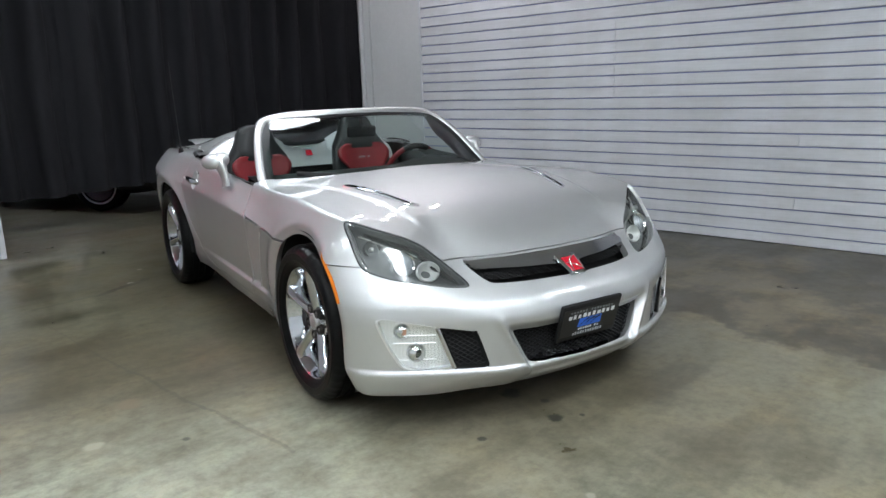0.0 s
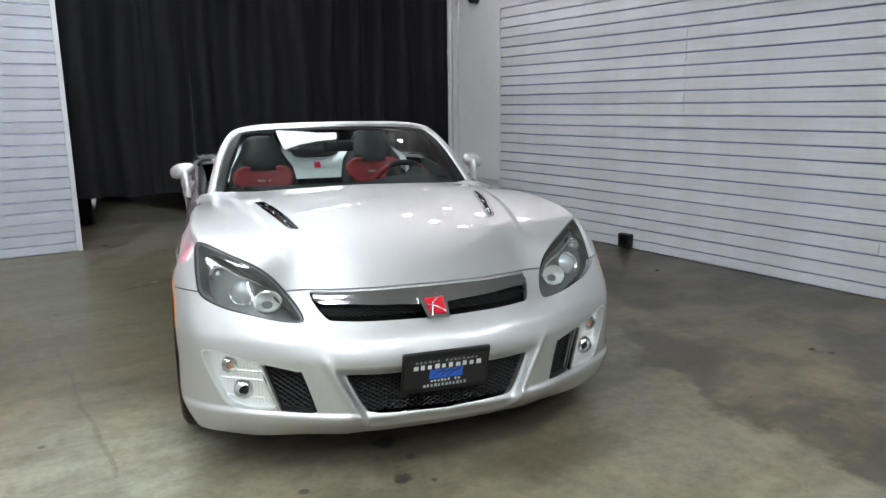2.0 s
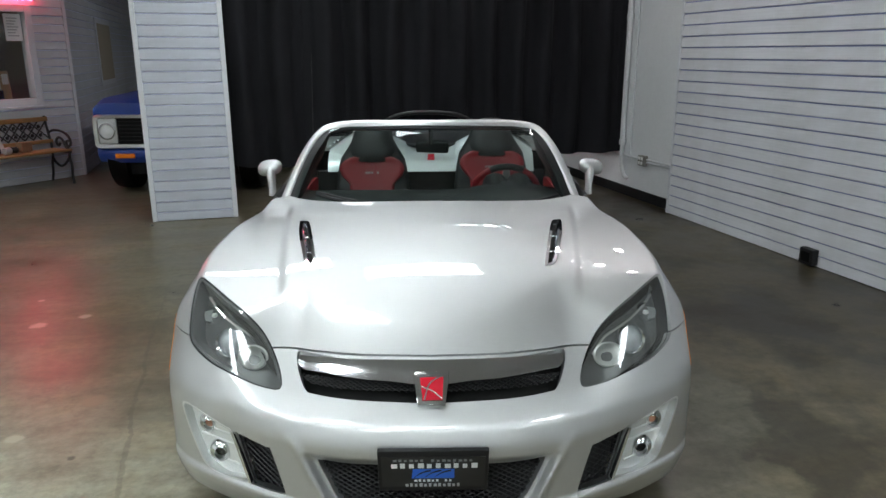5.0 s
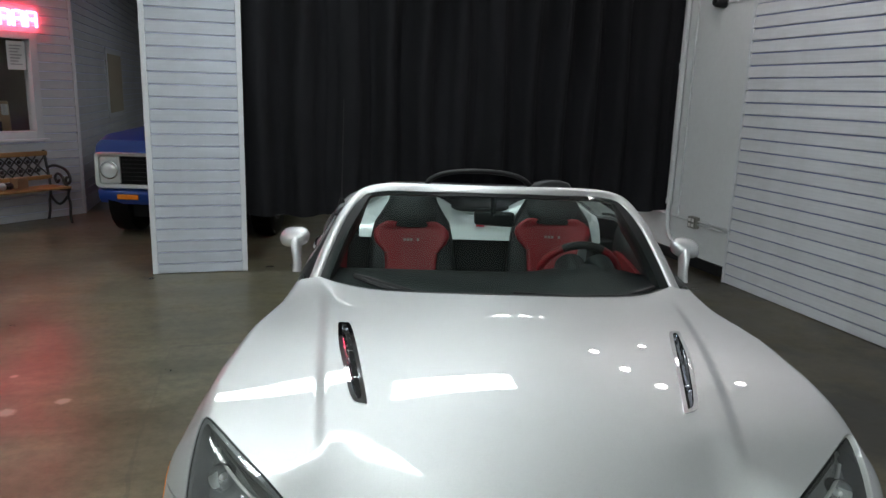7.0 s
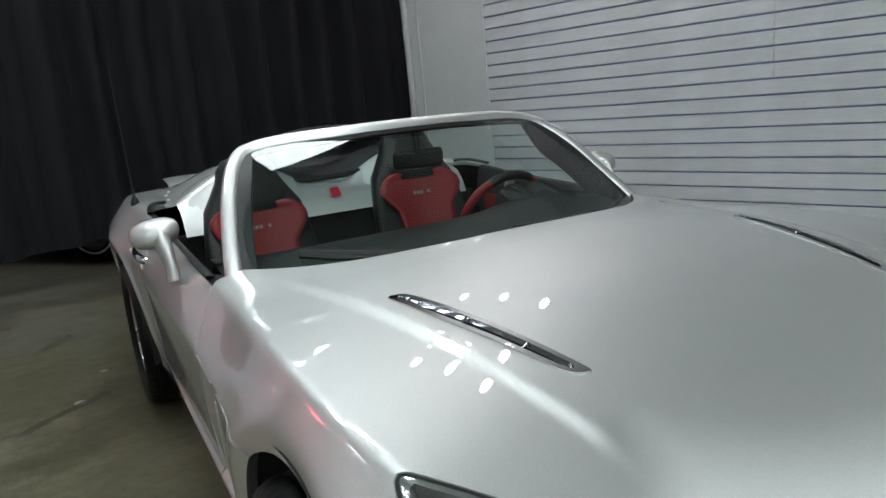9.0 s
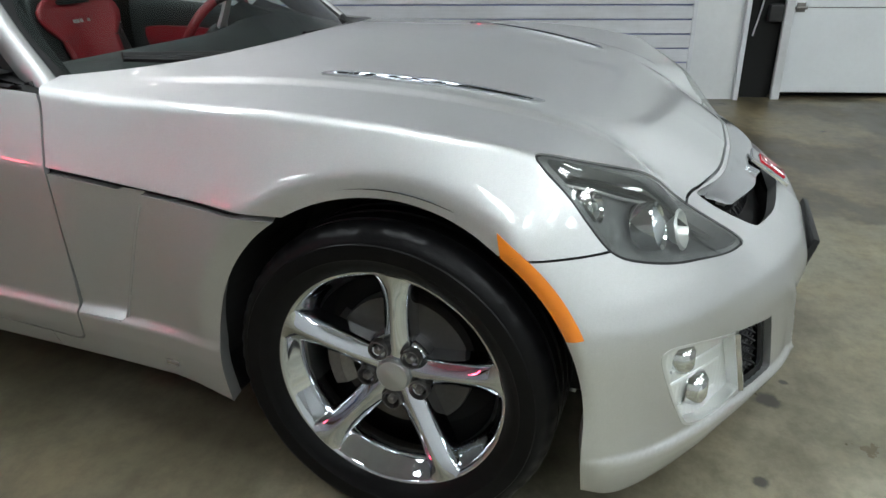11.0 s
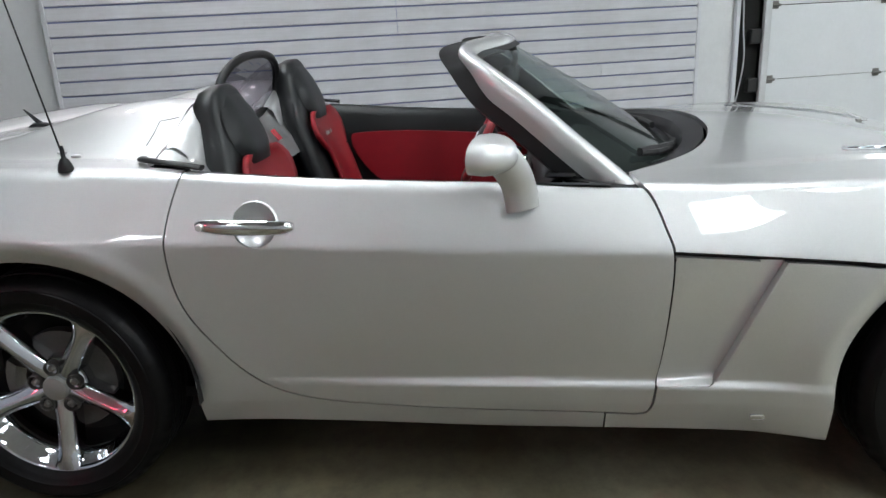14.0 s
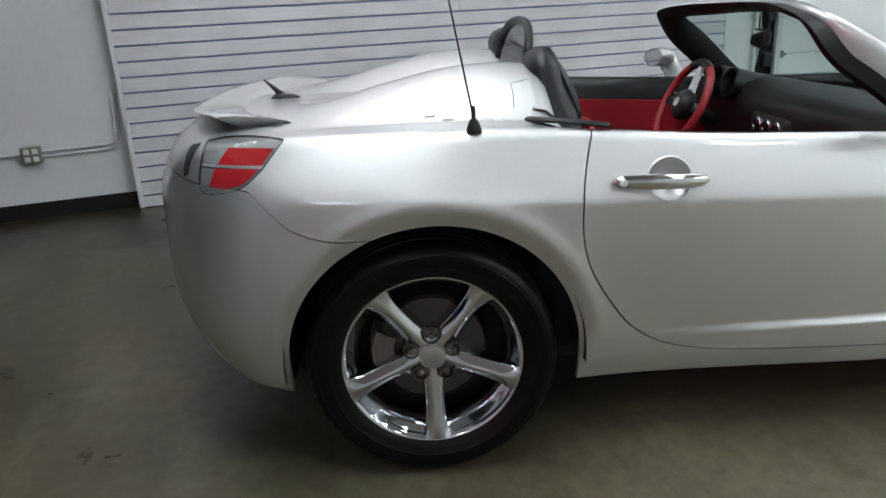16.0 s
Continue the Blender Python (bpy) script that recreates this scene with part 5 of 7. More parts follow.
# steering wheel
steer = new("steering_wheel")
steer.parent = car
m = pose(0.405, 1.265, 0.785, 0, 0, 0) @ pose(0, 0, 0, -64, 0, 0)
R = 0.182
circle = [Vector((R * math.cos(a), R * math.sin(a), 0)) for a in np.linspace(0, 2 * math.pi, 49)[:-1]]
bm = bmesh.new()
tube(bm, [m @ p for p in circle], 0.0165, 12, True)
part("steering_rim", bm, RED, steer, "red leather steering wheel rim", smooth=60)
bm = bmesh.new()
tube(bm, [m @ Vector((R * math.cos(a), R * math.sin(a), 0)) for a in np.linspace(radians(62), radians(118), 14)], 0.0180, 12)
part("rim_grip", bm, LEATHER, steer, smooth=60)
bm = bmesh.new()
tube(bm, [m @ Vector((R * math.cos(a), R * math.sin(a), 0)) for a in np.linspace(radians(242), radians(298), 14)], 0.0180, 12)
part("rim_grip", bm, LEATHER, steer, smooth=60)
for a in (0, 180, 270):
    bm = bmesh.new()
    mm = m @ pose(0, 0, 0, 0, 0, a)
    rows = [[mm @ Vector(p) for p in ((r, -w, -0.018 + 0.012 * t), (r, -w, -0.004 + 0.010 * t), (r, w, -0.004 + 0.010 * t), (r, w, -0.018 + 0.012 * t))] for t, r, w in ((0, 0.04, 0.030), (0.5, 0.10, 0.020), (1, 0.176, 0.017))]
    loft(bm, rows, False, True)
    part("steering_spoke", bm, SATIN if a == 270 else PIANO, steer, smooth=40)
bm = bmesh.new()
lathe(bm, [(0.0, 0.030), (0.03, 0.028), (0.055, 0.020), (0.066, 0.0), (0.060, -0.03), (0.03, -0.06), (0.03, -0.16)], 36, m)
part("airbag_cover", bm, BLACK, steer, smooth=50)
bm = bmesh.new()
lathe(bm, [(0.0, 0.034), (0.018, 0.033), (0.020, 0.028)], 24, m)
part("wheel_badge", bm, SATIN, steer, smooth=50)
# wind deflector behind the seats
bm = bmesh.new()
soft = lambda v: math.copysign(abs(v) ** 0.78, v)
oval = [(-0.015 + 0.292 * soft(math.cos(a)) * (1 - 0.06 * math.sin(a)), 2.055 - 0.03 * math.sin(a), 1.058 + 0.110 * soft(math.sin(a))) for a in np.linspace(0, 2 * math.pi, 57)[:-1]]
tube(bm, oval, 0.014, 10, True)
deflector = part("wind_deflector", bm, BLACK, car, "black oval wind deflector", smooth=60)
bm = bmesh.new()
bm.faces.new([bm.verts.new(p) for p in oval])
part("net", bm, DARKMESH, deflector)


# ---- rear end ----
for k in (-1, 1):
    lampt = new("tail_lamp")
    lampt.parent = car
    side = one_side(k)
    base = [side, tail_field(0.0)]
    panel("lamp_shell", TAILGREY, lampt, base, "grey lamp shell", lift=-0.004, rim=False)
    panel("red_lens", REDLENS, lampt, [side, tail_field(-0.008), lambda x, y, z, sx: z - 0.882, lambda x, y, z, sx: 0.918 - z, lambda x, y, z, sx: 2.922 - 0.7 * (z - 0.883) - y], lift=-0.001)
    panel("red_lens", REDLENS, lampt, [side, tail_field(-0.008), lambda x, y, z, sx: 0.875 - z, lambda x, y, z, sx: 2.928 + 0.45 * (0.875 - z) - y], lift=-0.001)
    panel("lens_divider", SATIN, lampt, [side, tail_field(-0.004), lambda x, y, z, sx: z - 0.8755, lambda x, y, z, sx: 0.8815 - z], lift=0.0)
    panel("tail_glass", LENS, lampt, base, lift=0.001, rim=False)
    panel("tail_gasket", BLACK, lampt, [side, tail_field(0.002), lambda x, y, z, sx: 0.0006 - tail_field(0.0)(x, y, z, sx)], lift=0.0, thick=0.02)
    panel("tail_trim", BLACK, car, [side, lambda x, y, z, sx: np.where(y > 2.9, 1.0, -1.0), lambda x, y, z, sx: outline_distance(x, z, TAIL_STRIP)], "black trim strip behind the tail lamp", lift=0.002)

bm = bmesh.new()
rows = []
for u in np.linspace(-1, 1, 41):
    s = 0.588 * u
    a = abs(u)
    yb = 2.960 - 0.225 * a ** 2.2
    chord = 0.150 + 0.065 * a
    end = 1 - 0.15 * max(0, (a - 0.9) / 0.1) ** 2
    tuck = a ** 7
    zb = 0.952
    prof = ((0.0, -0.012), (0.025, 0.010), (0.06, 0.022), (0.11, 0.032), (0.16, 0.038), (0.195, 0.038), (0.20, 0.033), (0.19, 0.018), (0.14, 0.002), (0.09, -0.012), (0.05, -0.022))
    rows.append([(s * (1 - 0.105 * tuck * (i > 6)), yb + chord * (p - 0.03 * tuck * (i in (7, 8))) / 0.20, zb - 0.006 + q * (end * (0.55 + 0.35 * a * a) if q > 0 else 1) - 0.026 * tuck * (i > 6)) for i, (p, q) in enumerate(prof)])
vs = loft(bm, rows, False, True)
bm.faces.new(vs[0])
bm.faces.new(vs[-1])
part("spoiler", bm, PAINT, car, "silver rear spoiler", smooth=45)

bm = bmesh.new()
rows = [[(0.022 * w, y, 0.952 + h) for w, h in ((-1, 0), (-0.8, 0.010 * f), (0, 0.016 * f), (0.8, 0.010 * f), (1, 0))] for y, f in ((2.80, 0.1), (2.82, 0.7), (2.85, 1.0), (2.89, 0.9), (2.90, 0.2))]
loft(bm, rows)
rows = []
for t in np.linspace(0, 1, 7):
    y, z, c = 2.862 + 0.055 * t, 0.962 + 0.054 * t, 0.016 * (1 - 0.75 * t)
    rows.append([(-0.005 * (1 - 0.5 * t), y, z), (0, y - c, z), (0.005 * (1 - 0.5 * t), y, z), (0, y + c, z)])
vs = loft(bm, rows, False, True)
bm.faces.new(vs[-1])
part("roof_antenna", bm, BLACK, car, "black fin antenna on the deck", smooth=40)
bm = bmesh.new()
za = top_at(0.797, 2.277)
lathe(bm, [(0.019, -0.004), (0.019, 0.004), (0.016, 0.016), (0.010, 0.028), (0.0055, 0.032), (0.0055, 0.050), (0.004, 0.062), (0.0, 0.063)], 20, pose(-0.797, 2.277, za, 0, 0, 0))
mast = part("mast_antenna", bm, BLACK, car, smooth=50)
bm = bmesh.new()
tube(bm, [(-0.797, 2.277, za + 0.03), (-0.797, 2.345, za + 0.42), (-0.797, 2.375, za + 0.60)], [0.0025, 0.0020, 0.0015], 8)
part("mast_rod", bm, BLACK, mast, smooth=60)
for y, s in ((2.379, 0.642), (2.33, 0.66), (2.20, 0.672)):
    bm = bmesh.new()
    bmesh.ops.create_uvsphere(bm, u_segments=12, v_segments=6, radius=1.0)
    bmesh.ops.transform(bm, matrix=pose(-s, y, top_at(s, y)) @ Matrix.Diagonal((0.008, 0.016, 0.005, 1)), verts=bm.verts)
    part("deck_latch", bm, SATIN, car, smooth=60)
bm = bmesh.new()
box(bm, -0.003, -0.018, -0.007, 0.003, 0.018, 0.007, pose(-side_at(0.554, 0.25) - 0.001, 0.554, 0.25), 0.002)
part("side_badge", bm, CHROME, car, smooth=30)

# ---- room materials ----
FLOOR = material("stained_concrete", (0.12, 0.11, 0.09), 0.25)


def floor_look(m):
    vec = m.node_tree.nodes.new("ShaderNodeNewGeometry").outputs["Position"]
    place = m.node_tree.nodes.new("ShaderNodeSeparateXYZ")
    link(m, vec, place.inputs[0])

    def maths(operation, *values):
        n = m.node_tree.nodes.new("ShaderNodeMath")
        n.operation = operation
        for sock, v in zip(n.inputs, values):
            if hasattr(v, "is_linked"):
                link(m, v, sock)
            else:
                sock.default_value = v
        return n.outputs[0]

    def ranged(value, lo, hi, first=0.0, last=1.0):
        n = node(m, "ShaderNodeMapRange")
        n.interpolation_type = "SMOOTHSTEP"
        for i, v in ((1, lo), (2, hi), (3, first), (4, last)):
            n.inputs[i].default_value = v
        link(m, value, n.inputs[0])
        return n.outputs[0]

    n0, base = noise_ramp(m, vec, 0.55, [(0.30, (0.160, 0.159, 0.131)), (0.48, (0.208, 0.206, 0.170)), (0.62, (0.19, 0.176, 0.138)), (0.75, (0.24, 0.235, 0.198))], 4, 0.5)
    n1, cloud = noise_ramp(m, vec, 2.1, [(0.34, (0.48, 0.45, 0.39)), (0.50, (0.98, 0.98, 0.97)), (0.66, (1.30, 1.23, 1.10))], 10, 0.66)
    n2, fine = noise_ramp(m, vec, 16, [(0.34, (0.60, 0.59, 0.57)), (0.58, (1.10, 1.10, 1.10))], 9, 0.70)
    n5, sweep = noise_ramp(m, coords(m, (0.9, 3.2, 1.0)), 1.0, [(0.40, (0.62, 0.60, 0.55)), (0.56, (1.08, 1.08, 1.07))], 8, 0.64)
    col = mixed(m, 0.9, base.outputs["Color"], cloud.outputs["Color"], "MULTIPLY")
    col = mixed(m, 0.8, col, fine.outputs["Color"], "MULTIPLY")
    col = mixed(m, 0.75, col, sweep.outputs["Color"], "MULTIPLY")
    # brown remains of an old sealer
    n4, worn = noise_ramp(m, vec, 0.8, [(0.38, (0, 0, 0)), (0.68, (0.4, 0.4, 0.4))], 6, 0.55)
    col = mixed(m, worn.outputs["Color"], col, (0.135, 0.112, 0.080))
    # light put into colour: brighter towards the front, dimmer and browner behind the car
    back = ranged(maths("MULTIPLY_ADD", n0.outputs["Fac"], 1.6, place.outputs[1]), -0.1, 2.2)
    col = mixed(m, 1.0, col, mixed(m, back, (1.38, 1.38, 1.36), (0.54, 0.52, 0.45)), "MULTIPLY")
    # likewise brighter on the side away from the siding
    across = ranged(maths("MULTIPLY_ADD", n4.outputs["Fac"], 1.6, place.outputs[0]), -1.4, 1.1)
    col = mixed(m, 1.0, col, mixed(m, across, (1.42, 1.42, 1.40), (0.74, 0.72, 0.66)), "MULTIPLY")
    # towards the siding wall a worn brown coat begins at a ragged edge, with tan patches inside
    n3, rag = noise_ramp(m, vec, 1.1, [(0.44, (0, 0, 0)), (0.54, (1, 1, 1))], 10, 0.64)
    n6, drift = noise_ramp(m, vec, 0.7, [(0.3, (0, 0, 0)), (0.7, (1, 1, 1))], 8, 0.6)
    coat = ranged(maths("MULTIPLY_ADD", n6.outputs["Fac"], 1.9, place.outputs[0]), 2.26, 2.36)
    coated = mixed(m, rag.outputs["Color"], mixed(m, 1.0, col, (1.08, 0.98, 0.86), "MULTIPLY"), mixed(m, 1.0, col, (0.42, 0.39, 0.37), "MULTIPLY"))
    col = mixed(m, coat, col, coated)

    def mark(col, distance, r, tone, strength=0.85):
        """A blot with a ragged rim where the distance falls below r."""
        d = maths("ADD", distance, maths("MULTIPLY_ADD", n2.outputs["Fac"], r * 1.6, -0.8 * r))
        return mixed(m, ranged(d, r * 0.55, r * 1.15, strength, 0.0), col, tone)

    # drips near the nose of the car, pale scuffs and scraps
    oil, pale = (0.03, 0.028, 0.024), (0.36, 0.33, 0.27)
    for x, y, r, tone in ((-0.156, -0.777, 0.036, oil), (-0.497, -0.750, 0.020, oil), (-0.155, -0.485, 0.052, (0.022, 0.020, 0.018)), (-0.087, -0.633, 0.024, oil), (-0.052, -0.822, 0.014, oil),
                          (-1.73, 0.072, 0.042, (0.40, 0.37, 0.29)), (-2.3, 1.35, 0.05, pale), (-2.1, 1.5, 0.04, pale), (2.45, 3.78, 0.10, oil), (-0.438, -1.263, 0.020, pale), (-1.163, 2.63, 0.03, (0.45, 0.45, 0.43)),
                          (-1.034, 3.041, 0.022, pale), (-2.513, 1.789, 0.025, pale), (-1.42, -0.08, 0.020, (0.06, 0.055, 0.045)), (-1.549, 0.405, 0.06, (0.22, 0.17, 0.115))):
        d = m.node_tree.nodes.new("ShaderNodeVectorMath")
        d.operation = "DISTANCE"
        d.inputs[1].default_value = (x, y, 0)
        link(m, vec, d.inputs[0])
        col = mark(col, d.outputs["Value"], r, tone)

    def from_line(ax, ay, bx, by, wobble):
        """Distance from a stretch of line, bent by noise."""
        length = math.hypot(bx - ax, by - ay)
        ux, uy = (bx - ax) / length, (by - ay) / length
        px, py = maths("SUBTRACT", place.outputs[0], ax), maths("SUBTRACT", place.outputs[1], ay)
        along = maths("ADD", maths("MULTIPLY", px, ux), maths("MULTIPLY", py, uy))
        off = maths("SUBTRACT", maths("MULTIPLY", px, uy), maths("MULTIPLY", py, ux))
        off = maths("ABSOLUTE", maths("ADD", off, maths("MULTIPLY_ADD", n1.outputs["Fac"], wobble, -0.5 * wobble)))
        past = maths("MAXIMUM", maths("MAXIMUM", maths("MULTIPLY", along, -1.0), maths("SUBTRACT", along, length)), 0.0)
        return maths("ADD", off, past)

    # an old crack beside the car, and a long dark stain behind its rear wheel
    for line, r, tone, strength, wobble in (((-1.563, 1.108, -1.116, -0.421), 0.011, (0.05, 0.046, 0.038), 0.34, 0.10), ((-1.841, 2.285, -1.563, 1.108), 0.008, (0.06, 0.055, 0.045), 0.28, 0.12),
                                            ((-1.394, 2.424, -1.047, 2.681), 0.035, (0.035, 0.031, 0.022), 0.8, 0.10), ((-1.81, 2.30, -1.36, 2.45), 0.022, (0.06, 0.055, 0.04), 0.5, 0.2)):
        col = mark(col, from_line(*line, wobble), r, tone, strength)
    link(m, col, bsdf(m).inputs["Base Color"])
    link(m, ranged(n1.outputs["Fac"], 0.3, 0.7, 0.27, 0.42), bsdf(m).inputs["Roughness"])
    bsdf(m).inputs["Specular IOR Level"].default_value = 0.5
    bump(m, n2.outputs["Fac"], 0.05, 0.002)


floor_look(FLOOR)


def vinyl(name, colour):
    m = material(name, colour, 0.45)
    vec = coords(m, (0.6, 12, 12))
    n1, streak = noise_ramp(m, vec, 6, [(0.3, (0.90, 0.90, 0.90)), (0.7, (1, 1, 1))], 6, 0.6)
    n2, dirt = noise_ramp(m, coords(m, (1, 1, 1)), 1.6, [(0.30, (0.86, 0.85, 0.82)), (0.55, (1, 1, 1))], 6, 0.65)
    info = m.node_tree.nodes.new("ShaderNodeObjectInfo")
    mr = node(m, "ShaderNodeMapRange")
    mr.inputs[3].default_value, mr.inputs[4].default_value = 0.94, 1.03
    link(m, info.outputs["Random"], mr.inputs[0])
    col = mixed(m, 1.0, streak.outputs["Color"], dirt.outputs["Color"], "MULTIPLY")
    col = mixed(m, 1.0, col, colour, "MULTIPLY")
    vm = m.node_tree.nodes.new("ShaderNodeVectorMath")
    vm.operation = "SCALE"
    link(m, col, vm.inputs[0])
    link(m, mr.outputs[0], vm.inputs["Scale"])
    link(m, vm.outputs[0], bsdf(m).inputs["Base Color"])
    bump(m, n1.outputs["Fac"], 0.05, 0.001)
    return m


SIDING = vinyl("white_siding", (0.62, 0.625, 0.66))
TRIM = grainy(material("white_trim"), (0.64, 0.65, 0.68), 0.05, 60, 0.45, 0.08, 0.08)
WALLP = grainy(material("white_wall_paint"), (0.68, 0.69, 0.70), 0.05, 24, 0.55, 0.1, 0.25, 0.002, 1.2)
# behind the long wall's boards: shade under the laps, put into a blue-grey colour
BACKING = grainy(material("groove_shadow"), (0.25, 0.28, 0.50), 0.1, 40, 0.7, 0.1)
CLOTH = grainy(material("curtain_cloth"), (0.0100, 0.0100, 0.0122), 0.25, 240, 0.9, 0.06, 0.3, 0.001, 1.5)
CLOTH.node_tree.nodes["Principled BSDF"].inputs["Specular IOR Level"].default_value = 0.25
TILE = grainy(material("ceiling_tile"), (0.52, 0.52, 0.52), 0.06, 90, 0.9, 0.05, 0.3, 0.002)
METALW = grainy(material("white_conduit"), (0.58, 0.59, 0.60), 0.08, 50, 0.4, 0.1, 0.1)
WOOD = grainy(material("bench_wood"), (0.33, 0.17, 0.06), 0.25, 60, 0.5, 0.1, 0.2)
IRON = grainy(material("cast_iron"), (0.015, 0.015, 0.016), 0.2, 80, 0.5, 0.1, 0.3)
TRUCKBLUE = material("blue_truck_paint", (0.004, 0.042, 0.26), 0.35, 0.0, Coat_Weight=0.5, Coat_Roughness=0.04)
PAPER = grainy(material("paper"), (0.75, 0.74, 0.72), 0.05, 30, 0.8, 0.05)


def glow(name, colour, strength):
    m = bpy.data.materials.new(name)
    m.use_nodes = True
    b = bsdf(m)
    b.inputs["Base Color"].default_value = (0.8, 0.8, 0.8, 1)
    b.inputs["Emission Color"].default_value = (*colour, 1)
    b.inputs["Emission Strength"].default_value = strength
    return m


TUBE = glow("lit_diffuser", (0.93, 1.0, 1.04), LAMP_STRENGTH)
BULB = glow("lit_bulb", (1.0, 0.93, 0.96), BULB_STRENGTH)
NEON = glow("red_neon", (1.0, 0.05, 0.10), 36.0)


# ---- shell of the room ----
def setting(name, bm, mat, label, category, m=ROOM, smooth=None):
    ob = part(name, bm, mat, None, "", smooth)
    ob.matrix_world = m
    return tagged(ob, label, category, "", "structure")


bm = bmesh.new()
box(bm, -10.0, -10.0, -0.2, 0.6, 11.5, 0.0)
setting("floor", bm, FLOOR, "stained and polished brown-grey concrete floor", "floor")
bm = bmesh.new()
box(bm, -10.0, -10.0, CEILING, 0.6, 11.5, CEILING + 0.2)
for i in range(18):
    u = 0.3 - 0.61 * i
    box(bm, u - 0.012, -10.0, CEILING - 0.008, u + 0.012, 11.4, CEILING + 0.002)
for i in range(18):
    v = 11.0 - 1.22 * i
    box(bm, -10.0, v - 0.012, CEILING - 0.006, 0.5, v + 0.012, CEILING + 0.002)
setting("ceiling", bm, TILE, "grey suspended tile ceiling", "ceiling")
bm = bmesh.new()
box(bm, 0.10, -5.13, 0.0, 0.4, 11.4, CEILING)
setting("wall_east", bm, WALLP, "white painted masonry wall", "wall")
bm = bmesh.new()
box(bm, 0.28, -9.9, 0.0, 0.55, -5.13, CEILING)
setting("wall_east_recess", bm, DARK, "dark wall behind the garage door", "wall")
# unseen closing wall; its grey is set by what the bumper reflects
bm = bmesh.new()
box(bm, -10.0, -10.2, 0.0, 0.6, -9.9, CEILING)
setting("wall_south", bm, grainy(material("unseen_wall_grey"), (0.42, 0.43, 0.44), 0.05, 24, 0.55, 0.1, 0.25, 0.002, 1.2), "plain grey wall, unseen, added to close the hall", "wall")
# unseen closing wall; place and tone are set for the light on the flank
bm = bmesh.new()
box(bm, -9.0, -9.9, 0.0, -8.6, 11.2, CEILING)
setting("wall_west", bm, grainy(material("bounce_wall_white"), (0.60, 0.61, 0.62), 0.05, 24, 0.55, 0.1, 0.25, 0.002, 1.2), "plain white painted wall", "wall")
bm = bmesh.new()
box(bm, -10.0, 11.2, 0.0, 0.5, 11.5, CEILING)
setting("wall_north", bm, WALLP, "plain white painted wall", "wall")
bm = bmesh.new()
box(bm, 0.080, 0.085, 0.0, 0.098, 11.0, 0.105, None, 0.004)
setting("baseboard", bm, BLACK, "black rubber baseboard", "baseboard")

# ---- lap siding ----
COURSE = 0.0994
FIRST = 0.017
BOARDS = {}


def board_mesh(length, mat):
    key = (round(length, 3), mat.name)
    if key not in BOARDS:
        prof = [(0.0, 0.0065), (-0.0125, 0.0065), (-0.0145, 0.009), (-0.0145, 0.015), (-0.0075, COURSE - 0.008), (-0.0065, COURSE - 0.0045), (0.0, COURSE - 0.0045)]
        verts = [(x, d, z) for x in (0.0, length) for d, z in prof]
        n = len(prof)
        faces = [(i, i + n, (i + 1) % n + n, (i + 1) % n) for i in range(n)] + [tuple(range(n)), tuple(range(2 * n - 1, n - 1, -1))]
        me = bpy.data.meshes.new("board")
        me.from_pydata(verts, [], faces)
        me.materials.append(mat)
        BOARDS[key] = me
    return BOARDS[key]


def lay_boards(parent, runs, mat=None):
    """Boards in courses; runs gives the stretches of each course by its height."""
    i = 0
    while (i + 1) * COURSE - FIRST < CEILING:
        z = max(0.0, i * COURSE - FIRST)
        for x0, x1 in runs(z):
            ob = new("board", board_mesh(x1 - x0, mat or SIDING))
            ob.parent = parent
            ob.location = (x0, -0.002, z)
            if i == 0:
                # the lowest course is cut down to the floor
                ob.scale.z = 1 - FIRST / COURSE
        i += 1


# the long wall: stepped at its upper corner, with a butt joint part way along
EAST = ROOM @ pose(0.012, 0, 0, 0, 0, -90)
bm = bmesh.new()
box(bm, -0.06, 0.0, 0.0, 4.74, 0.086, 2.37)
box(bm, 0.24, 0.0, 2.37, 4.74, 0.086, 2.66)
box(bm, 0.54, 0.0, 2.66, 4.74, 0.086, 2.95)
box(bm, 0.84, 0.0, 2.95, 4.74, 0.086, CEILING - 0.002)
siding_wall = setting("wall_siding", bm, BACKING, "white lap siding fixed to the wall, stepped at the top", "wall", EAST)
for x0, z0, x1, z1 in ((-0.085, 0.0, -0.055, 2.385), (0.215, 2.37, 0.245, 2.67), (0.515, 2.66, 0.545, 2.96), (0.815, 2.95, 0.845, CEILING - 0.004), (4.735, 0.0, 4.765, CEILING - 0.004), (-0.085, 2.37, 0.215, 2.395), (0.215, 2.655, 0.515, 2.68), (0.515, 2.945, 0.815, 2.97)):
    bm = bmesh.new()
    box(bm, x0, -0.018, z0, x1, 0.084, z1, None, 0.003)
    part("edge_trim", bm, TRIM, siding_wall)


def east_runs(z):
    start = -0.055 if z < 2.27 else 0.245 if z < 2.58 else 0.545 if z < 2.88 else 0.845
    if 1.08 < z < 1.86:
        return [(start, 2.333), (2.337, 4.735)]
    return [(start, 3.93), (3.933, 4.735)] if int(z * 10) % 5 == 2 else [(start, 4.735)]


lay_boards(siding_wall, east_runs)

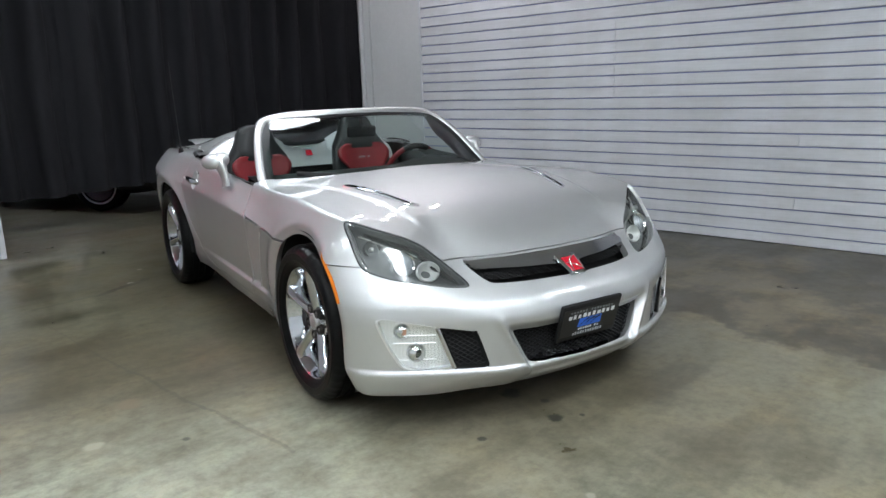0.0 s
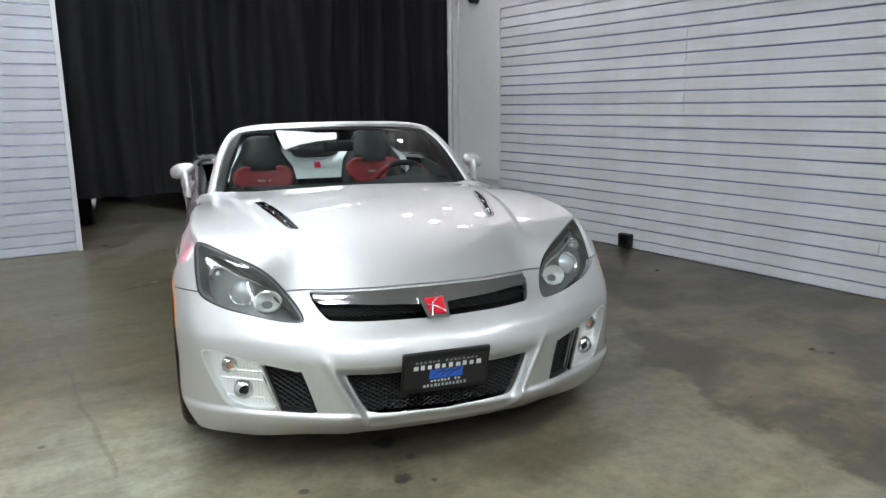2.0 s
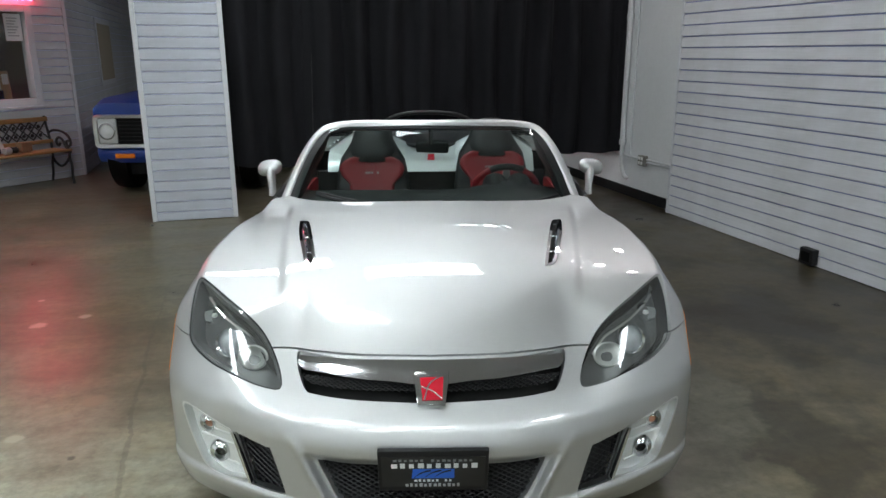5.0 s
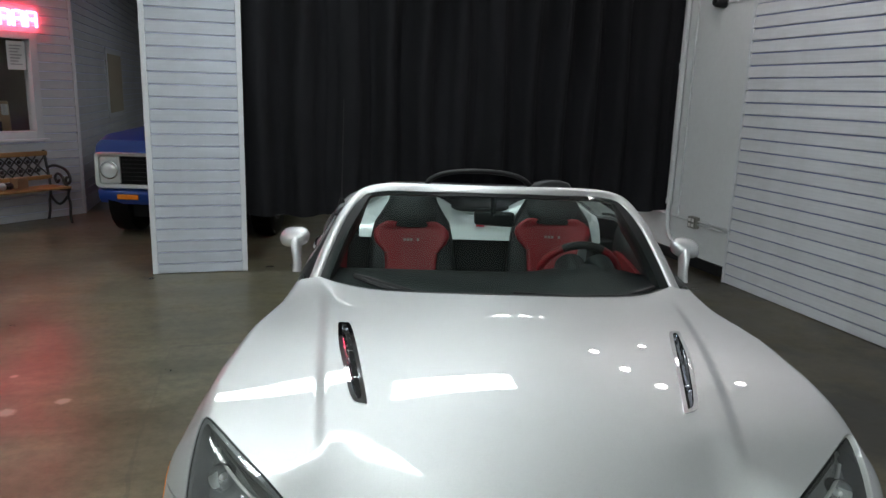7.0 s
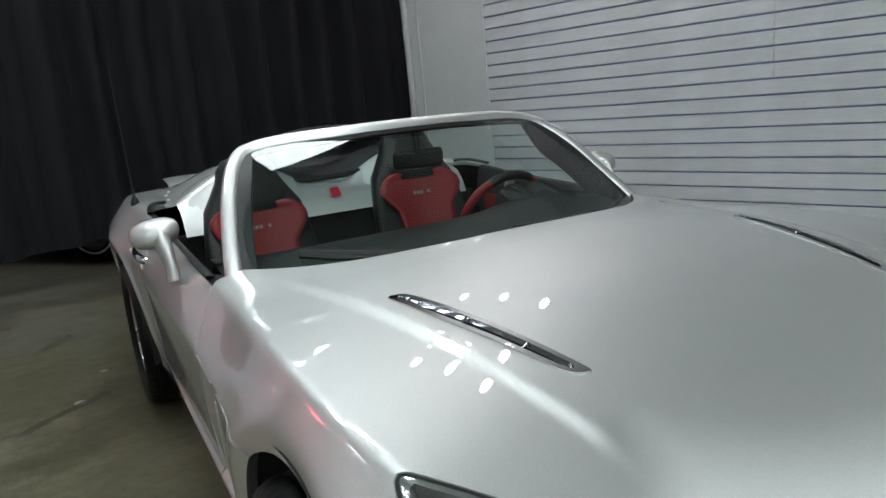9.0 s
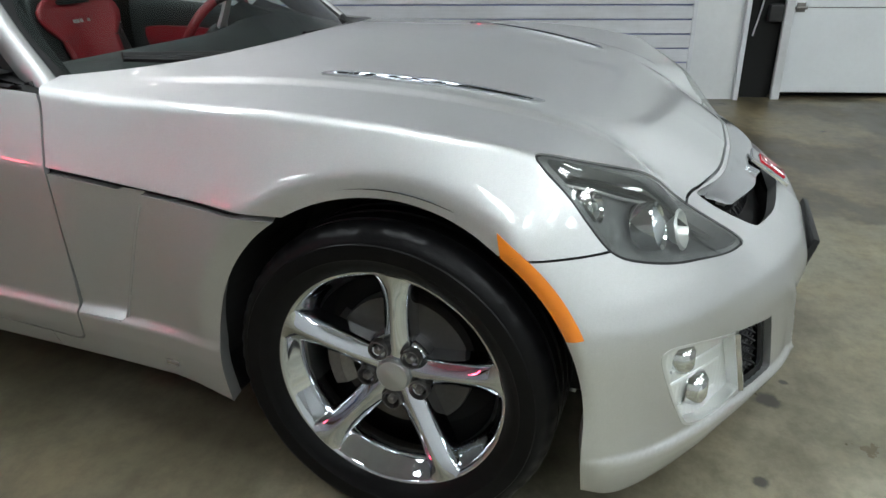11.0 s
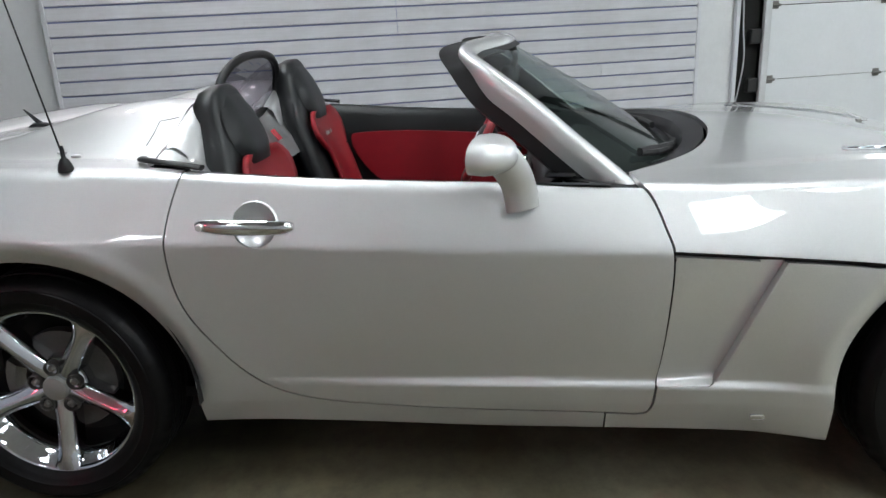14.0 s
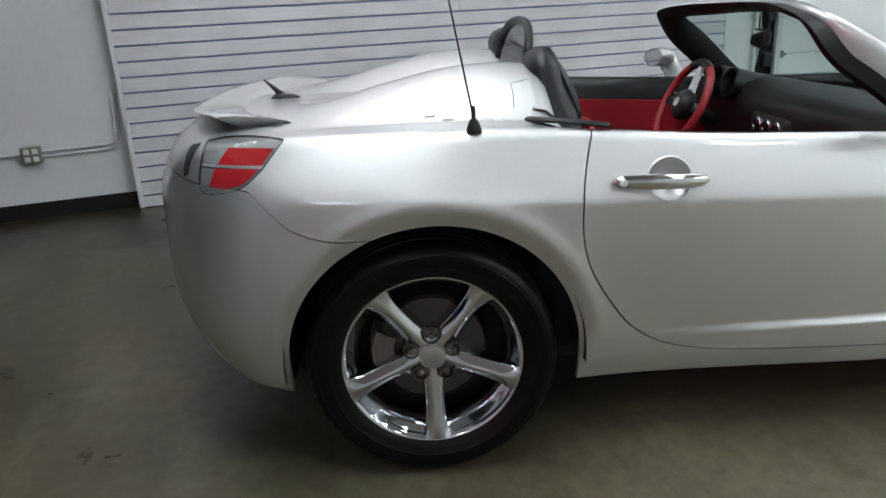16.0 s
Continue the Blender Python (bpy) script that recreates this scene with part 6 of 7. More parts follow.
# the column in front of the curtain
COL = ROOM @ pose(-4.84, 1.13, 0)
bm = bmesh.new()
box(bm, 0.0, 0.0, 0.0, 0.745, 0.62, CEILING - 0.002)
# pale blue backing whose colour softens the shade between the boards
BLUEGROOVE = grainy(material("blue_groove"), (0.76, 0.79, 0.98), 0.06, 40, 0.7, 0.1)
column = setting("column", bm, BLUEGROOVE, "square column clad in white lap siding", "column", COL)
for x0, x1 in ((-0.016, 0.028), (0.717, 0.761)):
    bm = bmesh.new()
    box(bm, x0, -0.018, 0.0, x1, 0.63, CEILING - 0.004, None, 0.003)
    part("corner_trim", bm, TRIM, column)
# white siding made darker and bluer: the column's dimmer light put into its colour
lay_boards(column, lambda z: [(0.028, 0.717)], vinyl("shaded_siding", (0.50, 0.525, 0.59)))

# the office: a slanted wall with a window, and a wall running back
OFF = ROOM @ pose(-5.97, 4.30, 0, 0, 0, 43.4)
WX0, WX1, WZ0, WZ1 = -1.30, -0.50, 1.00, 2.02
bm = bmesh.new()
for x0, z0, x1, z1 in ((-4.6, 0, WX0, CEILING), (WX1, 0, 0, CEILING), (WX0, 0, WX1, WZ0), (WX0, WZ1, WX1, CEILING)):
    box(bm, x0, 0.0, z0, x1, 0.12, z1 - (0.002 if z1 > 3 else 0))
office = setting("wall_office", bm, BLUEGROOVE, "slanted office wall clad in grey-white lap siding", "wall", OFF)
lay_boards(office, lambda z: [(-4.6, WX0 - 0.07), (WX1 + 0.07, -0.03)] if WZ0 - 0.15 < z < WZ1 + 0.05 else [(-4.6, -0.03)])
bm = bmesh.new()
box(bm, -0.03, -0.018, 0.0, 0.014, 0.02, CEILING - 0.004, None, 0.003)
part("corner_trim", bm, TRIM, office)
SIDEWALL = ROOM @ pose(-5.97, 4.30, 0, 0, 0, 90)
bm = bmesh.new()
box(bm, 0.0, 0.0, 0.0, 6.9, 0.1, CEILING - 0.002)
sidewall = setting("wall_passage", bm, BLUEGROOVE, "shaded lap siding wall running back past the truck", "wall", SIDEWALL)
lay_boards(sidewall, lambda z: [(0.015, 2.05), (3.45, 6.9)] if 1.05 < z < 2.0 else [(0.015, 6.9)])
bm = bmesh.new()
box(bm, 2.05, -0.03, 1.05, 3.45, 0.0, 2.06, None, 0.004)
win = part("window_2", bm, TRIM)
win.matrix_world = SIDEWALL
tagged(win, "small white-framed window with a drawn beige blind", "window", "", "structure")
bm = bmesh.new()
box(bm, 2.14, -0.036, 1.13, 3.36, -0.031, 1.98)
part("blind", bm, material("beige_blind", (0.42, 0.36, 0.27), 0.8), win)

window = new("window_1")
window.matrix_world = OFF
tagged(window, "white-framed office window with a dark room behind", "window", "", "structure")
for x0, z0, x1, z1 in ((WX0 - 0.07, WZ0 - 0.07, WX0 + 0.012, WZ1 + 0.07), (WX1 - 0.012, WZ0 - 0.07, WX1 + 0.07, WZ1 + 0.07), (WX0 + 0.012, WZ1 - 0.012, WX1 - 0.012, WZ1 + 0.07), (WX0 + 0.012, WZ0 - 0.07, WX1 - 0.012, WZ0 + 0.012)):
    bm = bmesh.new()
    box(bm, x0, -0.03, z0, x1, 0.125, z1, None, 0.004)
    part("window_frame", bm, TRIM, window)
bm = bmesh.new()
box(bm, WX0 - 0.10, -0.075, WZ0 - 0.10, WX1 + 0.10, -0.032, WZ0 - 0.072, None, 0.004)
part("window_sill", bm, TRIM, window)
bm = bmesh.new()
box(bm, WX0 + 0.012, 0.05, WZ0 + 0.012, WX1 - 0.012, 0.056, WZ1 - 0.012)
pane2 = part("pane", bm, WINDOWGLASS, window)
pane2.visible_shadow = False
# what stands behind the pane
bm = bmesh.new()
for x0, y0, z0, x1, y1, z1 in ((-3.2, 1.9, 0.0, 0.0, 2.0, CEILING), (-3.3, 0.13, 0.0, -3.2, 2.0, CEILING), (-0.03, 0.13, 0.0, 0.0, 1.9, CEILING)):
    box(bm, x0, y0, z0, x1, y1, z1 - 0.003)
setting("wall_office_inner", bm, grainy(material("office_wall", (0.3, 0.27, 0.22), 0.8), (0.42, 0.31, 0.23), 0.1, 20, 0.8, 0.1), "brown inner walls of the dark office", "wall", OFF)


def thing(name, m, label, category, group=""):
    ob = new(name)
    ob.matrix_world = m
    return tagged(ob, label, category, group)


desk = thing("desk", OFF, "dark wooden counter inside the office window", "desk")
bm = bmesh.new()
box(bm, -1.9, 0.14, 0.93, -0.15, 0.62, 0.965, None, 0.006)
part("desk_top", bm, WOOD, desk)
bm = bmesh.new()
box(bm, -1.85, 0.20, 0.0, -0.20, 0.58, 0.93)
part("desk_body", bm, BLACK, desk)
sheet = thing("paper_notice", OFF, "white printed notice taped inside the window", "paper")
bm = bmesh.new()
box(bm, -0.73, 0.040, 1.68, -0.53, 0.044, 1.985)
part("sheet", bm, PAPER, sheet)
for i in range(7):
    bm = bmesh.new()
    box(bm, -0.70, 0.0385, 1.93 - 0.033 * i, -0.57 - 0.02 * (i % 3), 0.0395, 1.942 - 0.033 * i)
    part("print_bar", bm, material("grey_print", (0.35, 0.34, 0.34), 0.8), sheet)
for x, y, z, sx, sz, rot, col, label in ((-0.95, 0.30, 0.966, 0.16, 0.20, -14, (0.62, 0.58, 0.48), "tilted sheaf of cream papers on the counter"), (-0.80, 0.34, 0.966, 0.17, 0.14, 0, (0.02, 0.022, 0.022), "small black card terminal on the counter"),
                                         (-0.72, 0.42, 0.966, 0.08, 0.27, 6, (0.55, 0.50, 0.40), "cream booklet standing on the counter"), (-0.60, 0.45, 0.966, 0.10, 0.36, -10, (0.40, 0.26, 0.12), "brown wooden ornament on the counter")):
    ob = thing("counter_item", OFF @ pose(x, y, z + 0.001, 0, 0, rot), label, "desk item", "things on the counter")
    bm = bmesh.new()
    box(bm, -sx / 2, -0.04, 0, sx / 2, 0.04, sz, pose(0, 0, 0, -8, 0, 0) if rot else None, 0.006)
    part("item_body", bm, grainy(material("item", col, 0.6), col, 0.1, 40, 0.6, 0.1), ob)
    bm = bmesh.new()
    box(bm, -sx * 0.35, -0.055, sz * 0.55, sx * 0.35, -0.045, sz * 0.9, pose(0, 0, 0, -8, 0, 0) if rot else None, 0.003)
    part("item_face", bm, PAPER if sz > 0.16 else BLACK, ob)

# red neon sign over the window; its lettering cannot be made out
neon = thing("neon_sign", OFF, "glowing red neon sign above the office window", "sign")
for z in (2.165, 2.275):
    bm = bmesh.new()
    tube(bm, [(-1.29, -0.030, z), (-0.83, -0.030, z), (-0.37, -0.030, z)], 0.004, 6)
    part("mounting_rail", bm, SATIN, neon)
for i in range(6):
    x = -1.25 + 0.145 * i
    bm = bmesh.new()
    tube(bm, [(x, -0.048, 2.14), (x, -0.048, 2.30), (x + 0.050, -0.048, 2.30), (x + 0.10, -0.048, 2.30), (x + 0.10, -0.048, 2.14)], 0.015, 8)
    tube(bm, [(x, -0.048, 2.222), (x + 0.05, -0.048, 2.222), (x + 0.10, -0.048, 2.222)], 0.013, 8)
    part("neon_bar", bm, NEON, neon)

# ---- ceiling lights ----
# first five and (-7.9, 1.9) known; the rest unseen, added to brighten the hall
LIGHTS = [(-2.83, -1.16), (-4.10, -2.92), (-3.92, -0.38), (-1.30, 1.80), (-6.9, -3.0), (-4.2, -6.2), (-1.7, -6.2), (-7.0, -6.4), (-7.9, 1.9), (-2.6, 5.5), (-4.6, -8.3), (-2.2, -8.3), (-7.2, -8.6), (-5.6, -5.0), (-7.4, -4.6), (-5.5, -7.3)]
troffer = None
for u, v in LIGHTS:
    if troffer is None:
        troffer = thing("ceiling_light", room(u, v, CEILING, -10), "rectangular fluorescent ceiling light, switched on, of a partly added set", "ceiling light", "ceiling lights")
        bm = bmesh.new()
        for x0, y0, x1, y1 in ((-0.47, -0.24, 0.47, -0.216), (-0.47, 0.216, 0.47, 0.24), (-0.47, -0.216, -0.446, 0.216), (0.446, -0.216, 0.47, 0.216)):
            box(bm, x0, y0, -0.030, x1, y1, -0.009)
        part("light_frame", bm, METALW, troffer)
        bm = bmesh.new()
        box(bm, -0.445, -0.215, -0.024, 0.445, 0.215, -0.012)
        part("diffuser", bm, TUBE, troffer)
    else:
        # the added lights are copies of the same fitting
        copy_thing(troffer, room(u, v, CEILING))


def track_light(u, vs):
    ob = thing("track_light", room(u, 0, CEILING), "white ceiling track with hanging globe bulbs, lit", "track light", "track lights")
    bm = bmesh.new()
    box(bm, -0.018, min(vs) - 0.2, -0.034, 0.018, max(vs) + 0.2, -0.009, None, 0.003)
    part("track", bm, METALW, ob)
    for v in vs:
        bm = bmesh.new()
        tube(bm, [(0, v, -0.034), (0, v, -0.13)], 0.009, 8)
        lathe(bm, [(0.012, -0.20), (0.026, -0.215), (0.028, -0.262), (0.022, -0.268)], 16, pose(0, v, 0.07))
        part("socket", bm, METALW, ob, smooth=40)
        bm = bmesh.new()
        lathe(bm, [(0.018, -0.264), (0.030, -0.280), (0.040, -0.302), (0.043, -0.322), (0.038, -0.344), (0.024, -0.360), (0.0, -0.366)], 20, pose(0, v, 0.07))
        part("bulb", bm, BULB, ob, smooth=60)


track_light(-1.32, [-0.50, -1.0, -1.5])
track_light(-0.48, [0.05, -0.55, -1.10])

# ---- curtain ----
curtain = thing("curtain", ROOM, "floor-length black cloth curtain on a metal rod", "curtain")
rng = random.Random(5)
u = -4.14
knots = []
while u < 0.10:
    knots.append((u, rng.uniform(0.75, 1.2), rng.uniform(-0.02, 0.02)))
    u += rng.uniform(0.30, 0.40)


def fold(u, z):
    i = max(k for k in range(len(knots)) if knots[k][0] <= u + 1e-6)
    a = knots[i]
    b = knots[i + 1] if i + 1 < len(knots) else (a[0] + 0.35, 1.0, 0.0)
    t = (u - a[0]) / (b[0] - a[0])
    amp = 0.085 * a[1] * (0.75 + 0.25 * (z - 0.46) / 2.7)
    w = math.cos(2 * math.pi * t)
    w = math.copysign(abs(w) ** 0.7, w)
    return amp * w + 0.012 * math.sin(9.0 * u + 1.3 * z) + 0.014 * math.sin(23.0 * u + 0.9 * math.sin(1.7 * z)) + a[2] * 0.5


bm = bmesh.new()
rows = []
for i in range(425):
    u = -4.12 + 0.01 * i
    rows.append([(u + 0.012 * math.sin(3 * z + 5 * u), 1.27 - 0.085 * float(step(np.array(u), -0.35, 0.06)) + fold(u, z) * (1 - 0.75 * float(step(np.array(u), -0.25, 0.05))), z + (0.012 * math.sin(4 * u) if z < 0.5 else 0)) for z in np.linspace(0.462, 3.19, 15)])
loft(bm, rows)
part("cloth", bm, CLOTH, curtain, smooth=180)
bm = bmesh.new()
tube(bm, [(-4.15, 1.27, 3.125), (0.09, 1.27, 3.125)], 0.016, 12)
part("rod", bm, STEEL, curtain, smooth=60)
for k in knots:
    for d in (0.09, 0.27):
        if k[0] + d < 0.08:
            bm = bmesh.new()
            lathe(bm, [(0.020, -0.004), (0.030, -0.005), (0.033, 0.0), (0.030, 0.005), (0.020, 0.004)], 20, pose(k[0] + d, 1.27, 3.125, 90, 0, 70) )
            part("grommet", bm, CHROME, curtain, smooth=60)

# ---- pipes and boxes on the white wall ----
pipe = thing("conduit_pipe", ROOM, "white painted pipe running down the wall", "pipe")
bm = bmesh.new()
tube(bm, [(0.062, 1.10, CEILING - 0.01), (0.062, 1.10, 0.58)], 0.030, 14)
part("pipe_run", bm, METALW, pipe, smooth=60)
bm = bmesh.new()
tube(bm, smooth_line([(0.062, 1.10, 0.585), (0.062, 1.10, 0.44), (0.060, 1.09, 0.33), (0.060, 1.04, 0.23), (0.075, 0.98, 0.19)], 4), 0.022, 12)
part("pipe_elbow", bm, METALW, pipe, smooth=60)
for z in (0.58, 1.9, 3.0):
    bm = bmesh.new()
    lathe(bm, [(0.030, -0.03), (0.037, -0.028), (0.037, 0.028), (0.030, 0.03)], 18, pose(0.062, 1.10, z))
    part("pipe_collar", bm, METALW, pipe, smooth=40)
pipe2 = thing("thin_pipe", ROOM, "thin white pipe beside the thicker one", "pipe")
bm = bmesh.new()
tube(bm, [(0.085, 0.965, CEILING - 0.01), (0.085, 0.965, 0.46)], 0.012, 10)
part("pipe_run", bm, METALW, pipe2, smooth=60)
outlet = thing("outlet_box", ROOM, "grey metal double socket box on conduit", "socket")
bm = bmesh.new()
box(bm, 0.045, 0.62, 0.375, 0.098, 0.74, 0.485, None, 0.006)
part("outlet_body", bm, grainy(material("grey_box", (0.2, 0.2, 0.18), 0.5), (0.20, 0.195, 0.17), 0.1, 60, 0.5, 0.1), outlet)
for dv in (0.655, 0.705):
    for dz in (0.405, 0.455):
        bm = bmesh.new()
        box(bm, 0.038, dv - 0.017, dz - 0.016, 0.0445, dv + 0.017, dz + 0.016, None, 0.003)
        part("socket_face", bm, PAPER, outlet)
for z0, end in ((0.445, 0.135), (0.415, 0.16)):
    bm = bmesh.new()
    tube(bm, smooth_line([(0.083, 0.62, z0), (0.083, 0.30, z0 + 0.002), (0.083, 0.19, z0 + 0.01), (0.083, end, z0 + 0.07), (0.083, end - 0.02, z0 + 0.34)], 5), 0.010, 8)
    part("conduit", bm, METALW, outlet, smooth=60)
bm = bmesh.new()
tube(bm, [(0.083, 0.74, 0.435), (0.083, 1.9, 0.43)], 0.010, 8)
part("conduit", bm, METALW, outlet, smooth=60)
cctv = thing("security_camera", ROOM, "small black security camera on the wall", "camera")
bm = bmesh.new()
lathe(bm, [(0.0, 0.0), (0.045, 0.0), (0.048, 0.03), (0.044, 0.09), (0.030, 0.115), (0.0, 0.12)], 20, pose(0.098, 0.60, 2.44, 0, -90, 0))
part("housing", bm, BLACK, cctv, smooth=40)
bm = bmesh.new()
tube(bm, [(0.092, 0.56, 2.435), (0.092, 0.11, 2.425)], 0.006, 6)
part("cable", bm, METALW, cctv)
blackbox = thing("floor_outlet", ROOM, "small black box at the foot of the siding", "box")
bm = bmesh.new()
box(bm, -0.060, -1.875, 0.012, 0.0, -1.745, 0.132, None, 0.008)
part("box_body", bm, BLACK, blackbox)
bm = bmesh.new()
box(bm, -0.064, -1.85, 0.035, -0.0605, -1.77, 0.11, None, 0.002)
part("box_cover", bm, RUBBER, blackbox)

# ---- garage door beyond the siding ----
gdoor = new("door_1")
gdoor.matrix_world = ROOM
tagged(gdoor, "white sectional garage door, closed", "garage door", "", "structure")
WHITED = grainy(material("white_steel"), (0.72, 0.74, 0.76), 0.03, 30, 0.4, 0.08, 0.06)
for i in range(5):
    z0 = 0.04 + 0.605 * i
    bm = bmesh.new()
    box(bm, 0.16, -9.4, z0 + 0.003, 0.20, -5.46, z0 + 0.602, None, 0.004)
    sec = part("door_section", bm, WHITED, gdoor)
    for v in (-5.52, -6.55, -7.6, -8.65):
        bm = bmesh.new()
        box(bm, 0.150, v - 0.03, z0 + 0.575, 0.1595, v + 0.03, z0 + 0.64, None, 0.003)
        tube(bm, [(0.142, v - 0.04, z0 + 0.605), (0.142, v + 0.04, z0 + 0.605)], 0.011, 8)
        part("hinge", bm, STEEL, gdoor, smooth=40)
bm = bmesh.new()
box(bm, 0.10, -5.46, 0.0, 0.14, -5.40, 3.0, None, 0.004)
part("door_track", bm, METALW, gdoor)
# added black block standing for the dark gap between wall and garage door
bm = bmesh.new()
box(bm, 0.18, -5.40, 0.0, 0.27, -5.135, CEILING - 0.01)
part("gap_fill", bm, DARK, gdoor)
for z in (0.55, 0.95, 1.32):
    bm = bmesh.new()
    box(bm, 0.12, -5.40, z, 0.178, -5.30, z + 0.12, None, 0.01)
    part("track_bracket", bm, IRON, gdoor)
bm = bmesh.new()
tube(bm, smooth_line([(0.17, -5.22, 1.6), (0.15, -5.24, 1.1), (0.16, -5.27, 0.8), (0.17, -5.22, 0.45)], 5), 0.006, 6)
part("cord", bm, METALW, gdoor)
bm = bmesh.new()
box(bm, 0.06, -5.15, 0.0, 0.099, -5.115, CEILING - 0.01, None, 0.004)
part("door_casing", bm, TRIM, gdoor)

# ---- bench by the office ----
bench = thing("garden_bench", OFF, "garden bench with wooden slats and black cast-iron ends", "bench")
BX0, BX1 = -1.78, -0.46
for i in range(4):
    y = -0.52 + 0.098 * i
    bm = bmesh.new()
    box(bm, BX0, y, 0.398 - 0.004 * i, BX1, y + 0.078, 0.424 - 0.004 * i, None, 0.006)
    part("seat_slat", bm, WOOD, bench)
for z, h in ((0.735, 0.055), (0.475, 0.045)):
    bm = bmesh.new()
    y = -0.13 + 0.22 * (z - 0.45)
    box(bm, BX0 - 0.01, y - 0.016, z, BX1 + 0.01, y + 0.012, z + h, None, 0.008)
    part("back_rail", bm, WOOD, bench)
# pierced iron panel between the rails: a diamond lattice with rosettes
bm = bmesh.new()
for k in range(-3, 16):
    for sign in (1, -1):
        a, b = (BX0 + 0.1 * k, 0.525), (BX0 + 0.1 * k + 0.2 * sign, 0.735)
        if min(a[0], b[0]) < BX0 or max(a[0], b[0]) > BX1:
            continue
        tube(bm, [(p, -0.13 + 0.22 * (z - 0.45), z) for p, z in (a, b)], 0.009, 6)
for k in range(12):
    for z in (0.58, 0.68):
        x = BX0 + 0.1 * k + 0.1
        lathe(bm, [(0.0, 0.012), (0.018, 0.010), (0.024, 0.0), (0.018, -0.010), (0.0, -0.012)], 10, pose(x, -0.13 + 0.22 * (z - 0.45), z, 90, 0, 0))
part("iron_lattice", bm, IRON, bench)
for x in (BX0 + 0.02, BX1 - 0.02):
    for line in (
            [(-0.50, 0.0), (-0.485, 0.10), (-0.50, 0.22), (-0.47, 0.32), (-0.50, 0.40)],
            [(-0.05, 0.0), (-0.085, 0.10), (-0.10, 0.22), (-0.13, 0.32), (-0.135, 0.40)],
            [(-0.135, 0.38), (-0.125, 0.50), (-0.09, 0.65), (-0.055, 0.80)],
            [(-0.51, 0.385), (-0.32, 0.375), (-0.12, 0.375)],
            [(-0.47, 0.32), (-0.38, 0.24), (-0.28, 0.20), (-0.18, 0.24), (-0.12, 0.31)],
            [(-0.10, 0.60), (-0.22, 0.635), (-0.36, 0.63), (-0.46, 0.60), (-0.52, 0.55), (-0.53, 0.49), (-0.49, 0.45), (-0.45, 0.47), (-0.455, 0.51), (-0.485, 0.52)],
            [(-0.50, 0.40), (-0.42, 0.45), (-0.38, 0.52), (-0.30, 0.55), (-0.24, 0.50), (-0.28, 0.45), (-0.32, 0.48)]):
        bm = bmesh.new()
        tube(bm, smooth_line([(x, y, z) for y, z in line], 5), 0.015, 8)
        part("bench_leg" if line[0][1] == 0.0 else "bench_arm", bm, IRON, bench, smooth=60)

# white card with a stop octagon, leaning on the bench back
CARD = OFF @ pose(-1.20, -0.20, 0.432, -17, -8, 0)
card = thing("sign_card", CARD, "white card with red octagon leaning on bench", "sign")
bm = bmesh.new()
box(bm, -0.125, -0.006, 0.0, 0.125, 0.0, 0.30, None, 0.002)
part("card_sheet", bm, PAPER, card)
bm = bmesh.new()
slab(bm, [(0.082 * math.cos(math.radians(22.5 + 45 * i)), 0.082 * math.sin(math.radians(22.5 + 45 * i))) for i in range(8)], 0.002, pose(0, -0.0085, 0.185, 90, 0, 0))
part("stop_octagon", bm, material("red_print", (0.55, 0.02, 0.03), 0.6), card)
text = bpy.data.curves.new("stop_word", "FONT")
text.body, text.size, text.align_x, text.align_y, text.extrude = "STOP", 0.062, "CENTER", "CENTER", 0.0005
tmp = bpy.data.objects.new("stop_word", text)
word_mesh = bpy.data.meshes.new_from_object(tmp.evaluated_get(bpy.context.evaluated_depsgraph_get()))
bpy.data.objects.remove(tmp)
bm = bmesh.new()
bm.from_mesh(word_mesh)
bm.transform(pose(0, -0.0112, 0.185, 90, 0, 0))
part("stop_word", bm, WHITE, card)
carton = thing("carton", OFF @ pose(-0.93, -0.33, 0.428, 0, 0, 14), "small brown cardboard box on the bench seat", "box")
bm = bmesh.new()
box(bm, -0.07, -0.05, 0, 0.07, 0.05, 0.115, None, 0.004)
part("box_body", bm, grainy(material("cardboard"), (0.25, 0.14, 0.075), 0.15, 40, 0.8, 0.1), carton)
bm = bmesh.new()
box(bm, -0.071, -0.018, 0.1155, 0.071, 0.018, 0.1165)
part("tape", bm, material("packing_tape", (0.34, 0.22, 0.12), 0.3), carton)
shoes = thing("metal_fittings", OFF @ pose(-1.22, -0.36, 0.424, 0, 0, -8), "silver and black metal car fittings on bench", "car parts")
for x, y, r, m in ((-0.12, 0.0, 0.045, SATIN), (-0.03, 0.02, 0.045, BLACK), (0.07, -0.01, 0.042, SATIN), (0.15, 0.03, 0.038, BLACK)):
    bm = bmesh.new()
    lathe(bm, [(0.0, -0.05), (r * 0.8, -0.05), (r, -0.03), (r * 0.92, 0.0), (r, 0.03), (r * 0.6, 0.05), (0.0, 0.05)], 18, pose(x, y, r + 0.001, 0, 90, 60 - 400 * x))
    part("fitting", bm, m, shoes, smooth=40)

# ---- blue pickup parked behind the column ----
TRUCK = ROOM @ pose(-4.548, 2.95, 0, 0, 0, -16)
truck = thing("pickup_truck", TRUCK, "old blue pickup truck with chrome grille surround", "truck")
YF = -0.40


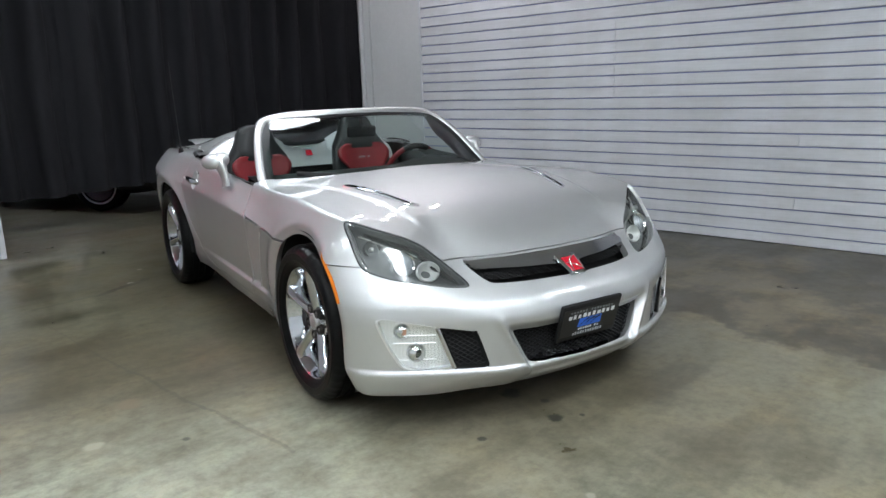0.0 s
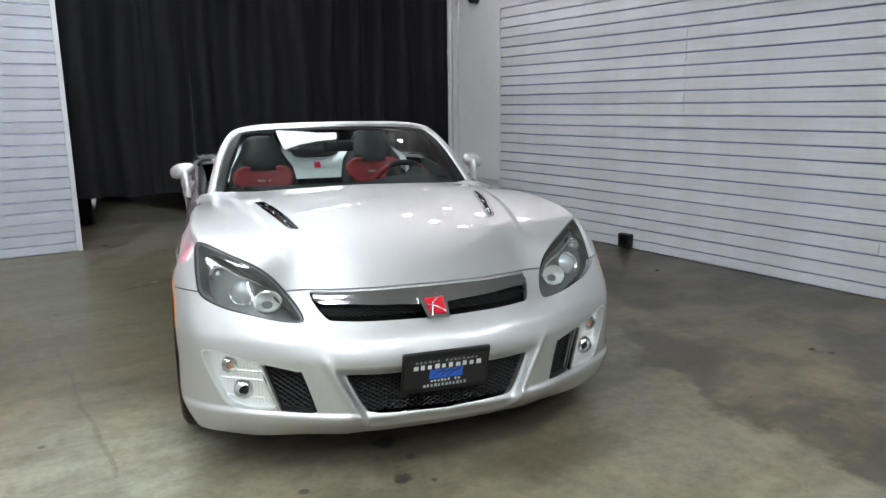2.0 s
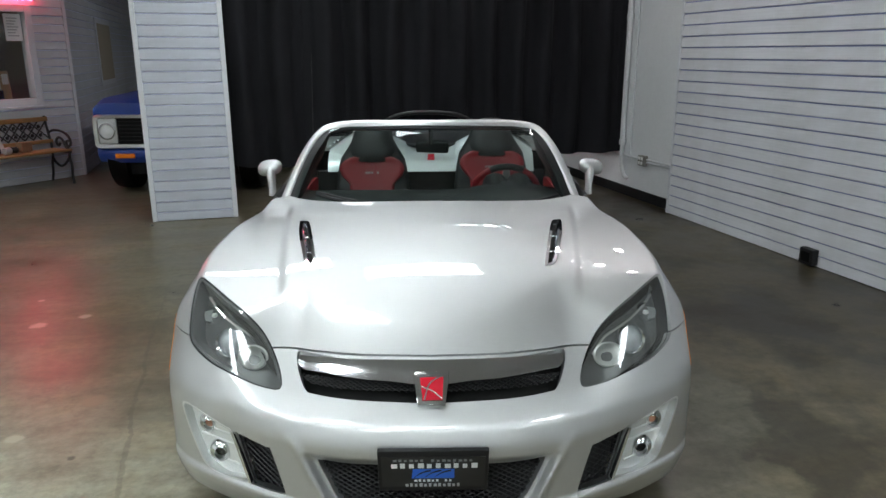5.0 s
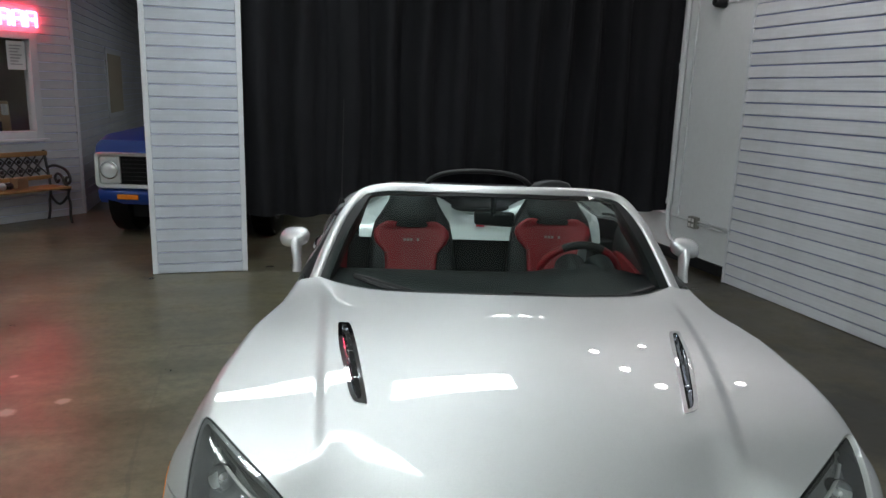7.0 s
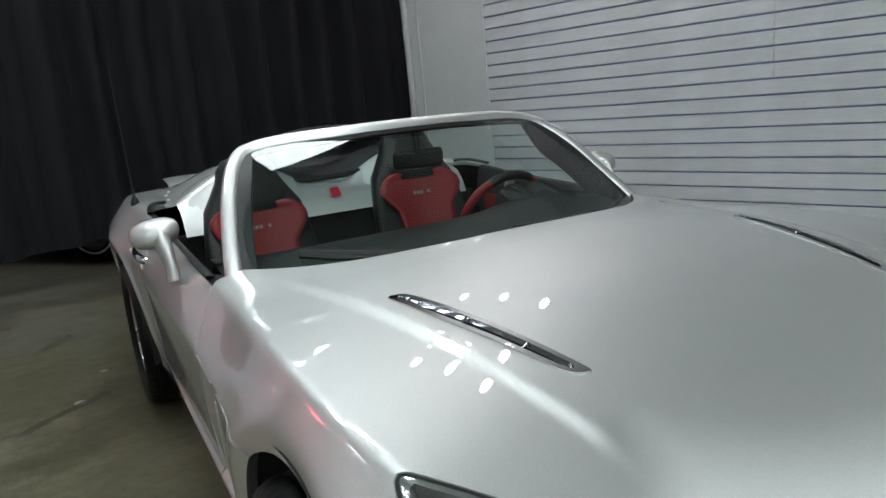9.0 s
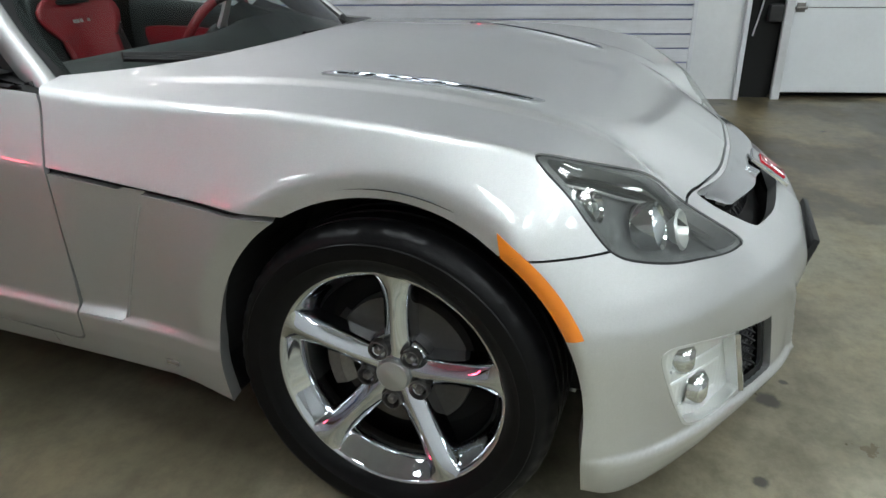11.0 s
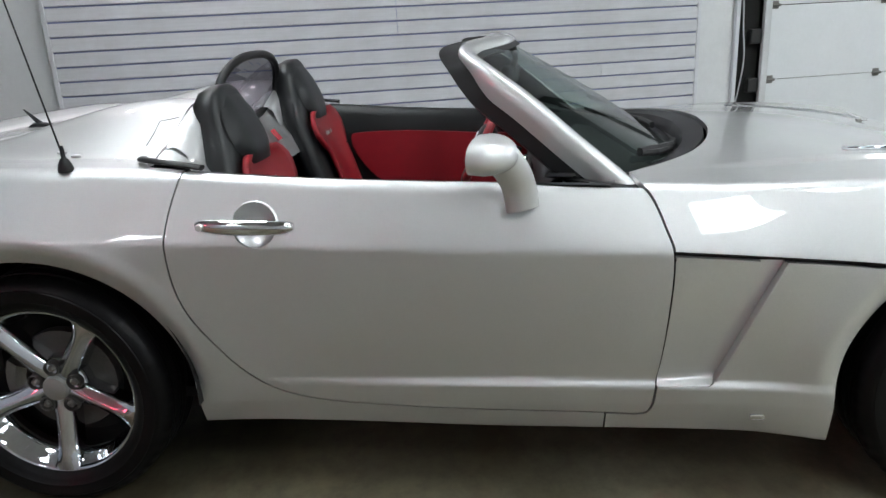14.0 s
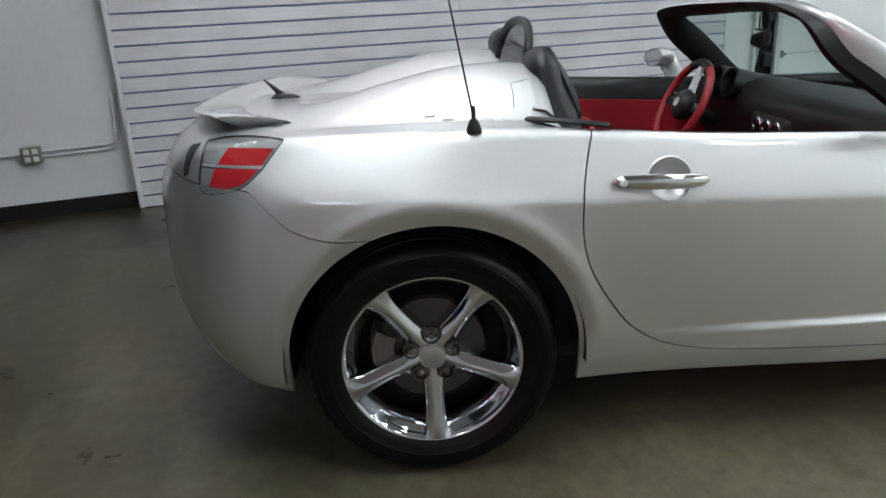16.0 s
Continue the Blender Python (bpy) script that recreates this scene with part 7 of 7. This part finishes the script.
def rounded(x0, z0, x1, z1, r, n=5):
    pts = []
    for cx, cz, a in ((x1 - r, z1 - r, 0), (x0 + r, z1 - r, 90), (x0 + r, z0 + r, 180), (x1 - r, z0 + r, 270)):
        pts += [(cx + r * math.cos(math.radians(a + 90 * k / n)), cz + r * math.sin(math.radians(a + 90 * k / n))) for k in range(n + 1)]
    return pts


# nose, hood and bed as one lofted shell along the truck
rows = []
for y, hw, z0, z1, r in ((YF + 0.02, 0.925, 0.50, 0.93, 0.06), (YF + 0.05, 0.94, 0.47, 1.00, 0.10), (YF + 0.20, 0.95, 0.45, 1.055, 0.12), (0.6, 0.95, 0.45, 1.09, 0.12), (1.15, 0.95, 0.45, 1.11, 0.10), (2.6, 0.95, 0.45, 1.11, 0.06), (4.35, 0.94, 0.48, 1.10, 0.05)):
    rows.append([(x, y, z) for x, z in rounded(-hw, z0, hw, z1, r)])
bm = bmesh.new()
loft(bm, rows, close_v=True)
bm.verts.ensure_lookup_table()
bm.faces.new([bm.verts[i] for i in range(len(rows[0]))])
bm.verts.ensure_lookup_table()
bm.faces.new([bm.verts[len(rows[0]) * (len(rows) - 1) + i] for i in range(len(rows[0]))])
bmesh.ops.recalc_face_normals(bm, faces=bm.faces)
part("body", bm, TRUCKBLUE, truck, smooth=35)
rows = []
for z, hw, y0, y1, r in ((1.10, 0.86, 1.05, 2.55, 0.10), (1.20, 0.85, 1.12, 2.52, 0.10), (1.62, 0.72, 1.52, 2.42, 0.12), (1.74, 0.64, 1.66, 2.34, 0.16), (1.77, 0.4, 1.8, 2.2, 0.16)):
    rows.append([(x, y, z) for x, y in rounded(-hw, y0, hw, y1, r)])
bm = bmesh.new()
loft(bm, rows, close_v=True)
bm.verts.ensure_lookup_table()
bm.faces.new([bm.verts[len(rows[0]) * (len(rows) - 1) + i] for i in range(len(rows[0]))])
part("cab", bm, material("navy_cab", (0.008, 0.012, 0.05), 0.25, 0.0, Coat_Weight=1.0), truck, smooth=40)
bm = bmesh.new()
loft(bm, [[(x, 1.085 + 0.95 * (z - 1.17), z) for x in np.linspace(-0.76 + 0.2 * (z - 1.17), 0.76 - 0.2 * (z - 1.17), 9)] for z in (1.17, 1.4, 1.60)])
part("windscreen", bm, material("dark_glass", (0.01, 0.012, 0.012), 0.05, 0.0, Coat_Weight=1.0), truck, smooth=60)
for x, z, w, h, m in ((-0.62, 1.46, 0.03, 0.13, material("yellow_paint", (0.75, 0.80, 0.05), 0.6)), (-0.54, 1.44, 0.05, 0.14, material("yellow_paint", (0.75, 0.80, 0.05), 0.6)), (-0.56, 1.25, 0.20, 0.10, PAPER)):
    bm = bmesh.new()
    box(bm, x - w / 2, -0.004, -h / 2, x + w / 2, 0.0, h / 2, pose(0, 1.075 + 0.95 * (z - 1.17), z, -43.5, 0, 0))
    part("window_mark", bm, m, truck)
# chrome surround, black grille, lamps
bm = bmesh.new()
outer, inner = rounded(-0.93, 0.51, 0.93, 0.88, 0.05), rounded(-0.885, 0.555, 0.885, 0.845, 0.03)
loft(bm, [[(x, YF + 0.06, z) for x, z in outer], [(x, YF - 0.01, z) for x, z in outer], [(x * 0.985, YF - 0.025, 0.695 + (z - 0.695) * 0.95) for x, z in outer], [(x, YF - 0.02, z) for x, z in inner], [(x, YF + 0.03, z) for x, z in inner]], close_v=True)
part("grille_surround", bm, SATIN, truck, smooth=40)
bm = bmesh.new()
box(bm, -0.885, YF + 0.01, 0.555, 0.885, YF + 0.019, 0.845)
part("grille_back", bm, DARK, truck)
for i in range(6):
    bm = bmesh.new()
    box(bm, -0.655, YF - 0.010, 0.590 + 0.042 * i, 0.655, YF + 0.009, 0.598 + 0.042 * i)
    part("grille_bar", bm, BLACK, truck)
for s in (-1, 1):
    bm = bmesh.new()
    box(bm, 0.67 * s - (0.0 if s > 0 else 0.21), YF - 0.012, 0.56, 0.67 * s + (0.21 if s > 0 else 0.0), YF + 0.008, 0.84, None, 0.02)
    bezel = part("lamp_bezel", bm, SATIN, truck)
    bm = bmesh.new()
    lathe(bm, [(0.072, 0.0), (0.094, 0.0), (0.092, 0.022), (0.080, 0.024), (0.074, 0.008)], 28, pose(0.775 * s, YF - 0.012, 0.70, 90, 0, 0))
    part("lamp_ring", bm, CHROME, bezel, smooth=40)
    bm = bmesh.new()
    lathe(bm, [(0.078, 0.006), (0.060, 0.018), (0.035, 0.026), (0.0, 0.030)], 28, pose(0.775 * s, YF - 0.012, 0.70, 90, 0, 0))
    part("lamp_lens", bm, material("ribbed_lamp_glass", (0.85, 0.87, 0.88), 0.15, 0.2, Coat_Weight=1.0), bezel, smooth=60)
bm = bmesh.new()
rows = []
for x in np.linspace(-0.95, 0.95, 15):
    back = 0.10 * abs(x / 0.95) ** 6
    rows.append([(x, YF + dy + back, z) for dy, z in ((0.06, 0.50), (-0.01, 0.495), (-0.03, 0.47), (-0.02, 0.40), (0.02, 0.345), (0.10, 0.34))])
loft(bm, rows)
part("valance", bm, TRUCKBLUE, truck, smooth=50)
for s in (-1, 1):
    bm = bmesh.new()
    box(bm, 0.60 * s - 0.11, YF - 0.040, 0.400, 0.60 * s + 0.11, YF - 0.022, 0.455, None, 0.008)
    part("turn_signal", bm, AMBER, truck)
    bm = bmesh.new()
    box(bm, 0.945 * s - 0.012, YF + 0.10, 0.86, 0.945 * s + 0.012, YF + 0.16, 0.895, None, 0.004)
    part("side_marker", bm, REDLENS, truck)
    for y in (0.0, 3.1):
        bm = bmesh.new()
        lathe(bm, [(0.20, -0.11), (0.33, -0.12), (0.365, -0.10), (0.372, 0.0), (0.365, 0.10), (0.33, 0.12), (0.20, 0.11)], 40, pose(0.735 * s, y, 0.372, 0, 90, 0))
        tyre = part("tyre", bm, RUBBER, truck, smooth=40)
        bm = bmesh.new()
        lathe(bm, [(0.0, 0.06), (0.06, 0.07), (0.10, 0.04), (0.18, 0.06), (0.205, 0.11), (0.205, -0.11), (0.0, -0.11)], 30, pose(0.735 * s, y, 0.372, 0, 90 * s, 0))
        part("rim", bm, STEEL, tyre, smooth=40)
bm = bmesh.new()
box(bm, -0.62, YF + 0.12, 0.20, 0.62, 4.2, 0.44)
part("chassis", bm, DARK, truck)
# chrome mirror on a stalk
bm = bmesh.new()
tube(bm, smooth_line([(-0.64, 0.62, 1.08), (-0.65, 0.60, 1.16), (-0.66, 0.59, 1.25)], 4), 0.012, 8)
mount = part("mirror_stalk", bm, CHROME, truck, smooth=60)
bm = bmesh.new()
lathe(bm, [(0.0, -0.03), (0.05, -0.03), (0.065, -0.01), (0.055, 0.02), (0.0, 0.03)], 18, pose(-0.67, 0.58, 1.28, 90, 0, 20))
part("mirror_head", bm, CHROME, mount, smooth=50)

# ---- dark car behind the curtain ----
SEDAN = ROOM @ pose(-2.09, 4.62, 0, 0, 0, -70)
sedan = thing("dark_sedan", SEDAN, "dark parked car with white-line tyres behind curtain", "car")
rows = []
for x, hw, z0, z1, r in ((2.12, 0.62, 0.34, 0.58, 0.08), (2.05, 0.78, 0.24, 0.66, 0.12), (1.7, 0.84, 0.20, 0.74, 0.14), (0.8, 0.86, 0.19, 0.80, 0.14), (-0.8, 0.86, 0.19, 0.80, 0.14), (-1.8, 0.82, 0.22, 0.78, 0.14), (-2.1, 0.70, 0.30, 0.68, 0.12)):
    rows.append([(x, y, z) for y, z in rounded(-hw, z0, hw, z1, r)])
bm = bmesh.new()
loft(bm, rows, close_v=True)
for k in (0, len(rows) - 1):
    bm.verts.ensure_lookup_table()
    bm.faces.new([bm.verts[len(rows[0]) * k + i] for i in range(len(rows[0]))])
bmesh.ops.recalc_face_normals(bm, faces=bm.faces)
SEDANBLACK = material("black_car_paint", (0.006, 0.006, 0.008), 0.3, 0.0, Coat_Weight=0.7)
part("body", bm, SEDANBLACK, sedan, smooth=40)
rows = [[(x, y, z) for x, y in rounded(-a, -w, b, w, 0.2)] for z, a, b, w in ((0.79, 1.5, 0.9, 0.78), (1.15, 1.15, 0.35, 0.62), (1.25, 0.95, 0.15, 0.54))]
bm = bmesh.new()
loft(bm, rows, close_v=True)
bm.verts.ensure_lookup_table()
bm.faces.new([bm.verts[2 * len(rows[0]) + i] for i in range(len(rows[0]))])
part("cabin", bm, SEDANBLACK, sedan, smooth=40)
for x, y, turn in ((1.3, -0.78, 15), (1.3, 0.78, 15), (-1.35, -0.78, 0), (-1.35, 0.78, 0)):
    m = pose(x, y, 0.315, 0, 0, turn) @ pose(0, 0, 0, 90, 0, 0)
    bm = bmesh.new()
    lathe(bm, [(0.19, -0.10), (0.29, -0.105), (0.312, -0.085), (0.315, 0.0), (0.312, 0.085), (0.29, 0.105), (0.19, 0.10)], 40, m)
    tyre = part("tyre", bm, RUBBER, sedan, smooth=40)
    s = 1 if y < 0 else -1
    bm = bmesh.new()
    lathe(bm, [(0.214, 0.1045 * s), (0.216, 0.108 * s), (0.232, 0.108 * s), (0.234, 0.1045 * s)], 40, m)
    part("white_line", bm, WHITE, tyre)
    bm = bmesh.new()
    lathe(bm, [(0.0, 0.085 * s), (0.035, 0.085 * s), (0.05, 0.06 * s), (0.06, 0.04 * s), (0.13, 0.03 * s), (0.17, 0.05 * s), (0.195, 0.10 * s), (0.195, 0.0), (0.0, 0.0)], 30, m)
    rim = part("rim", bm, STEEL, tyre, smooth=40)
